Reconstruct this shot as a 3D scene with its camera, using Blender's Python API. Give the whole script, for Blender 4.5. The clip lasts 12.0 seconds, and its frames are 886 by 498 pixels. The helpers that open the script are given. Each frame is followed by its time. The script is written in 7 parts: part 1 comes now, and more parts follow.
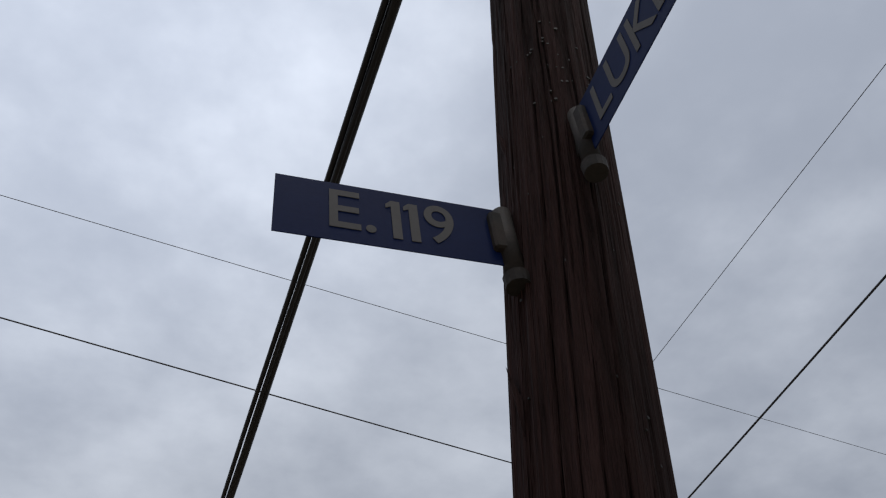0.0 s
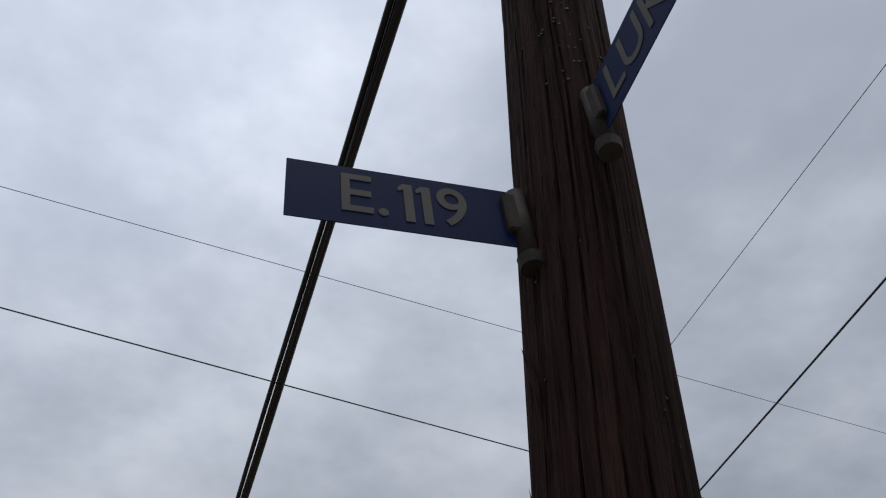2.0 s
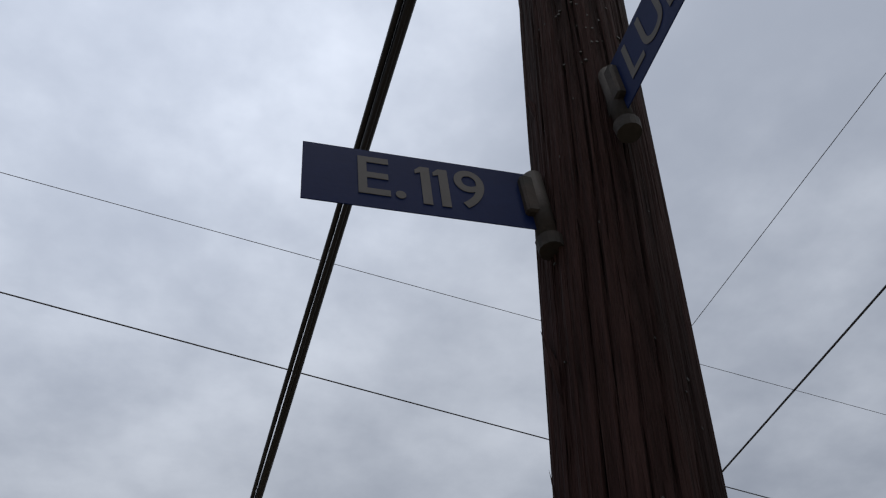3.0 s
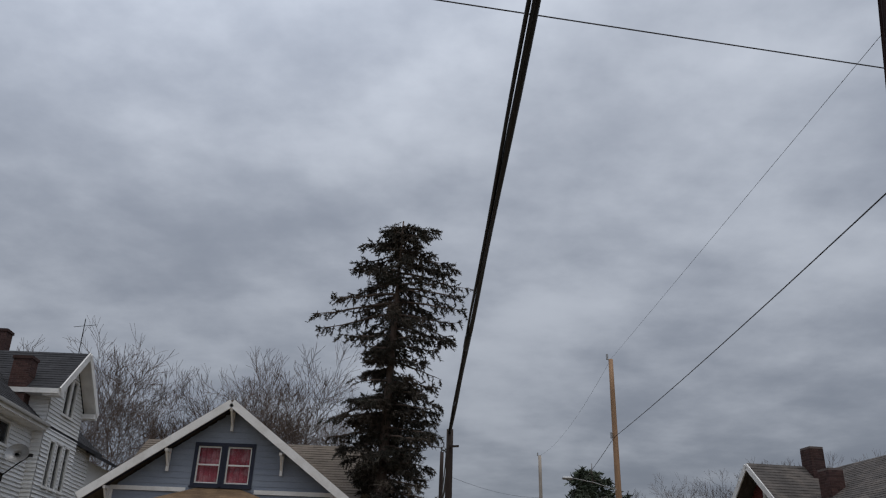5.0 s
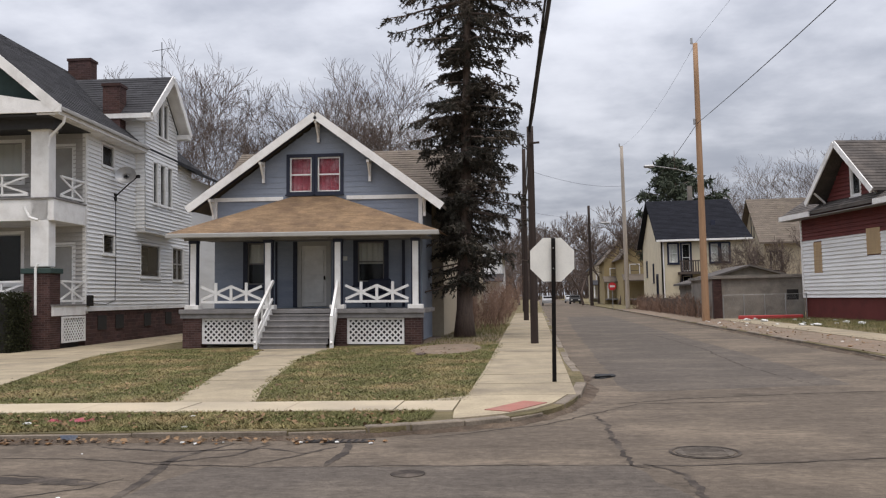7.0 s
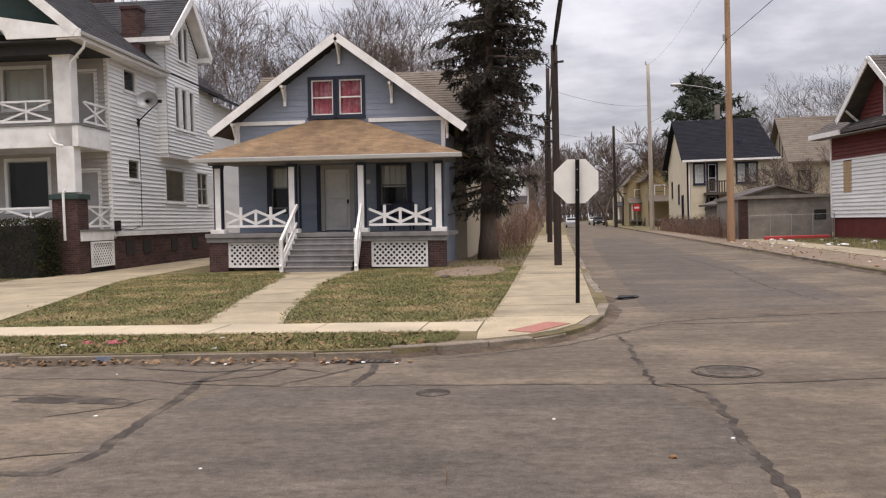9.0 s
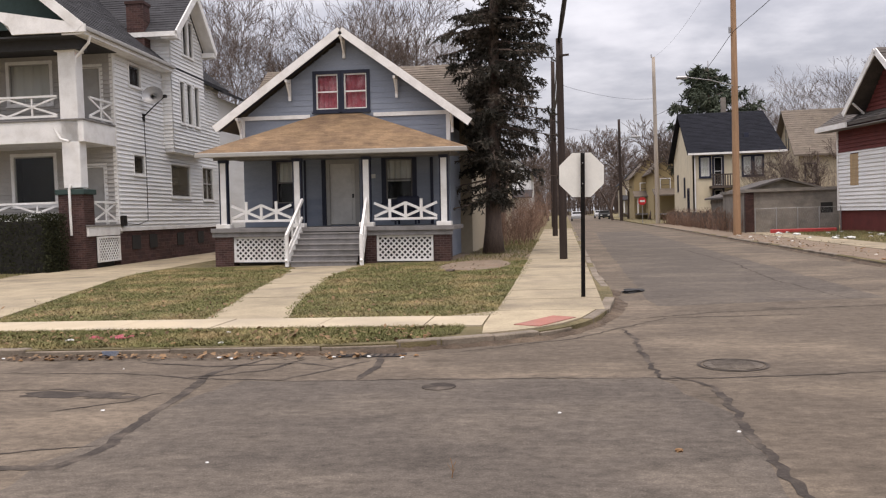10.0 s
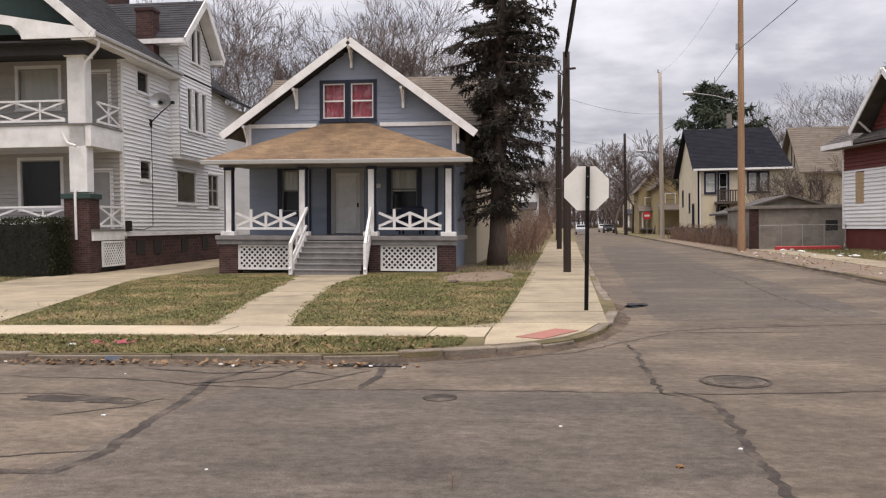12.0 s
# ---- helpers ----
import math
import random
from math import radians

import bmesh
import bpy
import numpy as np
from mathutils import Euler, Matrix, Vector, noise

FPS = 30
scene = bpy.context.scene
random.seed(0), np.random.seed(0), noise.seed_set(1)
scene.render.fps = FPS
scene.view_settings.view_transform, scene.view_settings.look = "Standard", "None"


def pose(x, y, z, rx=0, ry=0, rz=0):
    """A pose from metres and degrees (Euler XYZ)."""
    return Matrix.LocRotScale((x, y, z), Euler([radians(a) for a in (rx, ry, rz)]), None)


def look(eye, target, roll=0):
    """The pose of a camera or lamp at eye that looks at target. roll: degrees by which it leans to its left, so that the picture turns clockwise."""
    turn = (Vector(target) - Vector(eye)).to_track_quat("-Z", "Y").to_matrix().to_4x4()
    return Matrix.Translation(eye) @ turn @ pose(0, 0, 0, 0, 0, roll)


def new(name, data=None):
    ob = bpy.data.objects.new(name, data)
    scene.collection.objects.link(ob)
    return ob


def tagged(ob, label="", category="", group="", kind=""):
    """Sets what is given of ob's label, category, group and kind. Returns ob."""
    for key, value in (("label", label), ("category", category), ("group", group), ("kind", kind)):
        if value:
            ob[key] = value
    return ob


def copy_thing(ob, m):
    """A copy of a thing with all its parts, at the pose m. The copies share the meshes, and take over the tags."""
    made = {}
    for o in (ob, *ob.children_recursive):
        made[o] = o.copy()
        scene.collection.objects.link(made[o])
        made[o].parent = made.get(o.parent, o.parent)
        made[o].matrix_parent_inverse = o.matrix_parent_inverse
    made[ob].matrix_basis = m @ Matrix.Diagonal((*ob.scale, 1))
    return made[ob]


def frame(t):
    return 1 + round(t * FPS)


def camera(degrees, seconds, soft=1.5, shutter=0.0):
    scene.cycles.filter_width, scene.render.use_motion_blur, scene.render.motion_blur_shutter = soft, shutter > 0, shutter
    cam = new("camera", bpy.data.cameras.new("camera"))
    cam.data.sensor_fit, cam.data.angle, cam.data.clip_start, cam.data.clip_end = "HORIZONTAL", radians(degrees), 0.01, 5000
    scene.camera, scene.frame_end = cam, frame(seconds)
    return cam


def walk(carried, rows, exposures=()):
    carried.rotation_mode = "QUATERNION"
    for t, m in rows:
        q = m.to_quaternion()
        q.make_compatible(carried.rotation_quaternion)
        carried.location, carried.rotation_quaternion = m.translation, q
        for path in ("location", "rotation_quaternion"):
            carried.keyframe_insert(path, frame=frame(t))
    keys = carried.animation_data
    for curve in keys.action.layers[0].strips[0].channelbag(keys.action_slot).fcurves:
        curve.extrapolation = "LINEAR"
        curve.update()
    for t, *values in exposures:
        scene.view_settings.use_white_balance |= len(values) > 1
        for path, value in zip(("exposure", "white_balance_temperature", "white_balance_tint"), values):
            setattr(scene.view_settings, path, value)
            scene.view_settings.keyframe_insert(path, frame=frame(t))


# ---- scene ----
cam = camera(56.0, 12.0, soft=1.2)


def view(x, y, z, yaw, pitch, roll):
    """A camera pose from its place, heading (to the left), tilt and lean in degrees."""
    a, b = radians(yaw), radians(pitch)
    way = Vector((-math.sin(a) * math.cos(b), math.cos(a) * math.cos(b), math.sin(b)))
    return look((x, y, z), Vector((x, y, z)) + way, roll)


walk(cam, [
    (0.0, view(0.09, -0.095, 1.6, -21.84, 48.87, -5.5)),
    (0.5, view(0.09, -0.094, 1.6, -21.5, 48.75, -5.5)),
    (1.0, view(0.091, -0.092, 1.6, -21.3, 48.68, -5.5)),
    (1.5, view(0.092, -0.088, 1.6, -21.08, 48.61, -5.5)),
    (2.0, view(0.096, -0.072, 1.6, -20.4, 48.28, -5.25)),
    (2.5, view(0.10, -0.06, 1.6, -20.15, 48.27, -5.14)),
    (2.7, view(0.10, -0.058, 1.6, -20.0, 48.27, -5.0)),
    (4.3, view(0.01, -0.005, 1.6, -5.01, 33.9, 0.13)),
    (4.5, view(0.0, 0.0, 1.6, -2.92, 30.89, 0.83)),
    (4.8, view(-0.025, 0.017, 1.6, -0.38, 26.45, 1.38)),
    (5.0, view(-0.04, 0.028, 1.6, 0.74, 23.68, 1.4)),
    (5.5, view(-0.03, 0.02, 1.6, 2.21, 16.91, 1.17)),
    (6.0, view(-0.012, 0.008, 1.6, 3.94, 10.68, 0.27)),
    (6.5, view(0.0, 0.0, 1.6, 5.43, 6.35, -0.78)),
    (7.0, view(0.0, 0.0, 1.6, 6.24, 3.31, -1.3)),
    (7.5, view(0.0, 0.0, 1.6, 7.24, 1.06, -2.04)),
    (9.5, view(0.0, 0.0, 1.6, 8.14, -2.2, -1.71)),
    (10.0, view(0.0, 0.0, 1.6, 8.36, -2.35, -1.89)),
    (10.5, view(0.0, 0.0, 1.6, 8.78, -2.47, -1.9)),
    (11.0, view(0.0, 0.0, 1.6, 9.03, -2.29, -1.64)),
    (11.5, view(0.0, 0.0, 1.6, 8.86, -1.83, -1.32)),
    (12.0, view(0.0, 0.0, 1.6, 8.6, -1.6, -0.84)),
], exposures=[(0.0, -0.36, 6500, 10), (2.7, -0.36, 6500, 10), (4.5, -0.46, 6450, 10), (5.5, -0.2, 6450, 10), (6.0, 0.05, 6450, 11), (6.5, 0.5, 6650, 12), (7.0, 0.66, 6800, 13), (7.5, 0.76, 7000, 15), (9.5, 0.87, 7150, 17), (10.5, 0.92, 7150, 17), (12.0, 0.87, 7150, 17)])

# ---- world: an overcast sky, and a wide soft sun behind it ----
world = bpy.data.worlds.new("overcast")
scene.world = world
world.use_nodes = True
wn, wl = world.node_tree.nodes, world.node_tree.links
wn.clear()


def wnode(kind, **values):
    n = wn.new(kind)
    for k, v in values.items():
        n.inputs[k].default_value = v
    return n


w_out, w_bg = wn.new("ShaderNodeOutputWorld"), wn.new("ShaderNodeBackground")
sky = wn.new("ShaderNodeTexSky")
sky.sky_type, sky.sun_disc = "NISHITA", False
sky.sun_elevation, sky.sun_rotation = radians(74), radians(165)
sky.air_density, sky.dust_density = 1.0, 3.0
w_co = wn.new("ShaderNodeTexCoord")
w_sep = wn.new("ShaderNodeSeparateXYZ")
wl.new(w_co.outputs["Generated"], w_sep.inputs[0])
w_up = wn.new("ShaderNodeMath")
w_up.operation = "MAXIMUM"
w_up.inputs[1].default_value = 0.0
wl.new(w_sep.outputs[2], w_up.inputs[0])
w_add = wn.new("ShaderNodeMath")
w_add.operation = "ADD"
w_add.inputs[1].default_value = 0.16
wl.new(w_up.outputs[0], w_add.inputs[0])
w_flat = []
for axis in (0, 1):
    d = wn.new("ShaderNodeMath")
    d.operation = "DIVIDE"
    wl.new(w_sep.outputs[axis], d.inputs[0])
    wl.new(w_add.outputs[0], d.inputs[1])
    w_flat.append(d)
w_xy = wn.new("ShaderNodeCombineXYZ")
wl.new(w_flat[0].outputs[0], w_xy.inputs[0])
wl.new(w_flat[1].outputs[0], w_xy.inputs[1])
w_n1 = wnode("ShaderNodeTexNoise", Scale=0.62, Detail=7.0, Roughness=0.52, Distortion=0.35)
w_n2 = wnode("ShaderNodeTexNoise", Scale=3.0, Detail=6.0, Roughness=0.55)
wl.new(w_xy.outputs[0], w_n1.inputs["Vector"])
wl.new(w_xy.outputs[0], w_n2.inputs["Vector"])
w_mixn = wn.new("ShaderNodeMix")
w_mixn.inputs["Factor"].default_value = 0.36
wl.new(w_n1.outputs[0], w_mixn.inputs["A"])
wl.new(w_n2.outputs[0], w_mixn.inputs["B"])
w_ramp = wn.new("ShaderNodeValToRGB")
w_ramp.color_ramp.interpolation = "EASE"
w_ramp.color_ramp.elements[0].position, w_ramp.color_ramp.elements[1].position = 0.38, 0.63
w_ramp.color_ramp.elements[0].color = (0.37, 0.41, 0.49, 1)
w_ramp.color_ramp.elements[1].color = (0.69, 0.74, 0.83, 1)
wl.new(w_mixn.outputs["Result"], w_ramp.inputs[0])
w_high = wn.new("ShaderNodeMapRange")
w_high.inputs["From Max"].default_value = 0.85
w_high.inputs["To Min"].default_value, w_high.inputs["To Max"].default_value = 0.50, 1.45
wl.new(w_up.outputs[0], w_high.inputs["Value"])
w_cloud = wn.new("ShaderNodeVectorMath")
w_cloud.operation = "SCALE"
wl.new(w_ramp.outputs[0], w_cloud.inputs[0])
# the cloud is brighter where the sun stands behind it
w_dot = wn.new("ShaderNodeVectorMath")
w_dot.operation = "DOT_PRODUCT"
w_dot.inputs[1].default_value = Vector((-0.30, 0.36, 0.88)).normalized()
wl.new(w_co.outputs["Generated"], w_dot.inputs[0])
w_glow = wn.new("ShaderNodeMapRange")
w_glow.interpolation_type = "SMOOTHSTEP"
w_glow.inputs["From Min"].default_value, w_glow.inputs["From Max"].default_value = 0.72, 1.0
w_glow.inputs["To Min"].default_value, w_glow.inputs["To Max"].default_value = 1.0, 1.45
wl.new(w_dot.outputs["Value"], w_glow.inputs["Value"])
w_mul = wn.new("ShaderNodeMath")
w_mul.operation = "MULTIPLY"
wl.new(w_high.outputs[0], w_mul.inputs[0])
wl.new(w_glow.outputs[0], w_mul.inputs[1])
wl.new(w_mul.outputs[0], w_cloud.inputs["Scale"])
w_skys = wn.new("ShaderNodeVectorMath")
w_skys.operation = "SCALE"
w_skys.inputs["Scale"].default_value = 0.08
wl.new(sky.outputs[0], w_skys.inputs[0])
w_cover = wn.new("ShaderNodeMix")
w_cover.data_type = "RGBA"
w_cover.inputs["Factor"].default_value = 0.9
wl.new(w_skys.outputs[0], w_cover.inputs["A"])
wl.new(w_cloud.outputs[0], w_cover.inputs["B"])
wl.new(w_cover.outputs["Result"], w_bg.inputs["Color"])
w_bg.inputs["Strength"].default_value = 1.0
wl.new(w_bg.outputs[0], w_out.inputs[0])

sun = new("sun", bpy.data.lights.new("sun", "SUN"))
sun.data.energy, sun.data.angle, sun.data.color = 1.35, radians(40), (1.0, 0.96, 0.9)
sun.matrix_world = look((8, -26, 94), (0, 0, 0))


# ---- materials ----
def mat(name, color, rough=0.8, metal=0.0, vary=0.25, scale=6.0, fine=60.0, bump=0.15, stain=None, stain_amount=0.0, stain_scale=1.2, stretch=(1, 1, 1), spec=0.3, islands=0.0, depth=0.01):
    """A surface with coarse and fine variation, blotches of a second colour, and fine relief."""
    m = bpy.data.materials.new(name)
    m.use_nodes = True
    n, l = m.node_tree.nodes, m.node_tree.links
    b = n["Principled BSDF"]
    b.inputs["Roughness"].default_value, b.inputs["Metallic"].default_value = rough, metal
    b.inputs["Specular IOR Level"].default_value = spec
    co, mp = n.new("ShaderNodeTexCoord"), n.new("ShaderNodeMapping")
    mp.inputs["Scale"].default_value = stretch
    l.new(co.outputs["Object"], mp.inputs[0])

    def noise_of(s, d):
        t = n.new("ShaderNodeTexNoise")
        t.inputs["Scale"].default_value, t.inputs["Detail"].default_value, t.inputs["Roughness"].default_value = s, d, 0.6
        l.new(mp.outputs[0], t.inputs["Vector"])
        return t.outputs[0]

    coarse, grain = noise_of(scale, 4), noise_of(fine, 3)
    both = n.new("ShaderNodeMath")
    both.operation = "ADD"
    l.new(coarse, both.inputs[0])
    l.new(grain, both.inputs[1])
    ramp = n.new("ShaderNodeMapRange")
    ramp.inputs["From Min"].default_value, ramp.inputs["From Max"].default_value = 0.6, 1.4
    ramp.inputs["To Min"].default_value, ramp.inputs["To Max"].default_value = 1 - vary, 1 + vary
    l.new(both.outputs[0], ramp.inputs["Value"])
    value = ramp.outputs[0]
    if islands:
        geo, isl, mul = n.new("ShaderNodeNewGeometry"), n.new("ShaderNodeMapRange"), n.new("ShaderNodeMath")
        isl.inputs["To Min"].default_value, isl.inputs["To Max"].default_value = 1 - islands, 1 + islands
        l.new(geo.outputs["Random Per Island"], isl.inputs["Value"])
        info, half = n.new("ShaderNodeObjectInfo"), n.new("ShaderNodeMapRange")
        half.inputs["To Min"].default_value, half.inputs["To Max"].default_value = 1 - islands * 0.6, 1 + islands * 0.6
        l.new(info.outputs["Random"], half.inputs["Value"])
        mul2 = n.new("ShaderNodeMath")
        mul.operation = mul2.operation = "MULTIPLY"
        l.new(value, mul.inputs[0])
        l.new(isl.outputs[0], mul.inputs[1])
        l.new(mul.outputs[0], mul2.inputs[0])
        l.new(half.outputs[0], mul2.inputs[1])
        value = mul2.outputs[0]
    base = n.new("ShaderNodeRGB")
    base.outputs[0].default_value = (*color, 1)
    source = base.outputs[0]
    if stain:
        st, sr, mx = noise_of(stain_scale, 5), n.new("ShaderNodeMapRange"), n.new("ShaderNodeMix")
        mx.data_type = "RGBA"
        sr.inputs["From Min"].default_value, sr.inputs["From Max"].default_value = 0.46, 0.66
        sr.inputs["To Max"].default_value = stain_amount
        l.new(st, sr.inputs["Value"])
        l.new(sr.outputs[0], mx.inputs["Factor"])
        l.new(source, mx.inputs["A"])
        mx.inputs["B"].default_value = (*stain, 1)
        source = mx.outputs["Result"]
    times = n.new("ShaderNodeVectorMath")
    times.operation = "SCALE"
    l.new(source, times.inputs[0])
    l.new(value, times.inputs["Scale"])
    l.new(times.outputs[0], b.inputs["Base Color"])
    if bump:
        bp = n.new("ShaderNodeBump")
        bp.inputs["Strength"].default_value, bp.inputs["Distance"].default_value = bump, depth
        l.new(both.outputs[0], bp.inputs["Height"])
        l.new(bp.outputs[0], b.inputs["Normal"])
    return m


def asphalt(name, color, worn, seed):
    """Worn asphalt: blotches, long streaks along the street, oil stains and pale stone flecks."""
    m = mat(name, color, 0.92, vary=0.5, scale=13, fine=75, bump=0.12, stain=worn, stain_amount=0.85, stain_scale=0.5, stretch=(0.8, 1.15, 1), spec=0.15)
    n, l = m.node_tree.nodes, m.node_tree.links
    b = n["Principled BSDF"]
    source = b.inputs["Base Color"].links[0].from_socket
    co = n.new("ShaderNodeTexCoord")

    def field(scale, stretch, lo, hi, to0, to1, detail=4):
        mp, t, r = n.new("ShaderNodeMapping"), n.new("ShaderNodeTexNoise"), n.new("ShaderNodeMapRange")
        mp.inputs["Scale"].default_value, mp.inputs["Location"].default_value = stretch, (seed, seed * 2, 0)
        t.inputs["Scale"].default_value, t.inputs["Detail"].default_value = scale, detail
        r.inputs["From Min"].default_value, r.inputs["From Max"].default_value = lo, hi
        r.inputs["To Min"].default_value, r.inputs["To Max"].default_value = to0, to1
        l.new(co.outputs["Object"], mp.inputs[0])
        l.new(mp.outputs[0], t.inputs["Vector"])
        l.new(t.outputs[0], r.inputs["Value"])
        return r.outputs[0]

    value = None
    for f in (field(1.0, (0.22, 1.7, 1), 0.36, 0.66, 0.94, 1.05), field(5.0, (0.6, 1.3, 1), 0.34, 0.66, 0.86, 1.12), field(1.6, (1, 1, 1), 0.28, 0.40, 0.72, 1.0, 6), field(130, (1, 1, 1), 0.62, 0.70, 1.0, 1.7, 1)):
        if value is None:
            value = f
            continue
        k = n.new("ShaderNodeMath")
        k.operation = "MULTIPLY"
        l.new(value, k.inputs[0])
        l.new(f, k.inputs[1])
        value = k.outputs[0]
    out = n.new("ShaderNodeVectorMath")
    out.operation = "SCALE"
    l.new(source, out.inputs[0])
    l.new(value, out.inputs["Scale"])
    l.new(out.outputs[0], b.inputs["Base Color"])
    return m


ASPHALT = asphalt("asphalt", (0.108, 0.087, 0.068), (0.178, 0.142, 0.107), 1.0)
ASPHALT_NEW = asphalt("asphalt_patch", (0.090, 0.076, 0.064), (0.132, 0.110, 0.089), 5.0)
TAR = mat("tar", (0.056, 0.048, 0.043), 0.95, spec=0.05, vary=0.4, scale=4, fine=40, bump=0.3, stain=(0.125, 0.104, 0.086), stain_amount=0.8, stain_scale=3)
GUTTER_DIRT = mat("gutter_dirt", (0.085, 0.062, 0.045), 0.95, vary=0.55, scale=5, fine=55, bump=0.9, stain=(0.16, 0.12, 0.085), stain_amount=0.8, stain_scale=2.2, depth=0.02)
CONCRETE = mat("concrete", (0.44, 0.368, 0.262), 0.9, vary=0.18, scale=1.3, fine=40, bump=0.1, stain=(0.27, 0.235, 0.185), stain_amount=0.7, stain_scale=0.5, islands=0.1)
CONCRETE_OLD = mat("dirty_concrete", (0.315, 0.262, 0.180), 0.92, vary=0.3, scale=1.8, fine=30, bump=0.12, stain=(0.20, 0.165, 0.12), stain_amount=0.85, stain_scale=0.7, islands=0.12)
KERB = mat("kerb_stone", (0.19, 0.157, 0.122), 0.9, vary=0.4, scale=3, fine=40, bump=0.5, stain=(0.10, 0.08, 0.06), stain_amount=0.9, stain_scale=1.6, islands=0.15)
RED_PAVE = mat("red_ramp", (0.33, 0.135, 0.105), 0.85, vary=0.25, scale=3, fine=40, stain=(0.24, 0.16, 0.13), stain_amount=0.6)
TURF = mat("turf", (0.135, 0.112, 0.056), 0.95, vary=0.45, scale=2.5, fine=70, bump=0.8, stain=(0.24, 0.19, 0.105), stain_amount=0.85, stain_scale=0.8, depth=0.04)
BARE = mat("bare_earth", (0.18, 0.138, 0.10), 0.95, vary=0.4, scale=2, fine=60, bump=0.7, stain=(0.21, 0.145, 0.105), stain_amount=0.7, stain_scale=0.9)
GRASS = mat("grass_blade", (0.142, 0.140, 0.054), 0.85, vary=0.5, scale=1.6, fine=4, bump=0, stain=(0.32, 0.24, 0.125), stain_amount=0.85, stain_scale=0.7, islands=0.2)
BLUE = mat("blue_paint", (0.245, 0.278, 0.335), 0.75, vary=0.14, scale=0.9, fine=25, bump=0.1, stain=(0.195, 0.225, 0.285), stain_amount=0.6, stretch=(0.5, 0.5, 2), islands=0.06)
NAVY = mat("navy_trim", (0.022, 0.026, 0.045), 0.6, vary=0.3, bump=0.1)
WHITE = mat("white_paint", (0.80, 0.79, 0.77), 0.6, vary=0.1, scale=2, fine=30, bump=0.1, stain=(0.52, 0.49, 0.45), stain_amount=0.45, stain_scale=1.5)
SIDING = mat("white_siding", (0.78, 0.78, 0.77), 0.65, vary=0.08, scale=1.1, fine=25, bump=0.08, stain=(0.64, 0.63, 0.60), stain_amount=0.5, stain_scale=0.7, stretch=(0.4, 0.4, 2.5), islands=0.05)
GREY_DECK = mat("grey_deck", (0.215, 0.205, 0.20), 0.8, vary=0.25, scale=4, fine=40, stain=(0.14, 0.13, 0.12), stain_amount=0.7)
BRICK = mat("dark_brick", (0.068, 0.036, 0.031), 0.85, vary=0.35, scale=3, fine=25, bump=0.3, stain=(0.07, 0.04, 0.04), stain_amount=0.7, islands=0.3)
MORTAR = mat("mortar", (0.14, 0.11, 0.10), 0.9, vary=0.2)
ROOF_TAN = mat("tan_shingles", (0.215, 0.142, 0.083), 0.9, vary=0.3, scale=1.2, fine=14, bump=0.5, stain=(0.135, 0.088, 0.056), stain_amount=0.85, stain_scale=0.85, islands=0.16, depth=0.02)
ROOF_BROWN = mat("brown_shingles", (0.155, 0.128, 0.104), 0.9, vary=0.25, scale=1.5, fine=12, bump=0.5, stain=(0.14, 0.115, 0.09), stain_amount=0.7, islands=0.12, depth=0.02)
ROOF_DARK = mat("weathered_shingles", (0.088, 0.078, 0.072), 0.9, vary=0.3, scale=1.2, fine=12, bump=0.5, stain=(0.13, 0.11, 0.095), stain_amount=0.6, islands=0.15, depth=0.02)
ROOF_GREY = mat("grey_shingles", (0.052, 0.052, 0.056), 0.95, spec=0.1, vary=0.25, scale=1.5, fine=12, bump=0.5, islands=0.12, depth=0.02)
ROOF_BLACK = mat("charcoal_shingles", (0.017, 0.018, 0.023), 0.95, spec=0.08, vary=0.3, scale=1.5, fine=12, bump=0.5, islands=0.15, depth=0.02)
BARK = mat("spruce_bark", (0.12, 0.09, 0.075), 0.95, vary=0.45, scale=4, fine=25, bump=0.9, stretch=(3, 3, 0.6), depth=0.03)
TWIG = mat("bare_branch", (0.110, 0.082, 0.069), 0.9, vary=0.3, scale=3, fine=20, bump=0.3)
NEEDLE = mat("spruce_needles", (0.046, 0.044, 0.035), 0.85, vary=0.4, scale=0.9, fine=8, bump=0, stain=(0.078, 0.060, 0.046), stain_amount=0.85, stain_scale=0.6, islands=0.35)
PINE = mat("pine_needles", (0.060, 0.074, 0.050), 0.8, vary=0.4, scale=0.7, fine=6, bump=0, islands=0.35)
HEDGE = mat("hedge_leaf", (0.042, 0.045, 0.025), 0.9, spec=0.05, vary=0.4, scale=1.5, fine=12, bump=0, islands=0.4)
SHRUB = mat("dry_brush", (0.17, 0.105, 0.075), 0.9, vary=0.35, scale=1.5, fine=12, bump=0, islands=0.3)
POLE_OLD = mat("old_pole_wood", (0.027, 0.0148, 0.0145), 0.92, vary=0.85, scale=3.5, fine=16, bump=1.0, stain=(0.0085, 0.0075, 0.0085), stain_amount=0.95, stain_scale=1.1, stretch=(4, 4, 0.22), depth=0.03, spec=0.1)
POLE_NEW = mat("fresh_pole_wood", (0.36, 0.22, 0.13), 0.8, vary=0.25, scale=3, fine=30, bump=0.5, stain=(0.25, 0.15, 0.085), stain_amount=0.8, stretch=(3, 3, 0.25))
POLE_GREY = mat("weathered_pole_wood", (0.38, 0.33, 0.28), 0.85, vary=0.25, scale=3, fine=30, bump=0.5, stretch=(3, 3, 0.25))
POLE_DARK = mat("creosote_pole_wood", (0.036, 0.025, 0.021), 0.85, vary=0.3, scale=3, fine=30, bump=0.5, stretch=(3, 3, 0.25))
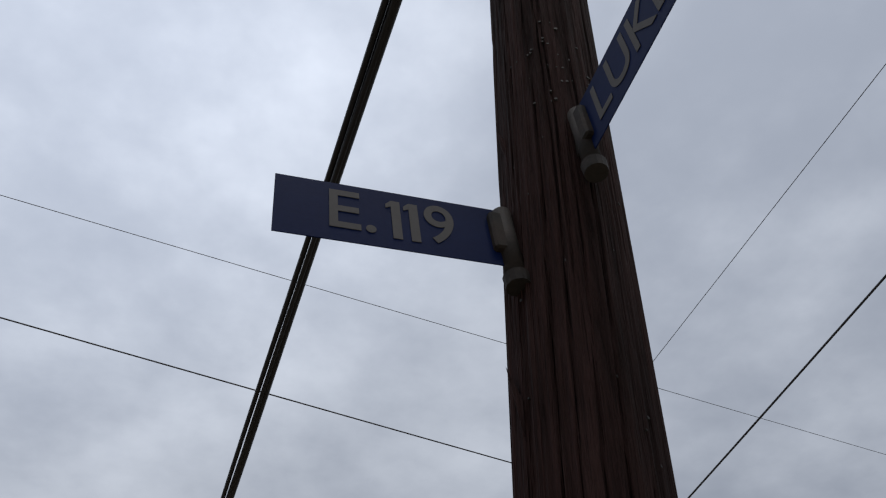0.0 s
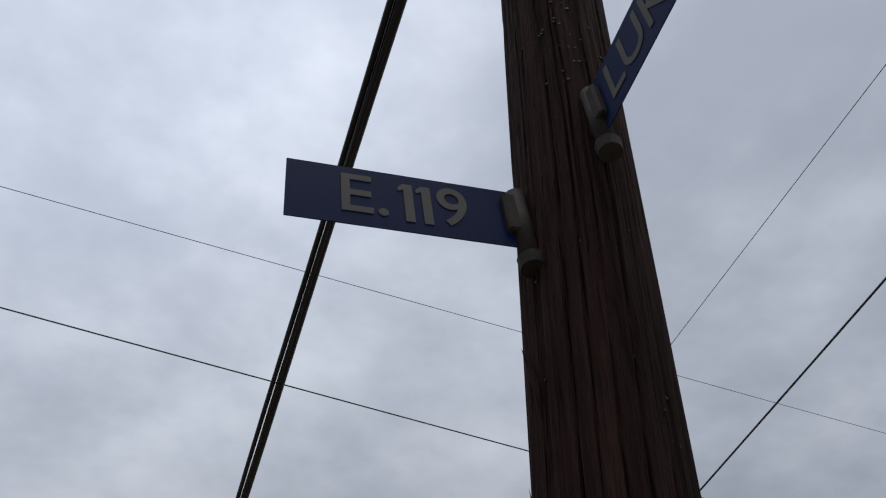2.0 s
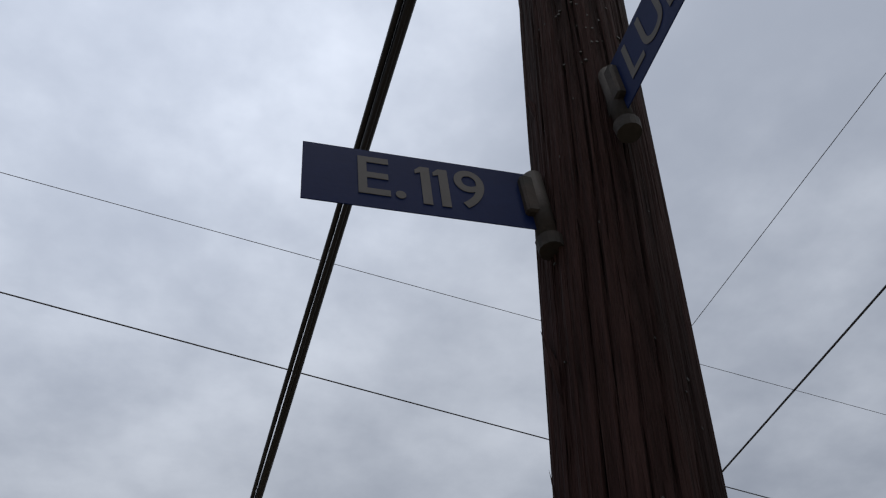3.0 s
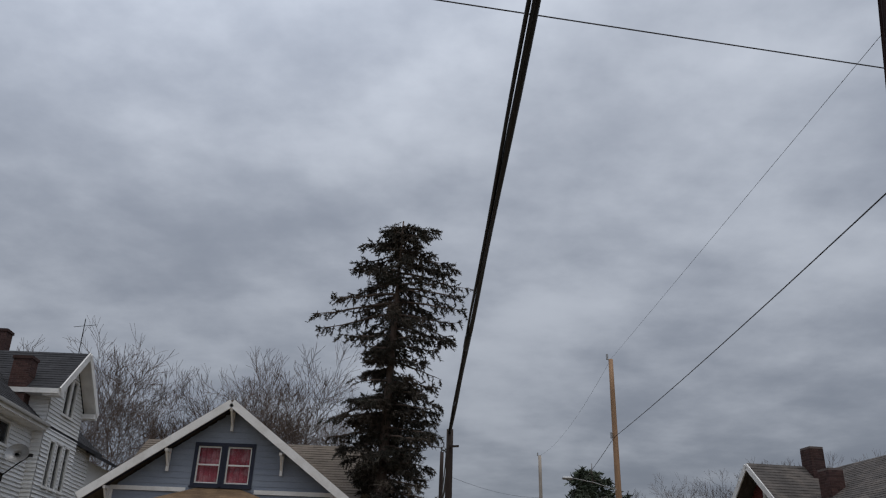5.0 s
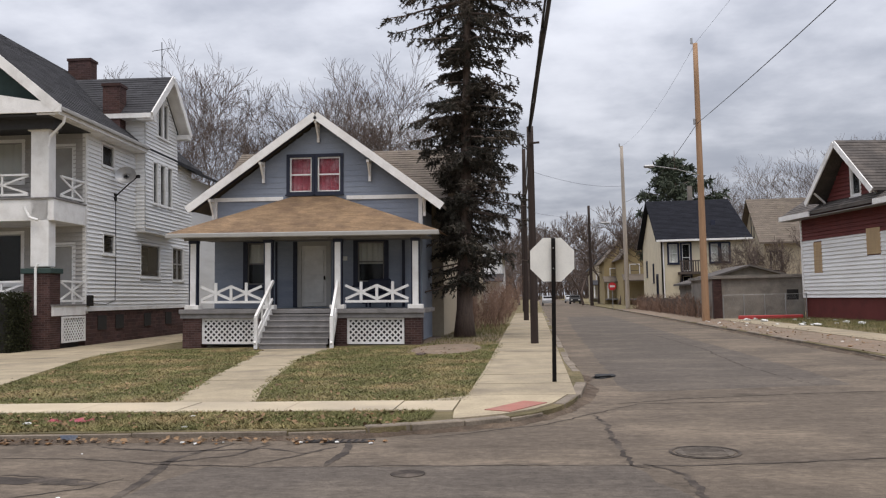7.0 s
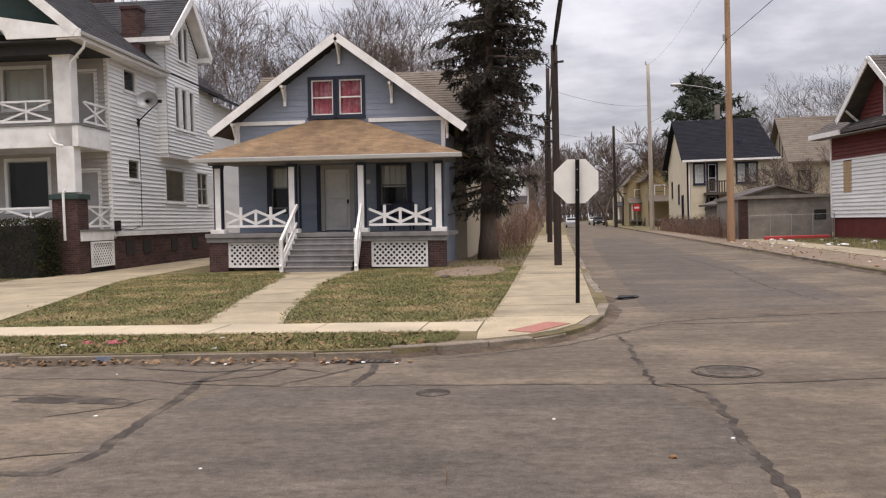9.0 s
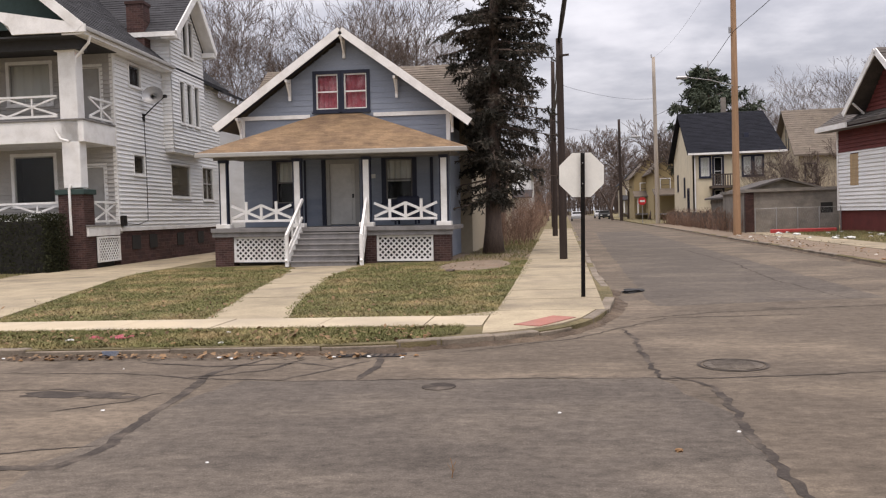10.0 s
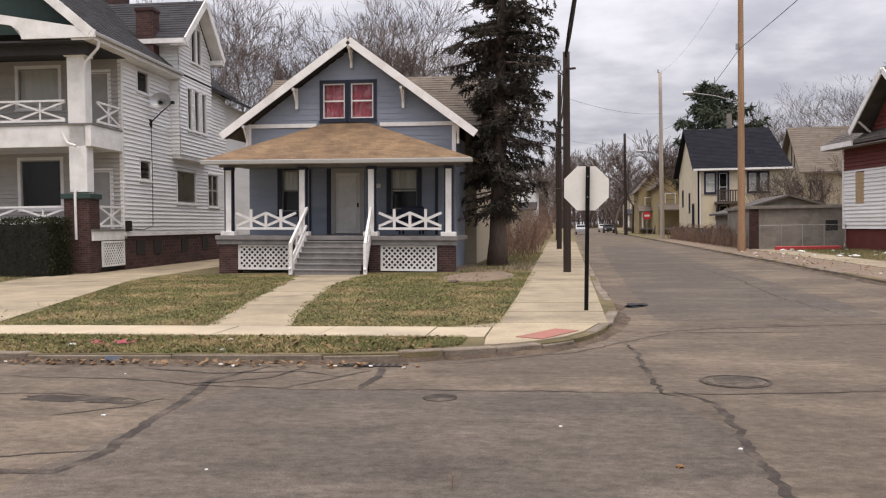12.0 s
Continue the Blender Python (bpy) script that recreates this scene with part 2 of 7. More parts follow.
# for the recessed porch front, a darker grey than the side siding
GREY_WALL = mat("grey_porch_wall", (0.44, 0.42, 0.395), 0.8, vary=0.15, scale=2, fine=20, islands=0.06)
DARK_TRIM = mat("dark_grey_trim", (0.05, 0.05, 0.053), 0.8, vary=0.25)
LEAF_DRY = mat("dry_leaves", (0.20, 0.125, 0.07), 0.9, vary=0.4, bump=0, islands=0.5)
CABLE = mat("cable_sheath", (0.012, 0.012, 0.014), 0.45, vary=0.2, bump=0)
WIRE = mat("line_wire", (0.025, 0.025, 0.03), 0.5, vary=0.2, bump=0)
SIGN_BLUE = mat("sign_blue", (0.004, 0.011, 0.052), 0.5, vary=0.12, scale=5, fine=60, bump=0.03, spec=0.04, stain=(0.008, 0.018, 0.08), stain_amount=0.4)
# worn white lettering with shade put into its colour, hence the dark grey
SIGN_WHITE_SHADED = mat("shaded_sign_letter", (0.085, 0.084, 0.087), 0.8, vary=0.08, scale=8, bump=0, stain=(0.045, 0.045, 0.048), stain_amount=0.5)
STEEL = mat("galvanised_steel", (0.36, 0.36, 0.36), 0.5, 0.8, vary=0.2, scale=10)
DARK_STEEL = mat("rusted_dark_steel", (0.013, 0.0115, 0.011), 0.75, 0.1, vary=0.35, scale=12, stain=(0.028, 0.018, 0.014), stain_amount=0.6, stain_scale=6)
SIGN_BACK = mat("sign_back_aluminium", (0.74, 0.73, 0.68), 0.55, 0.0, vary=0.08, scale=3, stain=(0.45, 0.45, 0.42), stain_amount=0.4)
BLUE_MARK = mat("blue_mark", (0.17, 0.20, 0.26), 0.8, vary=0.4, scale=12, stain=(0.24, 0.22, 0.2), stain_amount=0.8, stain_scale=9)
STOP_RED = mat("stop_red", (0.50, 0.03, 0.035), 0.5, vary=0.1)
DOOR = mat("grey_door", (0.36, 0.35, 0.33), 0.6, vary=0.1, stain=(0.28, 0.27, 0.25), stain_amount=0.4)
STORM_DOOR = mat("storm_door", (0.62, 0.61, 0.58), 0.5, vary=0.1, stain=(0.42, 0.41, 0.38), stain_amount=0.4)
CURTAIN = mat("red_curtain", (0.33, 0.07, 0.09), 0.9, vary=0.3, scale=5, fine=40, stain=(0.45, 0.22, 0.24), stain_amount=0.7, stain_scale=3)
BLIND = mat("window_blind", (0.66, 0.63, 0.58), 0.8, vary=0.08, stretch=(1, 1, 6))
# near-black that stands in for shade in rooms, under porches and inside the hedge
DEEP_SHADE = mat("deep_shade", (0.03, 0.028, 0.026), 0.9, vary=0.3)
GREEN_TRIM = mat("dark_green_trim", (0.035, 0.06, 0.055), 0.7, vary=0.25)
MAROON = mat("maroon_paint", (0.14, 0.034, 0.03), 0.75, vary=0.22, scale=1.5, fine=20, stain=(0.10, 0.028, 0.026), stain_amount=0.6, islands=0.08)
PLYWOOD = mat("plywood_board", (0.42, 0.30, 0.17), 0.8, vary=0.2, scale=3, fine=30, stretch=(4, 4, 0.5), stain=(0.32, 0.23, 0.15), stain_amount=0.6)
CREAM = mat("cream_paint", (0.62, 0.545, 0.40), 0.75, vary=0.1, scale=0.8, fine=15, stain=(0.52, 0.45, 0.33), stain_amount=0.5, islands=0.04)
YELLOW = mat("yellow_paint", (0.36, 0.28, 0.15), 0.75, vary=0.12, islands=0.05)
TAN_WALL = mat("tan_wall", (0.40, 0.34, 0.25), 0.8, vary=0.12, islands=0.05)
BLOCK = mat("concrete_block", (0.25, 0.225, 0.195), 0.9, vary=0.2, scale=1.5, fine=20, stain=(0.15, 0.135, 0.12), stain_amount=0.7, islands=0.08)
RED_JUNK = mat("red_plastic", (0.40, 0.05, 0.05), 0.6, vary=0.25)
LITTER = mat("litter_white", (0.62, 0.62, 0.60), 0.7, vary=0.2)
LEAF_BROWN = mat("fallen_leaf", (0.22, 0.12, 0.055), 0.8, vary=0.3)
RUBBER = mat("black_rubber", (0.02, 0.02, 0.02), 0.7, vary=0.3)
CAR_PAINT = mat("car_paint", (0.45, 0.45, 0.46), 0.3, 0.2, vary=0.05)
SIDE_WOOD = mat("weathered_fence_wood", (0.105, 0.083, 0.07), 0.9, vary=0.3, scale=4, fine=30, stretch=(3, 3, 0.5), islands=0.25)


def glass(name, color, rough=0.05):
    m = bpy.data.materials.new(name)
    m.use_nodes = True
    b = m.node_tree.nodes["Principled BSDF"]
    b.inputs["Base Color"].default_value = (*color, 1)
    b.inputs["Roughness"].default_value = rough
    b.inputs["Transmission Weight"].default_value = 1.0
    b.inputs["IOR"].default_value = 1.22
    return m


GLASS = glass("window_glass", (0.92, 0.95, 0.95))

# ---- mesh helpers ----
I4 = Matrix.Identity(4)


def thing(name, label, category, m=I4, group="", kind=""):
    ob = new(name)
    ob.matrix_world = m
    ob.empty_display_size = 0.1
    return tagged(ob, label, category, group, kind)


FINE = {"shingles", "bricks", "white_clapboard", "red_clapboard", "front_clapboard", "bay_clapboard", "bay_return", "side_clapboard", "gable_shingles", "lattice_slat"}


def part(name, bm, material, parent=None, label="", smooth=False):
    me = bpy.data.meshes.new(name)
    bm.normal_update()
    bm.to_mesh(me)
    bm.free()
    me.materials.append(material)
    if smooth:
        me.shade_smooth()
    ob = new(name, me)
    if parent:
        ob.parent = parent
    if label:
        ob["label"] = label
    if name in FINE:
        ob["kind"] = "stuff"
    return ob


def mesh_part(name, verts, faces, material, parent=None, label="", smooth=False):
    me = bpy.data.meshes.new(name)
    me.from_pydata([tuple(v) for v in verts], [], faces)
    me.materials.append(material)
    me.update()
    if smooth:
        me.shade_smooth()
    ob = new(name, me)
    if parent:
        ob.parent = parent
    if label:
        ob["label"] = label
    return ob


def box(bm, x0, x1, y0, y1, z0, z1, m=I4, bevel=0.0):
    v = [bm.verts.new(m @ Vector((x, y, z))) for z in (z0, z1) for y in (y0, y1) for x in (x0, x1)]
    for f in ((0, 2, 3, 1), (4, 5, 7, 6), (0, 1, 5, 4), (2, 6, 7, 3), (0, 4, 6, 2), (1, 3, 7, 5)):
        bm.faces.new([v[i] for i in f])
    if bevel:
        es = list({e for w in v for e in w.link_edges})
        bmesh.ops.bevel(bm, geom=es, offset=bevel, segments=1, affect="EDGES")
    return bm


def boxes(*spans, m=I4, bevel=0.0):
    bm = bmesh.new()
    for s in spans:
        box(bm, *s, m=m, bevel=bevel)
    return bm


def beam(bm, p, q, w, h, up=(0, 0, 1)):
    """A bar of section w (across) by h (along up) from p to q."""
    p, q = Vector(p), Vector(q)
    d = (q - p).normalized()
    s = d.cross(Vector(up)).normalized()
    u = s.cross(d)
    m = Matrix((( *s, 0), (*d, 0), (*u, 0), (0, 0, 0, 1))).transposed()
    m.translation = p
    return box(bm, -w / 2, w / 2, 0, (q - p).length, -h / 2, h / 2, m)


def tube(bm, pts, radii, sides=6, cap=True):
    rings = []
    pts = [Vector(p) for p in pts]
    ref = Vector((0.31, 0.9, 0.23))
    for i, p in enumerate(pts):
        d = (pts[min(i + 1, len(pts) - 1)] - pts[max(i - 1, 0)]).normalized()
        s = d.cross(ref).normalized()
        u = s.cross(d)
        r = radii[i] if hasattr(radii, "__len__") else radii
        rings.append([bm.verts.new(p + (s * math.cos(a) + u * math.sin(a)) * r) for a in (2 * math.pi * k / sides for k in range(sides))])
    for a, b in zip(rings, rings[1:]):
        for k in range(sides):
            bm.faces.new((a[k], a[(k + 1) % sides], b[(k + 1) % sides], b[k]))
    if cap:
        bm.faces.new(rings[0][::-1])
        bm.faces.new(rings[-1])
    return bm


def prism(bm, outline, z0, z1, m=I4):
    """An upright prism over a flat outline of (x, y)."""
    lo = [bm.verts.new(m @ Vector((x, y, z0))) for x, y in outline]
    hi = [bm.verts.new(m @ Vector((x, y, z1))) for x, y in outline]
    n = len(outline)
    bm.faces.new(hi)
    bm.faces.new(lo[::-1])
    for i in range(n):
        bm.faces.new((lo[i], lo[(i + 1) % n], hi[(i + 1) % n], hi[i]))
    bmesh.ops.recalc_face_normals(bm, faces=bm.faces)
    return bm


def wall_frame(x, y, z, turn=0):
    """Axes of a wall: x along it, y out through it away from the viewer, z up."""
    return pose(x, y, z, 0, 0, turn)


def siding(bm, m, span, z0, z1, step, holes=(), lap=0.05):
    """Overlapping boards on a wall; span(z) gives the board's ends, holes are (x0, x1, z0, z1)."""
    z = z0
    while z < z1 - 0.02:
        top = min(z + step, z1)
        mid = (z + top) / 2
        a, b = span(mid)
        cuts = sorted((h[0], h[1]) for h in holes if h[2] < mid < h[3])
        x = a
        for c0, c1 in cuts + [(b, b)]:
            if min(c0, b) - x > 0.02:
                e = min(c0, b)
                v = [bm.verts.new(m @ Vector(q)) for q in ((x, -lap, z), (e, -lap, z), (e, -0.003, top), (x, -0.003, top), (x, 0.02, z), (e, 0.02, z))]
                bm.faces.new((v[0], v[1], v[2], v[3]))
                bm.faces.new((v[4], v[5], v[1], v[0]))
            x = max(x, c1)
        z = top
    return bm


def board_parts(parent, material, m, span, z0, z1, step, holes, lap):
    """Wide clapboards, each a piece of its own."""
    z = z0
    while z < z1 - 0.02:
        top = min(z + step, z1)
        mid = (z + top) / 2
        a, b = span(mid)
        x = a
        for c0, c1 in sorted((h[0], h[1]) for h in holes if h[2] < mid < h[3]) + [(b, b)]:
            e = min(c0, b)
            if e - x > 0.02:
                bm = siding(bmesh.new(), m, lambda q, x=x, e=e: (x, e), z, top, step, (), lap)
                part("clapboard", bm, material, parent)
            x = max(x, c1)
        z = top


def wall_with_holes(bm, m, x0, x1, z0, z1, holes, thick=0.18, y=0.0):
    """A thick wall cut by openings."""
    xs = sorted({x0, x1, *[h[0] for h in holes], *[h[1] for h in holes]})
    zs = sorted({z0, z1, *[h[2] for h in holes], *[h[3] for h in holes]})
    for a, b in zip(xs, xs[1:]):
        for c, d in zip(zs, zs[1:]):
            if not any(h[0] < (a + b) / 2 < h[1] and h[2] < (c + d) / 2 < h[3] for h in holes):
                box(bm, a, b, y, y + thick, c, d, m)
    bmesh.ops.remove_doubles(bm, verts=bm.verts, dist=1e-4)
    return bm


def window(parent, m, x0, x1, z0, z1, trim, sash, tw=0.1, back=DEEP_SHADE, cover=None, lights=1, rail=True, cover_part=1.0):
    """A sash window in a wall: trim, sashes, panes, sill and what hangs behind the glass."""
    frame_ob = part("window", boxes((x0 - tw, x0, -0.05, 0.06, z0 - tw, z1 + tw), (x1, x1 + tw, -0.05, 0.06, z0 - tw, z1 + tw), (x0, x1, -0.05, 0.06, z1, z1 + tw), (x0, x1, -0.05, 0.06, z0 - tw, z0), m=m), trim, parent)
    part("sill", boxes((x0 - tw - 0.03, x1 + tw + 0.03, -0.10, -0.052, z0 - tw - 0.03, z0 - tw + 0.02), m=m), trim, frame_ob)
    w = (x1 - x0) / lights
    for i in range(lights):
        a, b = x0 + i * w, x0 + (i + 1) * w
        s = 0.045
        bm = boxes((a, a + s, 0.0, 0.05, z0, z1), (b - s, b, 0.0, 0.05, z0, z1), (a + s, b - s, 0.0, 0.05, z1 - s, z1), (a + s, b - s, 0.0, 0.05, z0, z0 + s), m=m)
        if rail:
            box(bm, a + s, b - s, -0.01, 0.045, (z0 + z1) / 2 - 0.025, (z0 + z1) / 2 + 0.025, m)
        part("sash", bm, sash, frame_ob)
        pane = part("pane", boxes((a + s, b - s, 0.022, 0.028, z0 + s, z1 - s), m=m), GLASS, frame_ob)
        pane.visible_shadow = False
        if cover:
            zc = z1 - (z1 - z0) * cover_part
            bm = bmesh.new()
            n = 14
            top, bot = [], []
            for k in range(n + 1):
                xx = a + (b - a) * k / n
                yy = 0.11 + 0.025 * math.sin(k * 2.1 + i)
                top.append(bm.verts.new(m @ Vector((xx, yy, z1))))
                bot.append(bm.verts.new(m @ Vector((xx, yy, zc))))
            for k in range(n):
                bm.faces.new((bot[k], bot[k + 1], top[k + 1], top[k]))
            part("curtain", bm, cover, frame_ob)
    # shallow box behind the glass, its dark colour standing in for room shade
    part("reveal_shade", boxes((x0, x1, 0.5, 0.52, z0, z1), (x0 + 0.002, x0 + 0.012, 0.054, 0.5, z0, z1), (x1 - 0.012, x1 - 0.002, 0.054, 0.5, z0, z1), (x0 + 0.012, x1 - 0.012, 0.054, 0.5, z1 - 0.012, z1 - 0.002), (x0 + 0.012, x1 - 0.012, 0.054, 0.5, z0 + 0.002, z0 + 0.012), m=m), back, frame_ob)
    return frame_ob


def shingles(bm, a, b, c, d, step=0.16, width=0.30, lift=0.018, rng=random):
    """Courses of shingles on the slope a-b (eave) to d-c (ridge)."""
    a, b, c, d = (Vector(p) for p in (a, b, c, d))
    n = max(1, int(((d - a).length + (c - b).length) / 2 / step))
    up = (b - a).cross(d - a).normalized()
    if up.z < 0:
        up = -up
    for i in range(n):
        t0, t1 = i / n, (i + 1) / n
        l0, r0, l1, r1 = a.lerp(d, t0), b.lerp(c, t0), a.lerp(d, t1), b.lerp(c, t1)
        k = max(1, int((r0 - l0).length / width))
        off = 0.5 if i % 2 else 0.0
        cuts = [0.0] + [min(1, max(0, (j + off) / k)) for j in range(1, k + 1)] + [1.0]
        for u0, u1 in zip(cuts, cuts[1:]):
            if u1 - u0 < 1e-4:
                continue
            j = lift * (0.7 + 0.6 * rng.random())
            v = [bm.verts.new(q) for q in (l0.lerp(r0, u0) + up * j, l0.lerp(r0, u1) + up * j, l1.lerp(r1, u1) + up * 0.002, l1.lerp(r1, u0) + up * 0.002, l0.lerp(r0, u0), l0.lerp(r0, u1))]
            bm.faces.new((v[0], v[1], v[2], v[3]))
            bm.faces.new((v[4], v[5], v[1], v[0]))
    return bm


def slab(bm, a, b, c, d, thick):
    """A roof slab below the quad a b c d."""
    q = [Vector(p) for p in (a, b, c, d)]
    lo = [bm.verts.new(p - Vector((0, 0, thick))) for p in q]
    hi = [bm.verts.new(p) for p in q]
    bm.faces.new(hi)
    bm.faces.new(lo[::-1])
    for i in range(4):
        bm.faces.new((lo[i], lo[(i + 1) % 4], hi[(i + 1) % 4], hi[i]))
    return bm


def bricks(bm, m, x0, x1, y0, y1, z0, z1, course=0.075, length=0.21):
    """Brick faces on the four sides of a pier, set proud of its core."""
    z, i = z0, 0
    while z < z1 - 0.01:
        t = min(z + course - 0.012, z1)
        for axis, lo, hi, faces in (("x", x0, x1, (y0, y1)), ("y", y0, y1, (x0, x1))):
            s = lo - (length / 2 if i % 2 else 0)
            while s < hi:
                p, q = max(lo, s), min(hi, s + length - 0.012)
                if q - p > 0.03:
                    for k, fpos in enumerate(faces):
                        o = (-0.008, 0.0) if k == 0 else (0.0, 0.008)
                        if axis == "x":
                            box(bm, p, q, fpos + o[0], fpos + o[1], z, t, m)
                        else:
                            box(bm, fpos + o[0], fpos + o[1], p, q, z, t, m)
                s += length
        z += course
        i += 1
    return bm


def lattice(parent, m, x0, x1, z0, z1, pitch=0.185, w=0.05):
    part("lattice_frame", boxes((x0, x1, -0.03, 0.03, z1 - 0.07, z1), (x0, x1, -0.03, 0.03, z0, z0 + 0.07), (x0, x0 + 0.07, -0.03, 0.03, z0 + 0.07, z1 - 0.07), (x1 - 0.07, x1, -0.03, 0.03, z0 + 0.07, z1 - 0.07), m=m), WHITE, parent)
    a, b, c, d = x0 + 0.05, x1 - 0.05, z0 + 0.05, z1 - 0.05
    h = d - c
    for side, y in ((1, -0.006), (-1, 0.006)):
        bm = bmesh.new()
        s = a - h
        while s < b:
            t0, t1 = max(0, a - s), min(h, b - s)
            if t1 - t0 > 0.03:
                p, q = (s + t0, c + t0), (s + t1, c + t1)
                if side < 0:
                    p, q = (a + b - p[0], p[1]), (a + b - q[0], q[1])
                beam(bm, m @ Vector((p[0], y, p[1])), m @ Vector((q[0], y, q[1])), 0.01, w, m.to_3x3() @ Vector((-side, 0, 1)))
            s += pitch
        part("lattice_slat", bm, WHITE, parent)



# ---- ground, roads, kerbs, pavements ----
LOT = 0.10


def sheet(name, outline, z, material, label, category, parent=None, cut=0):
    bm = bmesh.new()
    f = bm.faces.new([bm.verts.new((x, y, z)) for x, y in outline])
    if f.normal.z < 0 or sum(a[0] * b[1] - b[0] * a[1] for a, b in zip(outline, outline[1:] + outline[:1])) < 0:
        f.normal_flip()
    bmesh.ops.triangulate(bm, faces=bm.faces)
    ob = part(name, bm, material, parent)
    return ob if parent else tagged(ob, label, category, kind="structure")


def block(name, outline, z0, z1, material, label, category):
    bm = prism(bmesh.new(), outline, z0, z1)
    bmesh.ops.triangulate(bm, faces=[f for f in bm.faces if len(f.verts) > 4])
    return tagged(part(name, bm, material), label, category, kind="structure")


sheet("ground", [(-1500, -1500), (1500, -1500), (1500, 1500), (-1500, 1500)], -0.03, TURF, "dull winter grass ground reaching the horizon", "ground")
road = sheet("road", [(-120, -0.5), (120, -0.5), (120, 9.9), (9.5, 13), (7.9, 17), (7.9, 330), (0.4, 330), (0.4, 13), (-3, 9.9), (-120, 9.9)], 0.0, ASPHALT, "worn grey-brown asphalt crossing of two streets", "road")


def smooth_line(pts, n=1):
    """Points on a smooth curve through the given ones."""
    out = []
    for i in range(len(pts) - 1):
        p0, p1, p2, p3 = (Vector(pts[max(0, min(len(pts) - 1, i + k))]) for k in (-1, 0, 1, 2))
        for j in range(n):
            t = j / n
            q = 0.5 * (2 * p1 + (p2 - p0) * t + (2 * p0 - 5 * p1 + 4 * p2 - p3) * t * t + (3 * p1 - p0 - 3 * p2 + p3) * t ** 3)
            out.append((q.x, q.y))
    return out + [tuple(pts[-1])]


KERB_LEFT = [(-60, 9.25), (-30, 9.28), (-6.6, 9.34), (-2.9, 9.5), (-2.0, 9.64), (-1.5, 9.84), (-0.9, 10.14), (-0.36, 10.50), (0.04, 10.95), (0.35, 11.6), (0.60, 12.66), (0.78, 14.37), (0.82, 16.5), (0.74, 19.0), (0.72, 330)]
KERB_STONES = KERB_LEFT[2:]
KERB_LEFT = smooth_line(KERB_LEFT[:3]) + smooth_line(KERB_LEFT[3:-1], 4) + KERB_LEFT[-1:]
block("lot_west", KERB_LEFT + [(-60, 330)], -0.02, LOT, TURF, "patchy winter lawn behind the kerb", "lawn")
KERB_RIGHT = [(7.6, 330), (7.6, 17), (7.9, 14), (8.8, 11.6), (10.6, 10.0), (13, 9.4), (120, 9.4)]
block("lot_east", KERB_RIGHT + [(120, 330)], -0.02, LOT, TURF, "rough grass verge with litter behind the kerb", "lawn")
block("lot_near", [(-60, 2.6), (-60, -40), (60, -40), (60, 2.6)], -0.02, LOT, CONCRETE, "concrete corner pavement round the pole", "pavement")

rng = random.Random(4)


def kerb_run(line, label):
    """Kerb stones of their own along a line, each a little off true."""
    holder = thing("kerb", label, "kerb", kind="structure")
    pts = [Vector((x, y, 0)) for x, y in line]
    for p, q in zip(pts, pts[1:]):
        d = q - p
        n = max(1, round(d.length / 1.6))
        s = d.normalized()
        side = Vector((-s.y, s.x, 0))
        if n > 40:
            n = 40
            q = p + s * 64
            d = q - p
        for i in range(n):
            a, b = p + d * (i / n) + s * 0.004, p + d * ((i + 1) / n) - s * 0.004
            h = LOT + 0.008 + rng.uniform(-0.03, 0.014)
            o = rng.uniform(-0.025, 0.02)
            m = Matrix(((s.x, side.x, 0, a.x), (s.y, side.y, 0, a.y), (0, 0, 1, 0), (0, 0, 0, 1)))
            part("kerb_stone", box(bmesh.new(), 0, (b - a).length, -0.015 + o, 0.15, -0.03, h, m, 0.012), KERB, holder)
    return holder


kerb_run(KERB_STONES, "weathered sandstone kerb with dirt in its joints")
kerb_run([(-46, 9.30), (-6.6, 9.34)], "weathered sandstone kerb with dirt in its joints")
kerb_run([(7.6, 81), (7.6, 17), (7.9, 14), (8.8, 11.6), (10.6, 10.0), (13, 9.4)], "long worn kerb along the side street")

def gutter_dirt(line, width, seed, label):
    """Soil and leaf mould banked against a kerb, thinning out to an uneven edge on the road."""
    g = random.Random(seed)
    fine = []
    for p, q in zip(line, line[1:]):
        n = max(1, int(math.dist(p, q) / 0.06))
        fine += [(p[0] + (q[0] - p[0]) * i / n, p[1] + (q[1] - p[1]) * i / n) for i in range(n)]
    verts, w = [], width
    for i, p in enumerate(fine):
        a, b = fine[max(0, i - 1)], fine[min(len(fine) - 1, i + 1)]
        d = Vector((b[0] - a[0], b[1] - a[1], 0)).normalized()
        out = Vector((d.y, -d.x, 0))
        w = max(0.03, min(width * 2, w + g.uniform(-0.03, 0.03) + (width - w) * 0.08))
        c = Vector((p[0], p[1], 0))
        verts += [c - out * 0.05 + Vector((0, 0, 0.060 + g.uniform(-0.025, 0.02))), c + out * (0.03 + w * 0.4) + Vector((0, 0, 0.03)), c + out * (0.03 + w) + Vector((0, 0, 0.0015))]
    faces = [(3 * i + k, 3 * i + k + 1, 3 * i + k + 4, 3 * i + k + 3) for i in range(len(fine) - 1) for k in (0, 1)]
    return tagged(mesh_part("gutter_dirt", verts, faces, GUTTER_DIRT), label, "dirt", kind="structure")


gutter_dirt([(-46, 9.29)] + KERB_STONES[:-2], 0.15, 5, "dark soil and leaf mould banked along the kerb")
gutter_dirt([(7.6, 70), (7.6, 17), (7.9, 14), (8.8, 11.6), (10.6, 10.0), (13, 9.4)], 0.14, 8, "dark soil and leaf mould banked along the kerb")

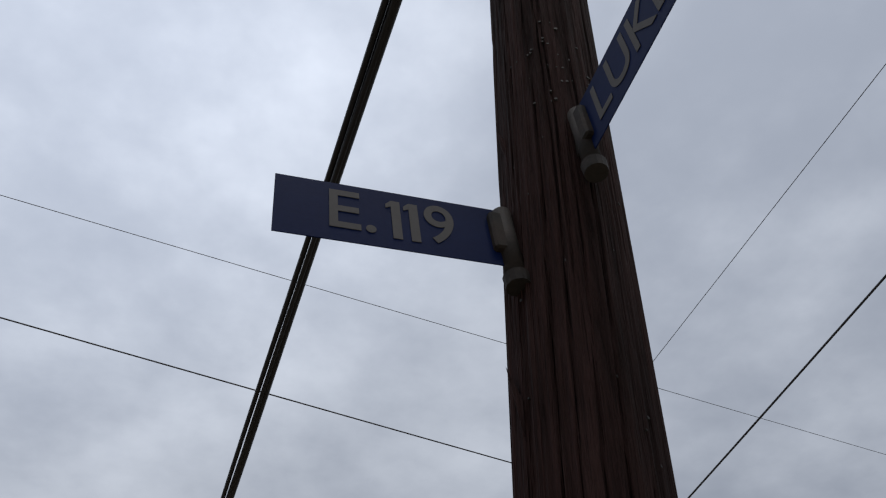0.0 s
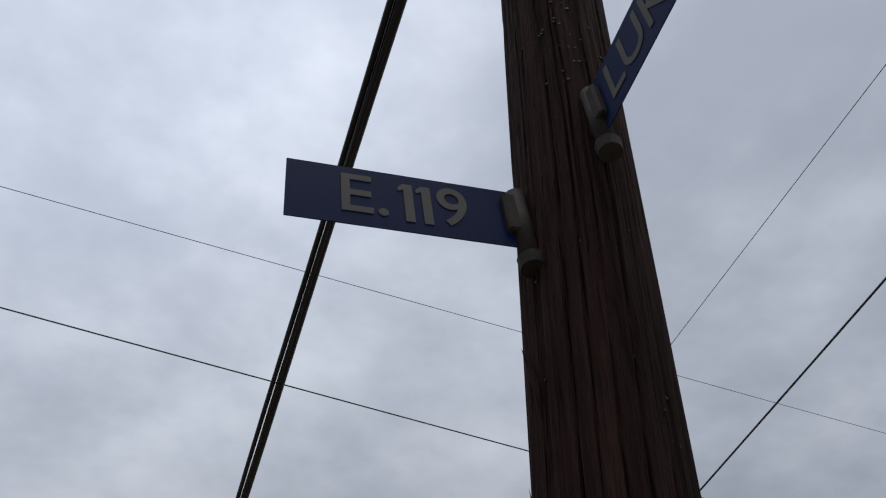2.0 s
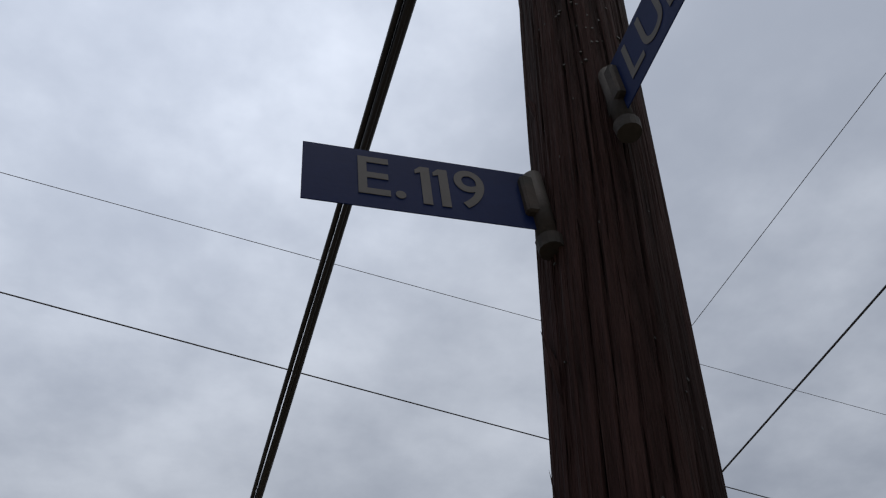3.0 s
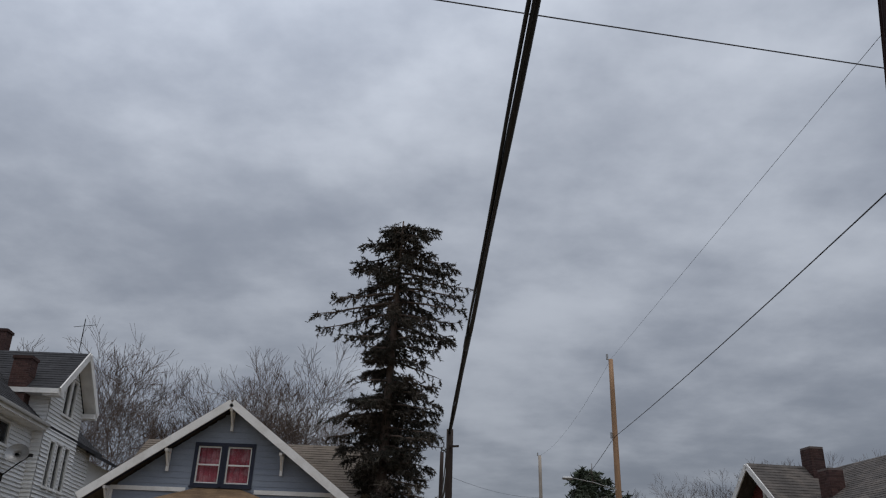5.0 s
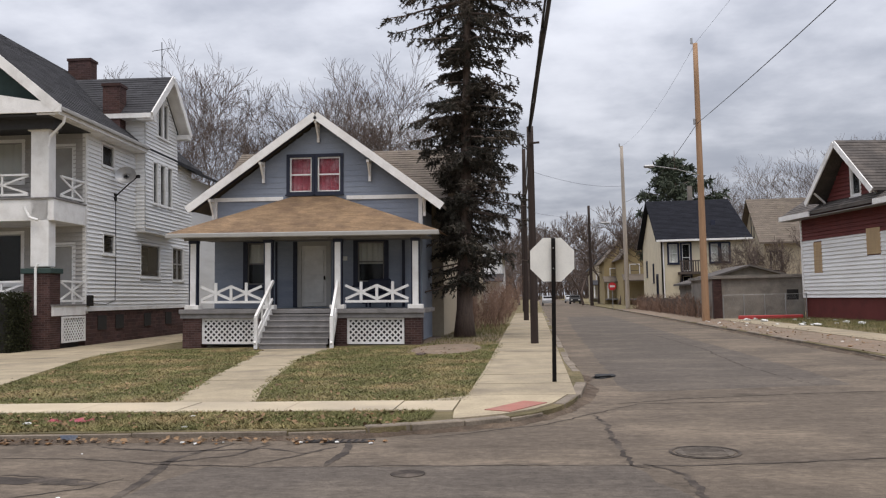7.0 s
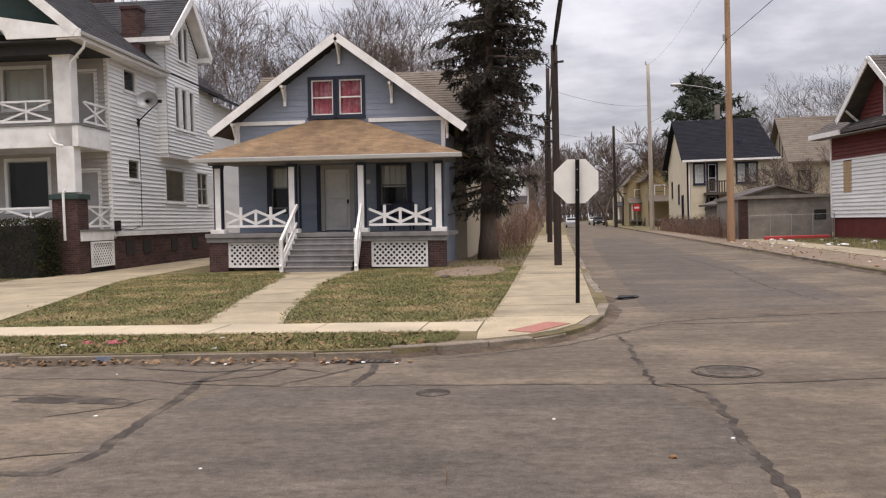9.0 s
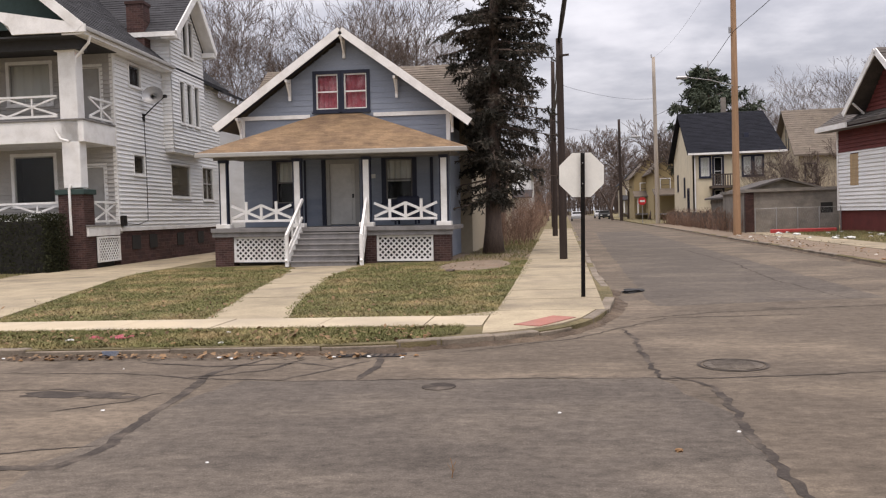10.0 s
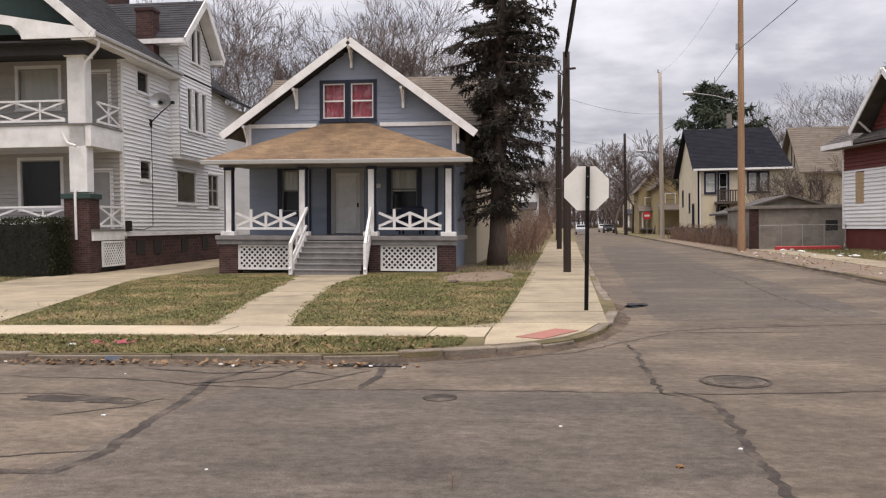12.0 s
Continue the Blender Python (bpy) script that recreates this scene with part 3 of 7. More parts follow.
walk_near = thing("pavement", "pale concrete pavement slabs along the lawn", "pavement", kind="structure")
x = -46.0
while x < -1.3:
    e = min(x + 1.52, -1.12)
    part("slab", box(bmesh.new(), x + 0.008, e - 0.008, 10.98, 12.02 + rng.uniform(-0.01, 0.01), LOT - 0.05, LOT + 0.022 + rng.uniform(-0.006, 0.006)), CONCRETE, walk_near)
    x = e
walk_side = thing("pavement", "stained concrete pavement slabs beside the side street", "pavement", kind="structure")
y = 12.6
while y < 70:
    part("slab", box(bmesh.new(), -1.06 - 0.012 * max(0, y - 16), 0.56, y + 0.008, y + 1.6 - 0.008, LOT - 0.05, LOT + 0.022 + rng.uniform(-0.006, 0.006)), CONCRETE_OLD, walk_side)
    y += 1.6
part("slab", prism(bmesh.new(), [(-1.10, 10.98), (-1.05, 10.26), (-0.95, 10.29), (-0.45, 10.62), (-0.08, 11.04), (0.20, 11.65), (0.42, 12.58), (-1.06, 12.58), (-1.10, 12.03)], LOT - 0.05, LOT + 0.02), CONCRETE_OLD, walk_side)
part("slab", prism(bmesh.new(), [(-1.10, 12.03), (-1.06, 12.58), (-1.7, 12.03)], LOT - 0.05, LOT + 0.018), CONCRETE_OLD, walk_side)
part("ramp_mat", prism(bmesh.new(), [(-0.70, 10.95), (-0.36, 10.76), (0.12, 11.62), (-0.20, 11.82)], LOT, LOT + 0.03), RED_PAVE, walk_side, "faded red tactile ramp panel")
walk_east = thing("pavement", "dusty concrete pavement beyond the far kerb", "pavement", kind="structure")
y = 16.0
while y < 80:
    part("slab", box(bmesh.new(), 9.6, 11.0, y + 0.008, y + 1.6 - 0.008, LOT - 0.05, LOT + 0.014), CONCRETE_OLD, walk_east)
    y += 1.6
drive = thing("driveway", "cracked concrete driveway between the two houses", "driveway", kind="structure")


def edge_at(pts, y):
    for (xa, ya), (xb, yb) in zip(pts, pts[1:]):
        if ya <= y <= yb:
            return xa + (xb - xa) * (y - ya) / (yb - ya)
    return pts[-1][0]


LEFT_E, RIGHT_E = [(-12.9, 12.0), (-17.2, 24), (-17.4, 44)], [(-9.2, 12.0), (-12.9, 23.0), (-14.9, 44)]
y = 12.03
while y < 43:
    e = min(y + 3.0, 44)
    part("slab", prism(bmesh.new(), [(edge_at(LEFT_E, y), y + 0.01), (edge_at(RIGHT_E, y), y + 0.01), (edge_at(RIGHT_E, e), e - 0.01), (edge_at(LEFT_E, e), e - 0.01)], LOT - 0.05, LOT + 0.016), CONCRETE_OLD, drive)
    y = e
path = thing("garden_path", "old concrete path from the pavement to the porch steps", "path", kind="structure")
PATH_L = [(-5.5, 12.0), (-5.84, 13.56), (-6.61, 16.83), (-7.6, 21.63), (-8.6, 25.6)]
PATH_R = [(-4.16, 12.0), (-4.49, 13.16), (-5.03, 15.58), (-6.05, 20.92), (-6.28, 25.6)]
y = 12.03
while y < 25.4:
    e = min(y + 1.7, 25.55)
    part("slab", prism(bmesh.new(), [(edge_at(PATH_L, y), y + 0.01), (edge_at(PATH_R, y), y + 0.01), (edge_at(PATH_R, e), e - 0.01), (edge_at(PATH_L, e), e - 0.01)], LOT - 0.05, LOT + 0.012 + rng.uniform(-0.005, 0.006)), CONCRETE_OLD, path)
    y = e


def blob(cx, cy, rx, ry, n=26, rough=0.25, seed=1, turn=0.0):
    """An uneven closed outline."""
    r = random.Random(seed)
    ph = [r.uniform(0, 6.28) for _ in range(4)]
    out = []
    for i in range(n):
        a = 2 * math.pi * i / n
        k = 1 + rough * (math.sin(2 * a + ph[0]) * 0.4 + math.sin(3 * a + ph[1]) * 0.3 + math.sin(5 * a + ph[2]) * 0.2 + math.sin(9 * a + ph[3]) * 0.15)
        px, py = rx * k * math.cos(a), ry * k * math.sin(a)
        out.append((cx + px * math.cos(turn) - py * math.sin(turn), cy + px * math.sin(turn) + py * math.cos(turn)))
    return out


sheet("bare_patch", blob(-2.6, 24.2, 1.1, 2.6, seed=3), LOT + 0.006, BARE, "", "", None)
tagged(bpy.data.objects["bare_patch"], "bare reddish earth under the spruce", "earth", kind="structure")
tagged(sheet("bare_patch", blob(-3.0, 30.5, 2.0, 3.4, seed=5), LOT + 0.006, BARE, "", ""), "bare reddish earth under the spruce", "earth", kind="structure")
tagged(sheet("dirt_verge", [(7.76, 17), (9.55, 17), (9.55, 80), (7.76, 80)], LOT + 0.006, BARE, "", ""), "bare dusty verge behind the kerb", "earth", kind="structure")


# asphalt patches and sealed cracks lie a few millimetres proud of the road
def ribbon(pts, width, seed=0, wobble=0.04):
    r = random.Random(seed)
    fine = []
    for p, q in zip(pts, pts[1:]):
        n = max(2, int(math.dist(p, q) / 0.05))
        fine += [(p[0] + (q[0] - p[0]) * i / n, p[1] + (q[1] - p[1]) * i / n) for i in range(n)]
    fine.append(pts[-1])
    left, right = [], []
    ox, swell = 0, 0.9
    for i, p in enumerate(fine):
        a, b = fine[max(0, i - 1)], fine[min(len(fine) - 1, i + 1)]
        d = Vector((b[0] - a[0], b[1] - a[1])).normalized()
        s = Vector((-d.y, d.x))
        ox = ox * 0.85 + r.uniform(-wobble, wobble) * 0.45
        swell = swell * 0.82 + (0.45 + 0.9 * r.random()) * 0.18
        w = width * swell / 2 * min(1, 4 * i / len(fine) + 0.3, 4 * (len(fine) - 1 - i) / len(fine) + 0.3)
        c = Vector(p) + s * ox
        left.append(c + s * w)
        right.append(c - s * w)
    verts = [(v.x, v.y, 0) for v in left] + [(v.x, v.y, 0) for v in right]
    n = len(left)
    return verts, [(n + i, n + i + 1, i + 1, i) for i in range(n - 1)]


def crack(pts, width, seed, z=0.0035, wobble=0.04, material=TAR, name="tar_seal"):
    v, f = ribbon(pts, width, seed, wobble)
    return mesh_part(name, [(a, b, z) for a, b, _ in v], f, material, road)


def patch(outline, z=0.002, material=ASPHALT_NEW):
    return sheet("asphalt_patch", outline, z, material, "", "", road)


def rough_outline(pts, seed, amount=0.06):
    r = random.Random(seed)
    out = []
    for p, q in zip(pts, pts[1:] + pts[:1]):
        n = max(2, int(math.dist(p, q) / 0.35))
        for i in range(n):
            out.append((p[0] + (q[0] - p[0]) * i / n + r.uniform(-amount, amount), p[1] + (q[1] - p[1]) * i / n + r.uniform(-amount, amount)))
    return out


# ---- near utility pole with the two street signs ----
def street_pole(name, base, top, r0, r1, material, label, sides=14, rough=0.0, seed=0, group="utility poles"):
    """A tapered pole, its grain along its axis; a rough one has checks, split down its length."""
    p, q = Vector(base), Vector(top)
    r = random.Random(seed)
    n = 70 if rough else 8
    ax, long = (q - p).normalized(), (q - p).length
    checks = [(r.uniform(0, 6.283), r.uniform(0, 0.5), r.uniform(0.08, 0.4), r.uniform(0.018, 0.04), r.uniform(0.008, 0.02)) for _ in range(46)] if rough else []
    bm = bmesh.new()
    rings = []
    for i in range(n + 1):
        t = i / n
        rad = r0 + (r1 - r0) * t
        ring = []
        for k in range(sides):
            a = 2 * math.pi * k / sides
            g = 1 + rough * (noise.noise(Vector((math.cos(a) * 3.2, math.sin(a) * 3.2, t * 2.2 + seed))) * 0.4 + noise.noise(Vector((math.cos(a) * 14, math.sin(a) * 14, t * 6 + seed))) * 0.4)
            deep = 0.0
            for c, t0, span, wide, depth in checks:
                if t0 < t < t0 + span:
                    off = abs((a - c - 0.05 * math.sin(t * 30 + c) + math.pi) % (2 * math.pi) - math.pi)
                    if off < wide:
                        deep = max(deep, depth * (1 - off / wide) * min(1, 8 * (t - t0) / span, 8 * (t0 + span - t) / span))
            ring.append(bm.verts.new(Vector((math.cos(a), math.sin(a), 0)) * (rad * g - deep) + Vector((0, 0, long * t))))
        rings.append(ring)
    for a, b in zip(rings, rings[1:]):
        for k in range(sides):
            bm.faces.new((a[k], a[(k + 1) % sides], b[(k + 1) % sides], b[k]))
    bm.faces.new(rings[-1])
    holder = thing(name, label, "utility pole", pose(*base), group)
    ob = part("shaft", bm, material, holder, smooth=not rough)
    ob.matrix_basis = ax.to_track_quat("Z", "Y").to_matrix().to_4x4()
    return holder


def under(holder, ob):
    """Keep a part that was built in the place's own axes where it is."""
    ob.parent = holder
    ob.matrix_parent_inverse = holder.matrix_world.inverted()
    return ob


POLE_BASE, POLE_TOP = Vector((0.822, 1.60, LOT)), Vector((1.133, 0.18, 9.6))
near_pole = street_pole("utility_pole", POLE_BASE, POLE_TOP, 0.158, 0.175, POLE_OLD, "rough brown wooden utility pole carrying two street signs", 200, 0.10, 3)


def pole_at(z):
    return POLE_BASE.lerp(POLE_TOP, (z - LOT) / (POLE_TOP.z - LOT))


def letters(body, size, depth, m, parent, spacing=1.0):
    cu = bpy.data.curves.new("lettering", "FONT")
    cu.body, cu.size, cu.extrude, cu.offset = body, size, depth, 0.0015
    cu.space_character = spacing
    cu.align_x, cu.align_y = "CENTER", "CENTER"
    cu.materials.append(SIGN_WHITE_SHADED)
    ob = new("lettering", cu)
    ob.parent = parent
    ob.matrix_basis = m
    ob["label"] = "raised white lettering, its colour darkened for shade"
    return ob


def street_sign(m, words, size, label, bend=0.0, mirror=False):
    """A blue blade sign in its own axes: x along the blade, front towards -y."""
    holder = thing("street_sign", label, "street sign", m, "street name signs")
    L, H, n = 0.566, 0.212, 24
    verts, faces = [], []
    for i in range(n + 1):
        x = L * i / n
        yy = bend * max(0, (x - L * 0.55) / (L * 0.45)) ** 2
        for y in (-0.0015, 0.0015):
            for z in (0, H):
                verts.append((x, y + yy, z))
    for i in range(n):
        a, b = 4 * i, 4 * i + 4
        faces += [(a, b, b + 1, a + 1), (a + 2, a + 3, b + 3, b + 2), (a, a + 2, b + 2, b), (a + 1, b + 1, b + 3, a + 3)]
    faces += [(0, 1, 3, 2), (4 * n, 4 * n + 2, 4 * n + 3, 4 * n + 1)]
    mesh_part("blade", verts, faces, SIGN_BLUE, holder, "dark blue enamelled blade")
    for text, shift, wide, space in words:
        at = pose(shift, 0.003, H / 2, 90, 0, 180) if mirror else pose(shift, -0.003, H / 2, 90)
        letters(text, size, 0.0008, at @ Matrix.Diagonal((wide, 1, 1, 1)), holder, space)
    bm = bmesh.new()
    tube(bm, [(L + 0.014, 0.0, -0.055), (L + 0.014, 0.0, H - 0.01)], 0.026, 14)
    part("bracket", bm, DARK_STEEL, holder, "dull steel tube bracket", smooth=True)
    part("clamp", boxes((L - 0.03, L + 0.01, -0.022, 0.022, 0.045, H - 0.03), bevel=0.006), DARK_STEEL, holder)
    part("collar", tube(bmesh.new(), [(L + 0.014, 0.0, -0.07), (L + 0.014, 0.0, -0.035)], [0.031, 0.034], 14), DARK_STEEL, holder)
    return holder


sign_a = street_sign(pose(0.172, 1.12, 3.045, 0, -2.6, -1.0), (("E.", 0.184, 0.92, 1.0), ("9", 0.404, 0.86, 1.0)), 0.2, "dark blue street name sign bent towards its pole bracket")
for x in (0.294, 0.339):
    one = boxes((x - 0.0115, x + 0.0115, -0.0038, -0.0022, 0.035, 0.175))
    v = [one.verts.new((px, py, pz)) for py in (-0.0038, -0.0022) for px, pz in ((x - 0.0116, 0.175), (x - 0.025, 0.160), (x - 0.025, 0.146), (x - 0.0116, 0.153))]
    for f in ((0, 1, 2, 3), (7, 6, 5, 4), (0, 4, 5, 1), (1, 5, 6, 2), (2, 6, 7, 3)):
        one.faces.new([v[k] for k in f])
    part("digit_one", one, SIGN_WHITE_SHADED, sign_a, "raised white lettering, its colour darkened for shade")
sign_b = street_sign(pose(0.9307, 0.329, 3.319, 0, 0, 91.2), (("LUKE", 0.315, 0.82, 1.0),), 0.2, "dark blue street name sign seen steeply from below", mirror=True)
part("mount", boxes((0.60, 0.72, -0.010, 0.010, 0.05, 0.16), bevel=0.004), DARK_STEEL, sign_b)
rn = random.Random(31)
bm = bmesh.new()
for i in range(150):
    z = rn.choice((rn.uniform(2.0, 4.6), rn.gauss(3.75, 0.12)))
    c, a = pole_at(z), rn.uniform(-2.9, -0.3)
    rad = 0.159 + 0.017 * (z - LOT) / 9.5
    n = Vector((math.cos(a), math.sin(a), 0))
    tube(bm, [c + n * (rad - 0.03), c + n * (rad + rn.uniform(-0.006, 0.001))], rn.uniform(0.0025, 0.006), 6)
tagged(under(near_pole, part("nails", bm, RUBBER)), kind="stuff")
for z, a, ln, lift in ((2.72, 3.25, 0.10, 0.02), (2.35, 3.2, 0.16, 0.012), (3.55, 3.2, 0.07, 0.015), (3.15, -0.15, 0.12, 0.015), (2.95, -0.1, 0.09, 0.018), (1.9, 3.2, 0.2, 0.014)):
    c, n = pole_at(z), Vector((math.cos(a), math.sin(a), 0))
    s = Vector((-n.y, n.x, 0))
    rad = 0.157 + 0.017 * (z - LOT) / 9.5
    bm = bmesh.new()
    p = c + n * rad
    v = [bm.verts.new(q) for q in (p - s * 0.015, p + s * 0.015, p + n * lift + Vector((0, 0, ln)), p - Vector((0, 0, ln)) )]
    for fc in ((0, 1, 2), (0, 2, 3), (1, 3, 2), (0, 3, 1)):
        bm.faces.new([v[i] for i in fc])
    under(near_pole, part("splinter", bm, POLE_OLD))

# ---- other poles ----
cable_pole = street_pole("utility_pole", (-0.06, 25.9, LOT), (-0.02, 25.9, 6.85), 0.122, 0.105, POLE_DARK, "short dark wooden pole holding the cable bundle", seed=1)
under(cable_pole, part("crossarm", beam(bmesh.new(), (-0.05, 25.75, 6.3), (0.26, 25.75, 6.32), 0.05, 0.06), POLE_DARK))
far_pole = street_pole("utility_pole", (-0.57, 50, LOT), (-0.45, 50, 10.4), 0.16, 0.11, POLE_DARK, "dark wooden pole farther along the pavement", seed=2)
street_pole("utility_pole", (-1.05, 78, LOT), (-1.0, 78, 10.5), 0.16, 0.11, POLE_DARK, "dark wooden pole farther along the pavement", seed=6)
right_pole = street_pole("utility_pole", (8.57, 43.6, LOT), (8.58, 43.6, 14.4), 0.19, 0.12, POLE_NEW, "tall orange-brown wooden pole with a street lamp arm", seed=4)
mid_pole = street_pole("utility_pole", (8.85, 82, LOT), (8.75, 82, 15.9), 0.22, 0.15, POLE_GREY, "tall bleached wooden pole", seed=5)
dark_pole = street_pole("utility_pole", (7.1, 107, LOT), (7.05, 107, 12.8), 0.22, 0.16, POLE_DARK, "dark wooden pole far along the street", seed=7)
arm = bmesh.new()
tube(arm, [(8.5, 43.5, 7.55), (7.3, 43.2, 7.85), (6.2, 42.9, 8.0)], 0.022, 6)
under(right_pole, part("lamp_arm", arm, STEEL))
under(right_pole, part("lamp_head", box(bmesh.new(), 5.65, 6.2, 42.78, 42.98, 7.92, 8.06, bevel=0.05), STEEL, None, "grey street lamp head"))
arm = tube(bmesh.new(), [(7.1, 106.8, 10.3), (8.6, 106.4, 10.5)], 0.05, 6)
under(dark_pole, part("lamp_arm", arm, STEEL))
under(dark_pole, part("lamp_head", box(bmesh.new(), 8.5, 9.6, 106.2, 106.6, 10.35, 10.6, bevel=0.06), STEEL))
for i, (pole, px, py, pz) in enumerate(((right_pole, 8.57, 43.6, 10.2), (right_pole, 8.58, 43.6, 14.4), (mid_pole, 8.75, 82, 15.9))):
    under(pole, part("insulator", tube(bmesh.new(), [(px - 0.2, py - 0.1, pz - 0.05), (px - 0.2, py - 0.1, pz + 0.25)], 0.06, 8), STEEL))


# ---- wires ----
def wire(name, a, b, sag, r, material, label, n=36, twist=0.0, phase=0.0):
    cu = bpy.data.curves.new(name, "CURVE")
    cu.dimensions, cu.bevel_depth, cu.bevel_resolution = "3D", r, 2
    sp = cu.splines.new("POLY")
    sp.points.add(n)
    a, b = Vector(a), Vector(b)
    for i in range(n + 1):
        t = i / n
        p = a.lerp(b, t) - Vector((0, 0, 4 * sag * t * (1 - t)))
        p += Vector((math.cos(phase + t * 40), 0, math.sin(phase + t * 40))) * twist
        sp.points[i].co = (*p, 1)
    cu.materials.append(material)
    return tagged(new(name, cu), label, "wire", "overhead wires")


for i, (dx, dz, r) in enumerate(((-0.056, 0.0, 0.023), (0.012, 0.022, 0.022), (0.036, -0.010, 0.032), (0.004, -0.030, 0.020))):
    wire("overhead_cable", (-0.03 + dx * 0.6, 25.8, 6.74 + dz), (1.61 + dx, -22, 6.6 + dz), 0.0, r, CABLE, "thick black cable bundle strung over the corner", 60, 0.006, i * 1.7)
    wire("overhead_cable", (-0.02 + dx, 25.95, 6.72 + dz), (-0.46 + dx, 50, 7.6 + dz), 0.5, r, CABLE, "thick black cable bundle strung over the corner", 20)
wire("overhead_wire", (-46, -0.79, 9.2), (18, 14.2, 10.5), 0.18, 0.011, WIRE, "thin dark wire crossing the street")
wire("overhead_wire", (-46, 0.57, 9.9), (16, 11.1, 11.25), 0.12, 0.005, WIRE, "very thin wire crossing the street")
wire("overhead_wire", (8.58, 43.6, 14.4), (6.5, -8, 8.8), 0.0, 0.005, WIRE, "very thin wire running along the side street")
wire("overhead_wire", (8.5, 43.5, 10.2), (6.5, -17.6, 7.7), 0.45, 0.014, WIRE, "dark wire running along the side street")
wire("overhead_wire", (8.58, 43.6, 14.4), (8.75, 82, 15.9), 0.8, 0.006, WIRE, "very thin wire running along the side street")
wire("overhead_wire", (8.5, 43.6, 10.2), (8.75, 82, 10.4), 0.8, 0.014, WIRE, "dark wire running along the side street")
wire("overhead_wire", (-0.5, 50, 9.2), (8.7, 82, 12.0), 0.4, 0.01, WIRE, "thin wire far down the street")
wire("overhead_wire", (-1.0, 78, 9.6), (7.05, 107, 11.6), 0.4, 0.012, WIRE, "thin wire far down the street")

splice = tube(bmesh.new(), [(0.30, 15.7, 6.66), (0.292, 15.9, 6.655), (0.27, 16.6, 6.66), (0.262, 16.8, 6.665)], [0.03, 0.062, 0.062, 0.03], 10)
tagged(part("cable_splice", splice, CABLE, smooth=True), "black sleeve splicing the overhead cable bundle", "cable splice")

# ---- stop sign, seen from behind ----
stop = thing("stop_sign", "octagonal stop sign with bare back on a dark channel post", "traffic sign", pose(0.28, 14.35, LOT, 0, 1.2, 0))
R = 0.375 / math.cos(math.pi / 8)
bm = bmesh.new()
prism(bm, [(R * math.cos(math.pi / 8 + k * math.pi / 4), R * math.sin(math.pi / 8 + k * math.pi / 4)) for k in range(8)], -0.0015, 0.0015, pose(-0.02, 0.06, 2.10, 90))
part("sign_plate", bm, SIGN_BACK, stop, "bare aluminium sign back")
part("post", boxes((-0.035, -0.029, -0.03, 0.03, 0, 2.47), (0.029, 0.035, -0.03, 0.03, 0, 2.47), (-0.035, 0.035, 0.024, 0.03, 0, 2.47)), DARK_STEEL, stop, "dark steel channel post")
for z in (1.95, 2.3):
    part("bolt", tube(bmesh.new(), [(0, 0.02, z), (0, -0.012, z)], 0.012, 6), STEEL, stop)
stop2 = thing("stop_sign", "small red stop sign far down the street", "traffic sign", pose(7.6, 84, LOT))
bm = prism(bmesh.new(), [(R * math.cos(math.pi / 8 + k * math.pi / 4), R * math.sin(math.pi / 8 + k * math.pi / 4)) for k in range(8)], -0.002, 0.002, pose(0, -0.05, 2.2, 90))
part("sign_plate", bm, STOP_RED, stop2, "red sign face")
part("legend_bar", boxes((-0.24, 0.24, -0.056, -0.053, 2.11, 2.29)), LITTER, stop2)
part("post", boxes((-0.03, 0.03, -0.02, 0.02, 0, 2.5)), STEEL, stop2)

# ---- blue bungalow ----
HX, HY = -7.7, 26.6
bungalow = thing("bungalow", "blue-grey wooden bungalow with a deep front porch and white rakes", "house", pose(HX, HY, LOT, 0, 0.9, 0))
W = wall_frame(0, 2.6, 0)
ATT = (-1.20, 0.86, 5.30, 6.75)
DOORH = (-0.78, 0.42, 1.24, 3.62)
WL, WR = (-2.78, -1.85, 1.95, 3.66), (1.28, 2.45, 2.02, 3.66)
HOLES = [(ATT[0], ATT[1], ATT[2], ATT[3]), DOORH, WL, WR]
bm = bmesh.new()
wall_with_holes(bm, W, -3.9, 3.7, 0, 4.75, [DOORH, WL, WR], 0.2, 0.03)
part("front_wall", bm, BLUE, bungalow)
APEX, EAVE = 8.0, 4.75
RX = -0.02


def gable_span(z):
    k = max(0.0, (7.95 - z) / 0.72)
    return max(-3.9, RX - k), min(3.7, RX + k)


board_parts(bungalow, BLUE, W, lambda z: gable_span(z + 0.08), 4.75, 7.9, 0.20, [ATT], 0.016)
board_parts(bungalow, BLUE, W, lambda z: (-3.9, 3.7), 1.2, 4.75, 0.20, [DOORH, WL, WR], 0.016)
bm = bmesh.new()


def upright(bm, pts, y0, y1):
    """A thick upright panel over an outline of (x, z)."""
    a, b = ([bm.verts.new((x, y, z)) for x, z in pts] for y in (y0, y1))
    bm.faces.new(a)
    bm.faces.new(b[::-1])
    for i in range(len(pts)):
        bm.faces.new((a[i], a[i - 1], b[i - 1], b[i]))


def slope_at(z, s):
    return gable_span(z)[0 if s < 0 else 1]


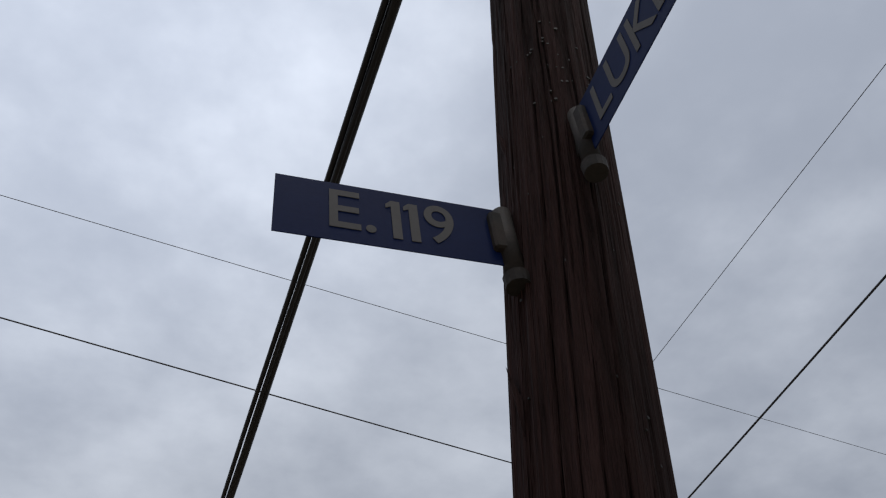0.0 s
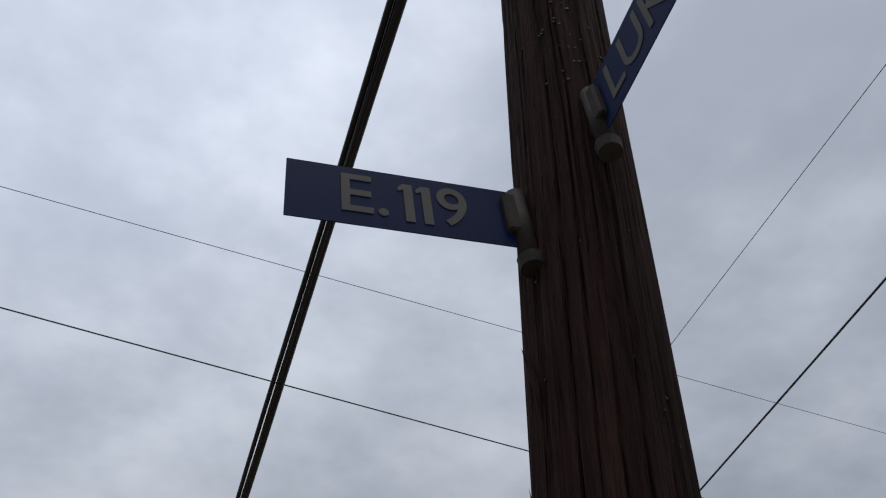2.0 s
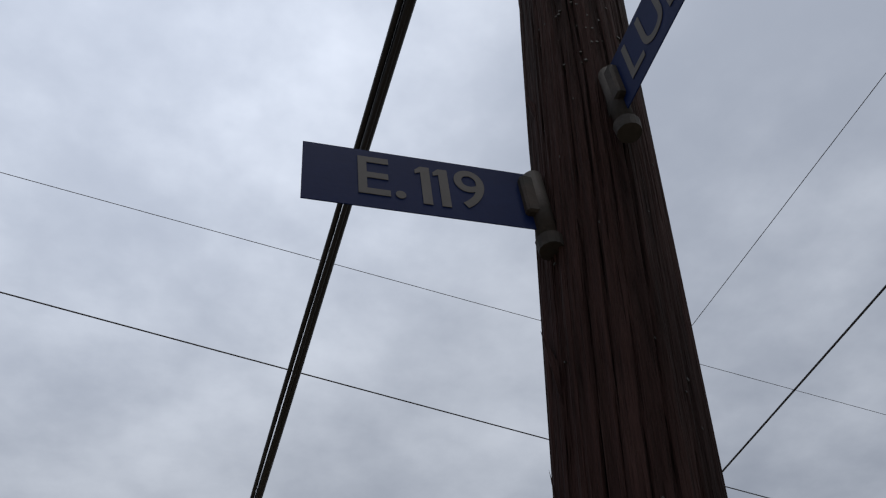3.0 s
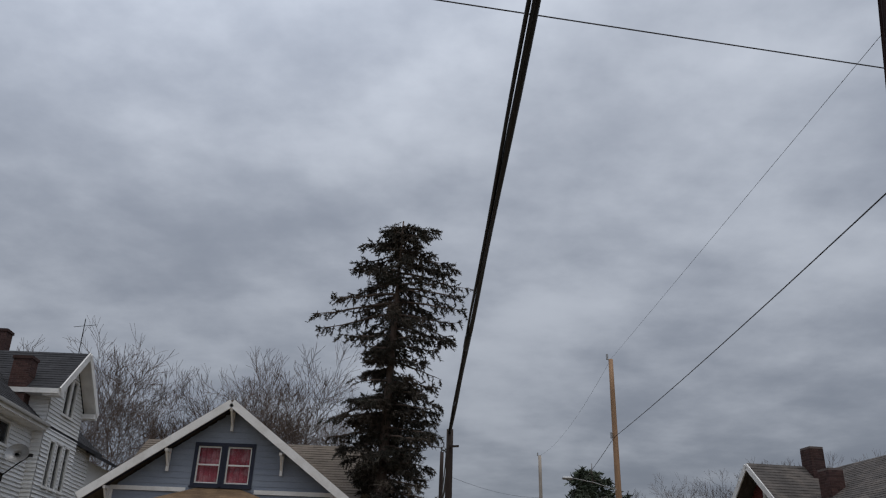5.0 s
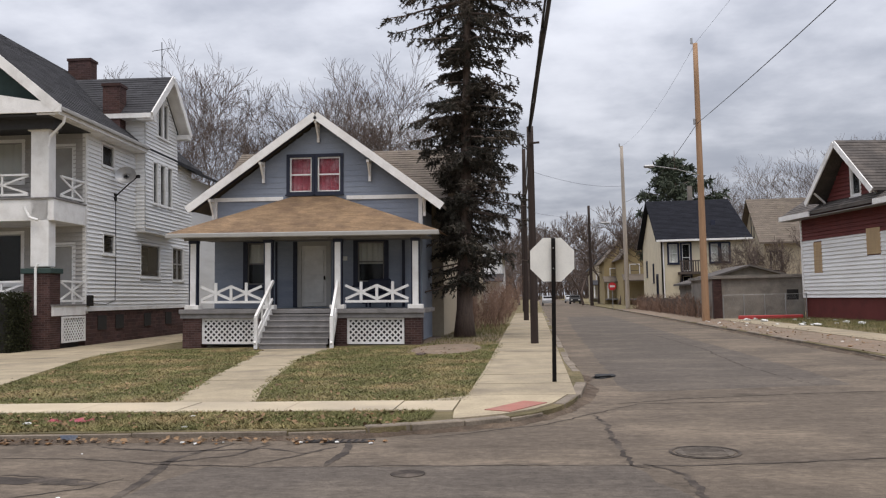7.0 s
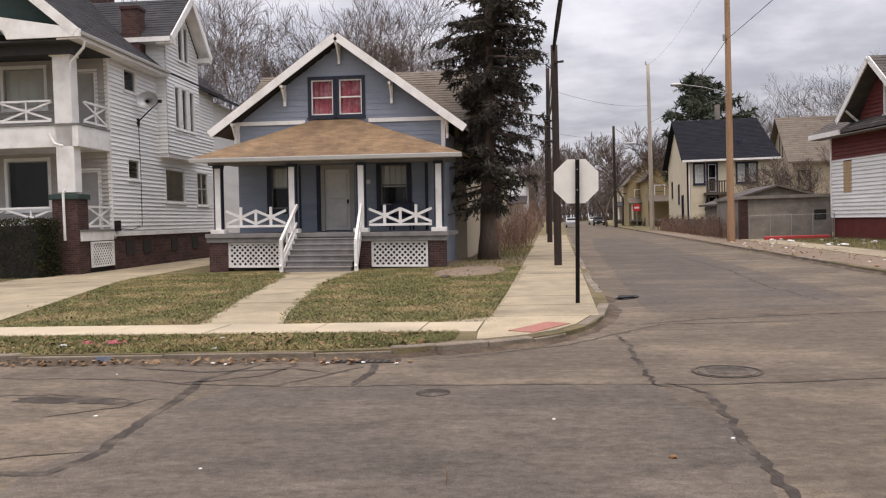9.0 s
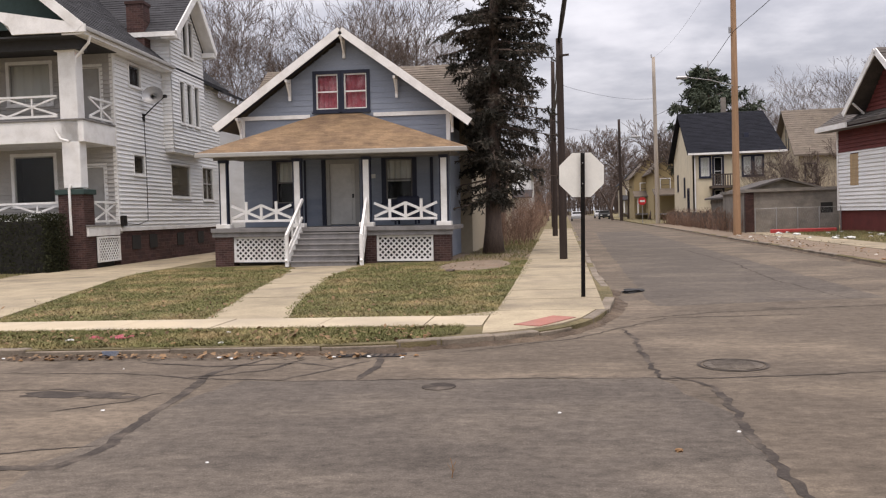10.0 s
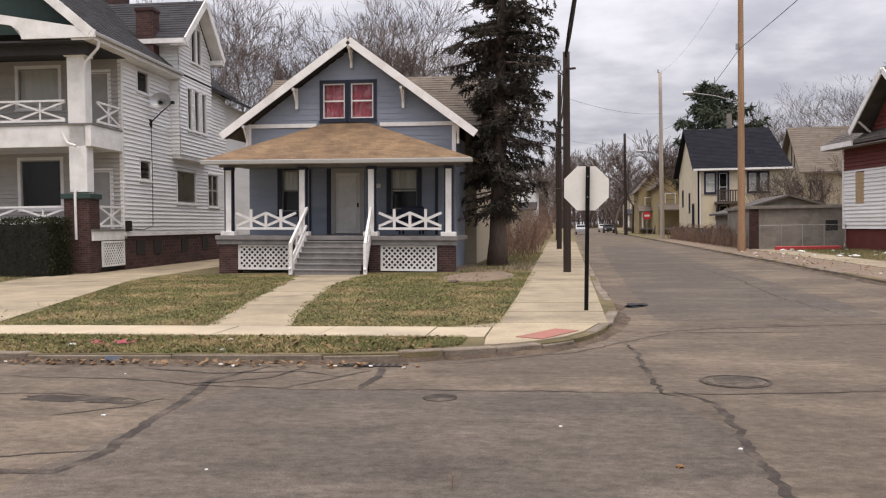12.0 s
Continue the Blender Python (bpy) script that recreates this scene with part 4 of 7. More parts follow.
upright(bm, [(-3.9, 4.75), (3.7, 4.75), (slope_at(ATT[2], 1), ATT[2]), (slope_at(ATT[2], -1), ATT[2])], 2.63, 2.8)
upright(bm, [(slope_at(ATT[2], -1), ATT[2]), (ATT[0], ATT[2]), (ATT[0], ATT[3]), (slope_at(ATT[3], -1), ATT[3])], 2.63, 2.8)
upright(bm, [(ATT[1], ATT[2]), (slope_at(ATT[2], 1), ATT[2]), (slope_at(ATT[3], 1), ATT[3]), (ATT[1], ATT[3])], 2.63, 2.8)
upright(bm, [(slope_at(ATT[3], -1), ATT[3]), (slope_at(ATT[3], 1), ATT[3]), (RX, 7.9)], 2.63, 2.8)
part("gable_wall", bm, BLUE, bungalow)
part("side_wall", boxes((3.5, 3.7, 2.83, 15, 0, 4.75), (-3.9, -3.7, 2.83, 15, 0, 4.75), (-3.9, 3.7, 15, 15.2, 0, 4.75)), BLUE, bungalow)
for a, b in ((-3.9, ATT[0] - 0.14), (ATT[1] + 0.14, 3.7)):
    part("band_board", boxes((a, b, 2.53, 2.56, 5.09, 5.23)), WHITE, bungalow, "white band board")
part("corner_board", boxes((3.6, 3.74, 2.52, 2.58, 3.9, 5.09)), WHITE, bungalow)
part("corner_board", boxes((-3.94, -3.8, 2.52, 2.58, 3.9, 5.09)), WHITE, bungalow)
# main roof
ry0, ry1 = 2.05, 15.4
for s, ex, ez in ((-1, 4.70, 4.87), (1, 4.50, 4.84)):
    a, b, c, d = (RX + s * ex, ry0, ez), (RX + s * ex, ry1, ez), (RX, ry1, 8.18), (RX, ry0, 8.18)
    roof = part("roof", slab(bmesh.new(), a, b, c, d, 0.12), ROOF_BROWN, bungalow)
    part("shingles", shingles(bmesh.new(), a, b, c, d, 0.2, 0.4), ROOF_BROWN, roof)
    bm = beam(bmesh.new(), (RX + s * (ex + 0.02), ry0 - 0.03, ez - 0.11), (RX, ry0 - 0.03, 8.18 - 0.12), 0.05, 0.27, (0, 0, 1))
    part("rake_board", bm, WHITE, bungalow, "white rake board")
    part("soffit", slab(bmesh.new(), (RX + s * ex, ry0, ez - 0.13), (RX + s * ex, ry0 + 0.5, ez - 0.13), (RX, ry0 + 0.5, 8.04), (RX, ry0, 8.04), 0.02), NAVY, bungalow)
for kx, kz in ((RX, 7.95), (-2.05, 6.52), (1.86, 6.50), (-3.92, 5.22), (3.82, 5.22)):
    bm = boxes((kx - 0.045, kx + 0.045, 2.44, 2.53, kz - 0.78, kz - 0.02), (kx - 0.045, kx + 0.045, 2.05, 2.44, kz - 0.16, kz - 0.07))
    beam(bm, (kx, 2.46, kz - 0.6), (kx, 2.12, kz - 0.14), 0.06, 0.06)
    part("eave_bracket", bm, WHITE, bungalow, "white knee bracket")
# cross roof of the upper storey behind the gable
for y0, y1 in ((5.0, 8.4), (11.8, 8.4)):
    a, b, c, d = (-5.0, y0, 5.35), (4.35, y0, 5.35), (4.35, y1, 7.85), (-5.0, y1, 7.85)
    roof = part("cross_roof", slab(bmesh.new(), a, b, c, d, 0.12), ROOF_BROWN, bungalow)
    part("shingles", shingles(bmesh.new(), a, b, c, d, 0.2, 0.4), ROOF_BROWN, roof)
part("cross_wall", boxes((-4.7, -3.9, 5.5, 11.3, 3.4, 5.5)), BLUE, bungalow)
part("cross_wall", boxes((3.7, 4.15, 5.5, 11.3, 0.0, 5.5)), TAN_WALL, bungalow, "weathered tan side wing")
part("chimney", bricks(boxes((-4.05, -3.45, 6.0, 6.6, 4.5, 6.6)), I4, -4.05, -3.45, 6.0, 6.6, 5.2, 6.6), BRICK, bungalow)
# attic window pair, door, porch windows
window(bungalow, W, ATT[0] + 0.10, -0.29, ATT[2] + 0.1, ATT[3] - 0.1, NAVY, WHITE, 0.12, cover=CURTAIN)
window(bungalow, W, -0.07, ATT[1] - 0.10, ATT[2] + 0.1, ATT[3] - 0.1, NAVY, WHITE, 0.12, cover=CURTAIN)
window(bungalow, W, WL[0] + 0.12, WL[1] - 0.1, WL[2] + 0.12, WL[3] - 0.1, NAVY, GREY_DECK, 0.16, cover=BLIND, cover_part=0.5)
window(bungalow, W, WR[0] + 0.12, WR[1] - 0.1, WR[2] + 0.12, WR[3] - 0.1, NAVY, GREY_DECK, 0.16, cover=BLIND, cover_part=0.55)
door = part("front_door", boxes((-0.66, 0.26, 0.02, 0.07, 1.27, 3.44), m=W), STORM_DOOR, bungalow, "pale grey storm door")
part("door_frame", boxes((-0.80, -0.66, -0.05, 0.08, 1.24, 3.60), (0.26, 0.42, -0.05, 0.08, 1.24, 3.60), (-0.66, 0.26, -0.05, 0.08, 3.44, 3.60), m=W), DOOR, door)
part("door_panel", boxes((-0.54, 0.14, -0.012, 0.018, 1.42, 2.25), (-0.54, 0.14, -0.012, 0.018, 2.40, 3.30), m=W, bevel=0.008), STORM_DOOR, door)
part("handle", boxes((0.16, 0.20, -0.06, 0.02, 2.22, 2.36), m=W), DARK_STEEL, door)
for a, b in ((-0.96, -0.82), (-1.62, -1.56), (3.0, 3.1)):
    part("navy_post", boxes((a, b, -0.06, 0.02, 1.24, 3.60), m=W), NAVY, bungalow)
part("notice", boxes((0.78, 1.02, -0.04, -0.03, 2.9, 3.05), m=W), LITTER, bungalow)
# porch
part("porch_floor", boxes((-4.05, 4.15, -0.12, 2.55, 1.08, 1.22), bevel=0.01), GREY_DECK, bungalow, "grey painted porch floor")
part("skirt_board", boxes((-4.02, 4.12, -0.06, -0.02, 0.93, 1.08)), GREY_DECK, bungalow)
for x0, x1 in ((-3.95, -3.32), (-1.40, -1.02), (1.22, 1.58), (3.50, 4.02)):
    pier = part("brick_pier", boxes((x0, x1, 0.0, 0.5, -0.1, 0.93)), MORTAR, bungalow)
    part("bricks", bricks(bmesh.new(), I4, x0, x1, 0.0, 0.5, -0.06, 0.92), BRICK, pier, "dark red bricks")
# dark sheet behind the lattice, painting the shade under the porch
part("crawl_space", boxes((-3.6, 3.6, 0.6, 0.65, 0, 1.05)), DEEP_SHADE, bungalow)
lattice(bungalow, wall_frame(0, 0.08, 0), -3.31, -1.41, 0.08, 0.92)
lattice(bungalow, wall_frame(0, 0.08, 0), 1.59, 3.46, 0.08, 0.92)
for cx in (-3.62, -1.06, 1.28, 3.84):
    col = part("column", boxes((cx - 0.10, cx + 0.10, 0.0, 0.2, 1.22, 3.42), bevel=0.01), WHITE, bungalow, "white square porch column")
    part("column_edge", boxes((cx + 0.102, cx + 0.14, 0.0, 0.2, 1.36, 3.40)), NAVY, col)
    part("column_edge", boxes((cx - 0.14, cx - 0.102, 0.0, 0.2, 1.36, 3.40)), NAVY, col)
    part("plinth", boxes((cx - 0.24, cx + 0.24, -0.10, 0.24, 1.222, 1.36), bevel=0.01), WHITE, col)
    part("cap", boxes((cx - 0.15, cx + 0.15, -0.04, 0.22, 3.40, 3.50)), NAVY, col)
part("porch_beam", boxes((-3.95, 4.05, 0.02, 0.2, 3.50, 3.68)), GREY_DECK, bungalow)
part("porch_ceiling", boxes((-4.0, 4.1, 0.2, 2.55, 3.62, 3.66)), GREY_DECK, bungalow)
e0, e1, pz0, pz1 = -4.33, 4.64, 3.72, 5.24
q = {"fl": (e0, -0.45, pz0), "fr": (e1, -0.45, pz0), "bl": (e0, 2.6, pz0), "br": (e1, 2.6, pz0), "tl": (-0.96, 2.58, pz1), "tr": (0.50, 2.58, pz1)}
roof = part("porch_roof", slab(bmesh.new(), q["fl"], q["fr"], q["tr"], q["tl"], 0.06), ROOF_TAN, bungalow, "worn tan shingle porch roof")
bm = shingles(bmesh.new(), q["fl"], q["fr"], q["tr"], q["tl"], 0.15, 0.32, 0.007)
shingles(bm, q["bl"], q["fl"], q["tl"], q["tl"], 0.15, 0.32, 0.007)
shingles(bm, q["fr"], q["br"], q["tr"], q["tr"], 0.15, 0.32, 0.007)
part("shingles", bm, ROOF_TAN, roof)
for k in (("bl", "fl", "tl"), ("fr", "br", "tr")):
    bm = bmesh.new()
    bm.faces.new([bm.verts.new(q[i]) for i in k])
    part("hip", bm, ROOF_TAN, roof)
part("gutter", boxes((e0 - 0.03, e1 + 0.03, -0.55, -0.43, pz0 - 0.16, pz0 - 0.01), bevel=0.02), DOOR, bungalow, "grey-white dented gutter")
part("porch_soffit", boxes((e0, e1, -0.43, 0.02, pz0 - 0.1, pz0 - 0.06)), GREY_DECK, bungalow)


def rail_section(x0, x1, name="porch_railing"):
    bm = bmesh.new()
    y, z0, z1 = 0.1, 1.42, 1.98
    box(bm, x0, x1, y - 0.03, y + 0.03, z0, z0 + 0.08)
    mid, quarter = (x0 + x1) / 2, (x1 - x0) / 4
    top = part("bottom_rail", bm, WHITE, bungalow)
    for sx in (x0 + quarter, mid, x1 - quarter):
        part("picket", boxes((sx - 0.045, sx + 0.045, y - 0.025, y + 0.025, z0 + 0.08, z1 + (0.12 if sx != mid else -0.02))), WHITE, bungalow)
    for a, b, flip in ((x0, mid, 1), (mid, x1, -1)):
        lo, hi = z0 + 0.12, z1
        for p, r in (((a, lo), (b, hi)), ((a, hi), (b, lo))):
            part("brace", beam(bmesh.new(), (p[0], y + (0.012 if p[1] == lo else -0.012), p[1]), (r[0], y + (0.012 if p[1] == lo else -0.012), r[1]), 0.03, 0.085), WHITE, bungalow)


rail_section(-3.38, -1.30)
rail_section(1.52, 3.60)
# steps and their sloping rails
n, run = 6, 0.185
rise = 1.22 / (n + 1)
SX0, SX1 = -0.92, 1.22
for i in range(n):
    z, y0 = 1.22 - rise * (i + 1), -0.13 - run * i
    part("step", boxes((SX0 - 0.02, SX1 + 0.02, y0 - run - 0.03, y0, z - 0.04, z), bevel=0.006), GREY_DECK, bungalow, "grey painted wooden step")
    part("riser", boxes((SX0, SX1, y0 - run, y0 - run + 0.02, z - rise - 0.002, z - 0.041)), GREY_DECK, bungalow)
yb = -0.13 - run * n
for xb, xt in ((-1.02, -0.90), (1.40, 1.27)):
    part("newel_post", boxes((xb - 0.055, xb + 0.055, yb - 0.08, yb + 0.03, 0, 1.0), bevel=0.008), WHITE, bungalow)
    part("stair_rail", beam(bmesh.new(), (xb, yb - 0.05, 0.98), (xt, 0.05, 2.14), 0.08, 0.10), WHITE, bungalow, "white sloping stair rail")
    part("stair_rail", beam(bmesh.new(), (xb, yb - 0.02, 0.45), (xt, 0.0, 1.55), 0.05, 0.08), WHITE, bungalow, "white sloping stair rail")
    part("stringer", beam(bmesh.new(), (xb, yb - 0.05, 0.10), (xt, -0.1, 1.14), 0.06, 0.26), WHITE, bungalow)
    for k in (0.35, 0.7):
        px, py = xb + (xt - xb) * k, yb * (1 - k)
        part("baluster", boxes((px - 0.025, px + 0.025, py - 0.025, py + 0.025, 0.5 + 1.05 * k, 0.95 + 1.12 * k)), WHITE, bungalow)
# porch seat behind the railing
chair = thing("porch_armchair", "dark worn armchair standing on the porch", "chair", pose(HX + 2.35, HY + 1.6, LOT + 1.24))
part("seat", boxes((-0.4, 0.4, -0.4, 0.35, 0.15, 0.45), bevel=0.05), NAVY, chair)
part("backrest", boxes((-0.4, 0.4, 0.2, 0.42, 0.45, 0.95), bevel=0.06), NAVY, chair)
for s in (-0.5, 0.38):
    part("armrest", boxes((s, s + 0.12, -0.4, 0.4, 0.1, 0.66), bevel=0.03), NAVY, chair)
for lx in (-0.35, 0.35):
    for ly in (-0.33, 0.3):
        part("leg", boxes((lx - 0.03, lx + 0.03, ly - 0.03, ly + 0.03, -0.02, 0.15)), NAVY, chair)

# ---- white two-flat with stacked porches ----
white_house = thing("porch_house", "tall white clapboard house with stacked front porches", "house", pose(-16.4, 26.9, LOT, 0, 0, 4.2))
S = wall_frame(0, 0, 0, 90)          # the long side: x runs back along it, y into the house
SIDE = [(3.75, 4.75, 6.98, 7.78), (3.85, 4.80, 3.52, 4.25), (7.5, 9.65, 2.70, 4.10), (11.3, 12.7, 2.62, 4.15)]
bm = wall_with_holes(bmesh.new(), S, 2.42, 14.0, 1.35, 8.35, SIDE, 0.2, 0.03)
part("side_wall", bm, SIDING, white_house)
part("side_clapboard", siding(bmesh.new(), S, lambda z: (2.42, 14.0), 1.35, 8.3, 0.16, [(a - 0.08, b + 0.08, c - 0.08, d + 0.08) for a, b, c, d in SIDE]), SIDING, white_house, "white lapped clapboards")
for a, b, c, d in SIDE:
    window(white_house, S, a, b, c, d, WHITE, DOOR, 0.08, lights=2 if a > 10 else 1, rail=a > 10)
part("corner_board", boxes((2.36, 2.52, -0.035, 0.1, 1.35, 8.3), m=S), WHITE, white_house)
part("water_table", boxes((2.42, 14.0, -0.06, 0.0, 1.28, 1.42), m=S), WHITE, white_house)
found = part("foundation", boxes((2.42, 14.0, 0.02, 0.3, -0.1, 1.28), m=S), MORTAR, white_house, "dark brick foundation")
part("bricks", bricks(bmesh.new(), S, 2.42, 14.0, 0.02, 0.3, 0.0, 1.27, 0.15, 0.42), BRICK, found)
for a in (3.4, 5.0, 7.9, 10.4):
    # flat sheet in the shade colour for each cellar opening
    part("cellar_window", boxes((a, a + 0.75, -0.02, 0.0, 0.55, 1.1), m=S), DEEP_SHADE, white_house)
# projecting upper bay with its cross gable
B = wall_frame(0.42, 0, 0, 90)
BAY = [(7.85, 8.30, 5.93, 7.72), (8.68, 9.20, 5.93, 7.72), (9.58, 10.05, 5.93, 7.72)]
ATW = [(8.42, 8.92, 9.0, 10.55), (9.12, 9.58, 9.0, 10.55)]
part("bay_wall", boxes((6.96, 7.1, 0.0, 0.6, 4.65, 9.6), (7.1, 10.85, 0.0, 0.02, 4.65, 4.75), (10.6, 10.85, 0.02, 0.6, 4.65, 9.5), m=B), SIDING, white_house)


def bay_span(z):
    k = min(1.94, max(0.0, (11.5 - z) * 1.0))
    return 8.9 - k, 8.9 + k


part("bay_clapboard", siding(bmesh.new(), B, bay_span, 4.75, 11.45, 0.16, [(a - 0.08, b + 0.08, c - 0.08, d + 0.08) for a, b, c, d in BAY + ATW]), SIDING, white_house)
part("bay_return", siding(bmesh.new(), wall_frame(-1.6, 6.95, 0), lambda z: (0.0, 2.02), 4.75, 9.6, 0.16), SIDING, white_house)
part("bay_floor", boxes((6.96, 10.85, 0.0, 0.45, 4.58, 4.66), m=B), WHITE, white_house)
for a, b, c, d in BAY + ATW:
    window(white_house, B, a, b, c, d, WHITE, DOOR, 0.08, rail=False)
# dark sheet that gives the bay windows a shaded inside
part("bay_backing", boxes((7.0, 10.8, 0.55, 0.6, 4.7, 9.6), m=B), DEEP_SHADE, white_house)
# roofs
RIDGE, EV, MX = 12.55, 8.35, -4.5
for s in (1, -1):
    a, b, c, d = (MX + s * 4.95, -0.75, EV - 0.1), (MX + s * 4.95, 14.5, EV - 0.1), (MX, 14.5, RIDGE), (MX, -0.75, RIDGE)
    roof = part("roof", slab(bmesh.new(), a, b, c, d, 0.14), ROOF_GREY, white_house)
    part("shingles", shingles(bmesh.new(), a, b, c, d, 0.2, 0.45), ROOF_GREY, roof)
    part("rake_board", beam(bmesh.new(), (MX + s * 5.0, -0.8, EV - 0.18), (MX, -0.8, RIDGE - 0.14), 0.06, 0.32), WHITE, white_house, "white rake board")
part("eave_fascia", boxes((0.45, 0.55, -0.75, 6.98, EV - 0.38, EV - 0.12)), WHITE, white_house)
part("gutter", boxes((0.55, 0.66, -0.75, 6.98, EV - 0.26, EV - 0.12), bevel=0.02), DOOR, white_house)
part("eave_soffit", boxes((-0.2, 0.45, -0.75, 6.94, EV - 0.40, EV - 0.34)), WHITE, white_house)
CY, CZ = 8.9, 11.78
for s, y0 in ((-1, 6.35), (1, 11.2)):
    a, b, c, d = (0.95, y0, 9.55), (-4.4, y0, 9.55), (-4.4, CY, CZ), (0.95, CY, CZ)
    roof = part("cross_roof", slab(bmesh.new(), a, b, c, d, 0.12), ROOF_GREY, white_house)
    part("shingles", shingles(bmesh.new(), a, b, c, d, 0.2, 0.45), ROOF_GREY, roof)
    part("rake_board", beam(bmesh.new(), (1.0, y0, 9.46), (1.0, CY, CZ - 0.1), 0.06, 0.3), WHITE, white_house)
    part("rake_soffit", slab(bmesh.new(), (0.44, y0, 9.41), (0.97, y0, 9.41), (0.97, CY, CZ - 0.14), (0.44, CY, CZ - 0.14), 0.02), WHITE, white_house)
    part("eave_return", boxes((0.3, 1.0, min(y0, y0 - s * 0.4), max(y0, y0 - s * 0.4), 9.28, 9.49)), WHITE, white_house)
part("cross_fascia", boxes((-3.2, 0.95, 6.28, 6.36, 9.36, 9.56)), WHITE, white_house)
part("cross_soffit", boxes((-3.0, 0.95, 6.36, 6.94, 9.36, 9.40)), WHITE, white_house)
for cx, cy, w, z1 in ((-0.76, 6.66, 0.72, 10.88), (-3.75, 10.0, 1.05, 13.02)):
    ch = part("chimney", boxes((cx - w / 2, cx + w / 2, cy - 0.33, cy + 0.33, 8.4, z1)), MORTAR, white_house)
    part("bricks", bricks(bmesh.new(), I4, cx - w / 2, cx + w / 2, cy - 0.33, cy + 0.33, 8.6, z1 - 0.1, 0.09, 0.24), BRICK, ch)
    part("chimney_cap", boxes((cx - w / 2 - 0.05, cx + w / 2 + 0.05, cy - 0.38, cy + 0.38, z1 - 0.12, z1)), BRICK, ch)
# rear wing
part("rear_wing", boxes((-1.2, -0.1, 14.2, 18.5, 0, 7.95)), SIDING, white_house)
part("rear_roof", slab(bmesh.new(), (0.6, 13.4, 8.1), (0.6, 19, 8.1), (-4, 19, 10.2), (-4, 13.4, 10.2), 0.14), ROOF_GREY, white_house)
# front gable, porches and columns
bm = bmesh.new()
half = [(5.15, 8.02), (5.15, 8.28), (1.9, 8.86), (0.0, 9.15)]
arch = [(2.6, 8.02), (2.5, 8.3), (2.2, 8.5), (1.6, 8.6), (0.0, 8.66)]
outline = [(MX + x, z) for x, z in half] + [(MX - x, z) for x, z in half[-2::-1]] + [(MX - x, z) for x, z in arch] + [(MX + x, z) for x, z in arch[-2::-1]]
upright(bm, outline, -0.82, -0.72)
bmesh.ops.triangulate(bm, faces=[f for f in bm.faces if len(f.verts) > 4])
part("pediment", bm, WHITE, white_house, "white arched porch pediment")
bm = bmesh.new()
v = [bm.verts.new(p) for p in ((-9.2, -0.1, EV), (0.2, -0.1, EV), (MX, -0.1, RIDGE - 0.2))]
bm.faces.new(v)
part("gable_face", bm, GREEN_TRIM, white_house, "dark green shingled gable")
window(white_house, wall_frame(MX, -0.16, 0), -0.75, 0.75, 8.9, 10.2, WHITE, DOOR, 0.1)
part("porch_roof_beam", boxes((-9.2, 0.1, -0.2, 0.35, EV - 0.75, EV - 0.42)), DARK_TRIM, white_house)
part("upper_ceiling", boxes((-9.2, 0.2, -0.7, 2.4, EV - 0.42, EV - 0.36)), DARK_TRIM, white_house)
for z0, z1, n in ((4.45, 5.2, "upper_porch_floor"), (1.15, 1.5, "lower_porch_floor")):
    part(n, boxes((-9.2, 0.02, 0.0, 2.38, z0, z1), bevel=0.01), WHITE, white_house)
    part("floor_edge", boxes((-9.25, 0.06, -0.05, 2.38, z1 + 0.004, z1 + 0.05)), GREY_DECK, white_house)
FW = wall_frame(0, 2.4, 0)
FH = [(-4.1, -2.3, 6.1, 7.75), (-4.1, -2.3, 2.25, 4.3), (-1.25, -0.45, 5.25, 7.45), (-1.25, -0.45, 1.55, 3.8)]
bm = wall_with_holes(bmesh.new(), FW, -9.0, 0.0, 1.2, 8.0, FH, 0.2, 0.03)
part("front_wall", bm, GREY_WALL, white_house)
part("front_clapboard", siding(bmesh.new(), FW, lambda z: (-9.0, 0.0), 1.5, 8.0, 0.16, FH), GREY_WALL, white_house)
window(white_house, FW, -4.0, -2.42, 6.2, 7.65, WHITE, DOOR, 0.12, cover=BLIND, rail=False)
window(white_house, FW, -4.0, -2.42, 2.4, 4.2, WHITE, DOOR, 0.12, rail=False)
for z in (5.25, 1.55):
    dr = part("porch_door", boxes((-1.2, -0.5, 0.03, 0.08, z, z + 2.15), m=FW), DOOR, white_house)
    part("door_trim", boxes((-1.33, -1.2, -0.04, 0.06, z, z + 2.3), (-0.5, -0.37, -0.04, 0.06, z, z + 2.3), (-1.2, -0.5, -0.04, 0.06, z + 2.15, z + 2.3), m=FW), WHITE, dr)
for cx in (-0.56, -8.6):
    col = part("column", boxes((cx - 0.24, cx + 0.40, 0.0, 0.5, 2.85, 8.0), bevel=0.02), WHITE, white_house, "broad white square column")
    part("capital", boxes((cx - 0.40, cx + 0.54, -0.14, 0.62, 7.72, 7.95), (cx - 0.32, cx + 0.46, -0.07, 0.56, 7.56, 7.72), bevel=0.02), WHITE, col)
    pier = part("brick_pier", boxes((cx - 0.40, cx + 0.50, -0.1, 0.62, -0.1, 2.62)), MORTAR, white_house)
    part("bricks", bricks(bmesh.new(), I4, cx - 0.40, cx + 0.50, -0.1, 0.62, 0.0, 2.60), BRICK, pier, "dark red bricks")
    part("pier_cap", boxes((cx - 0.48, cx + 0.58, -0.18, 0.7, 2.62, 2.80), bevel=0.015), GREEN_TRIM, pier)


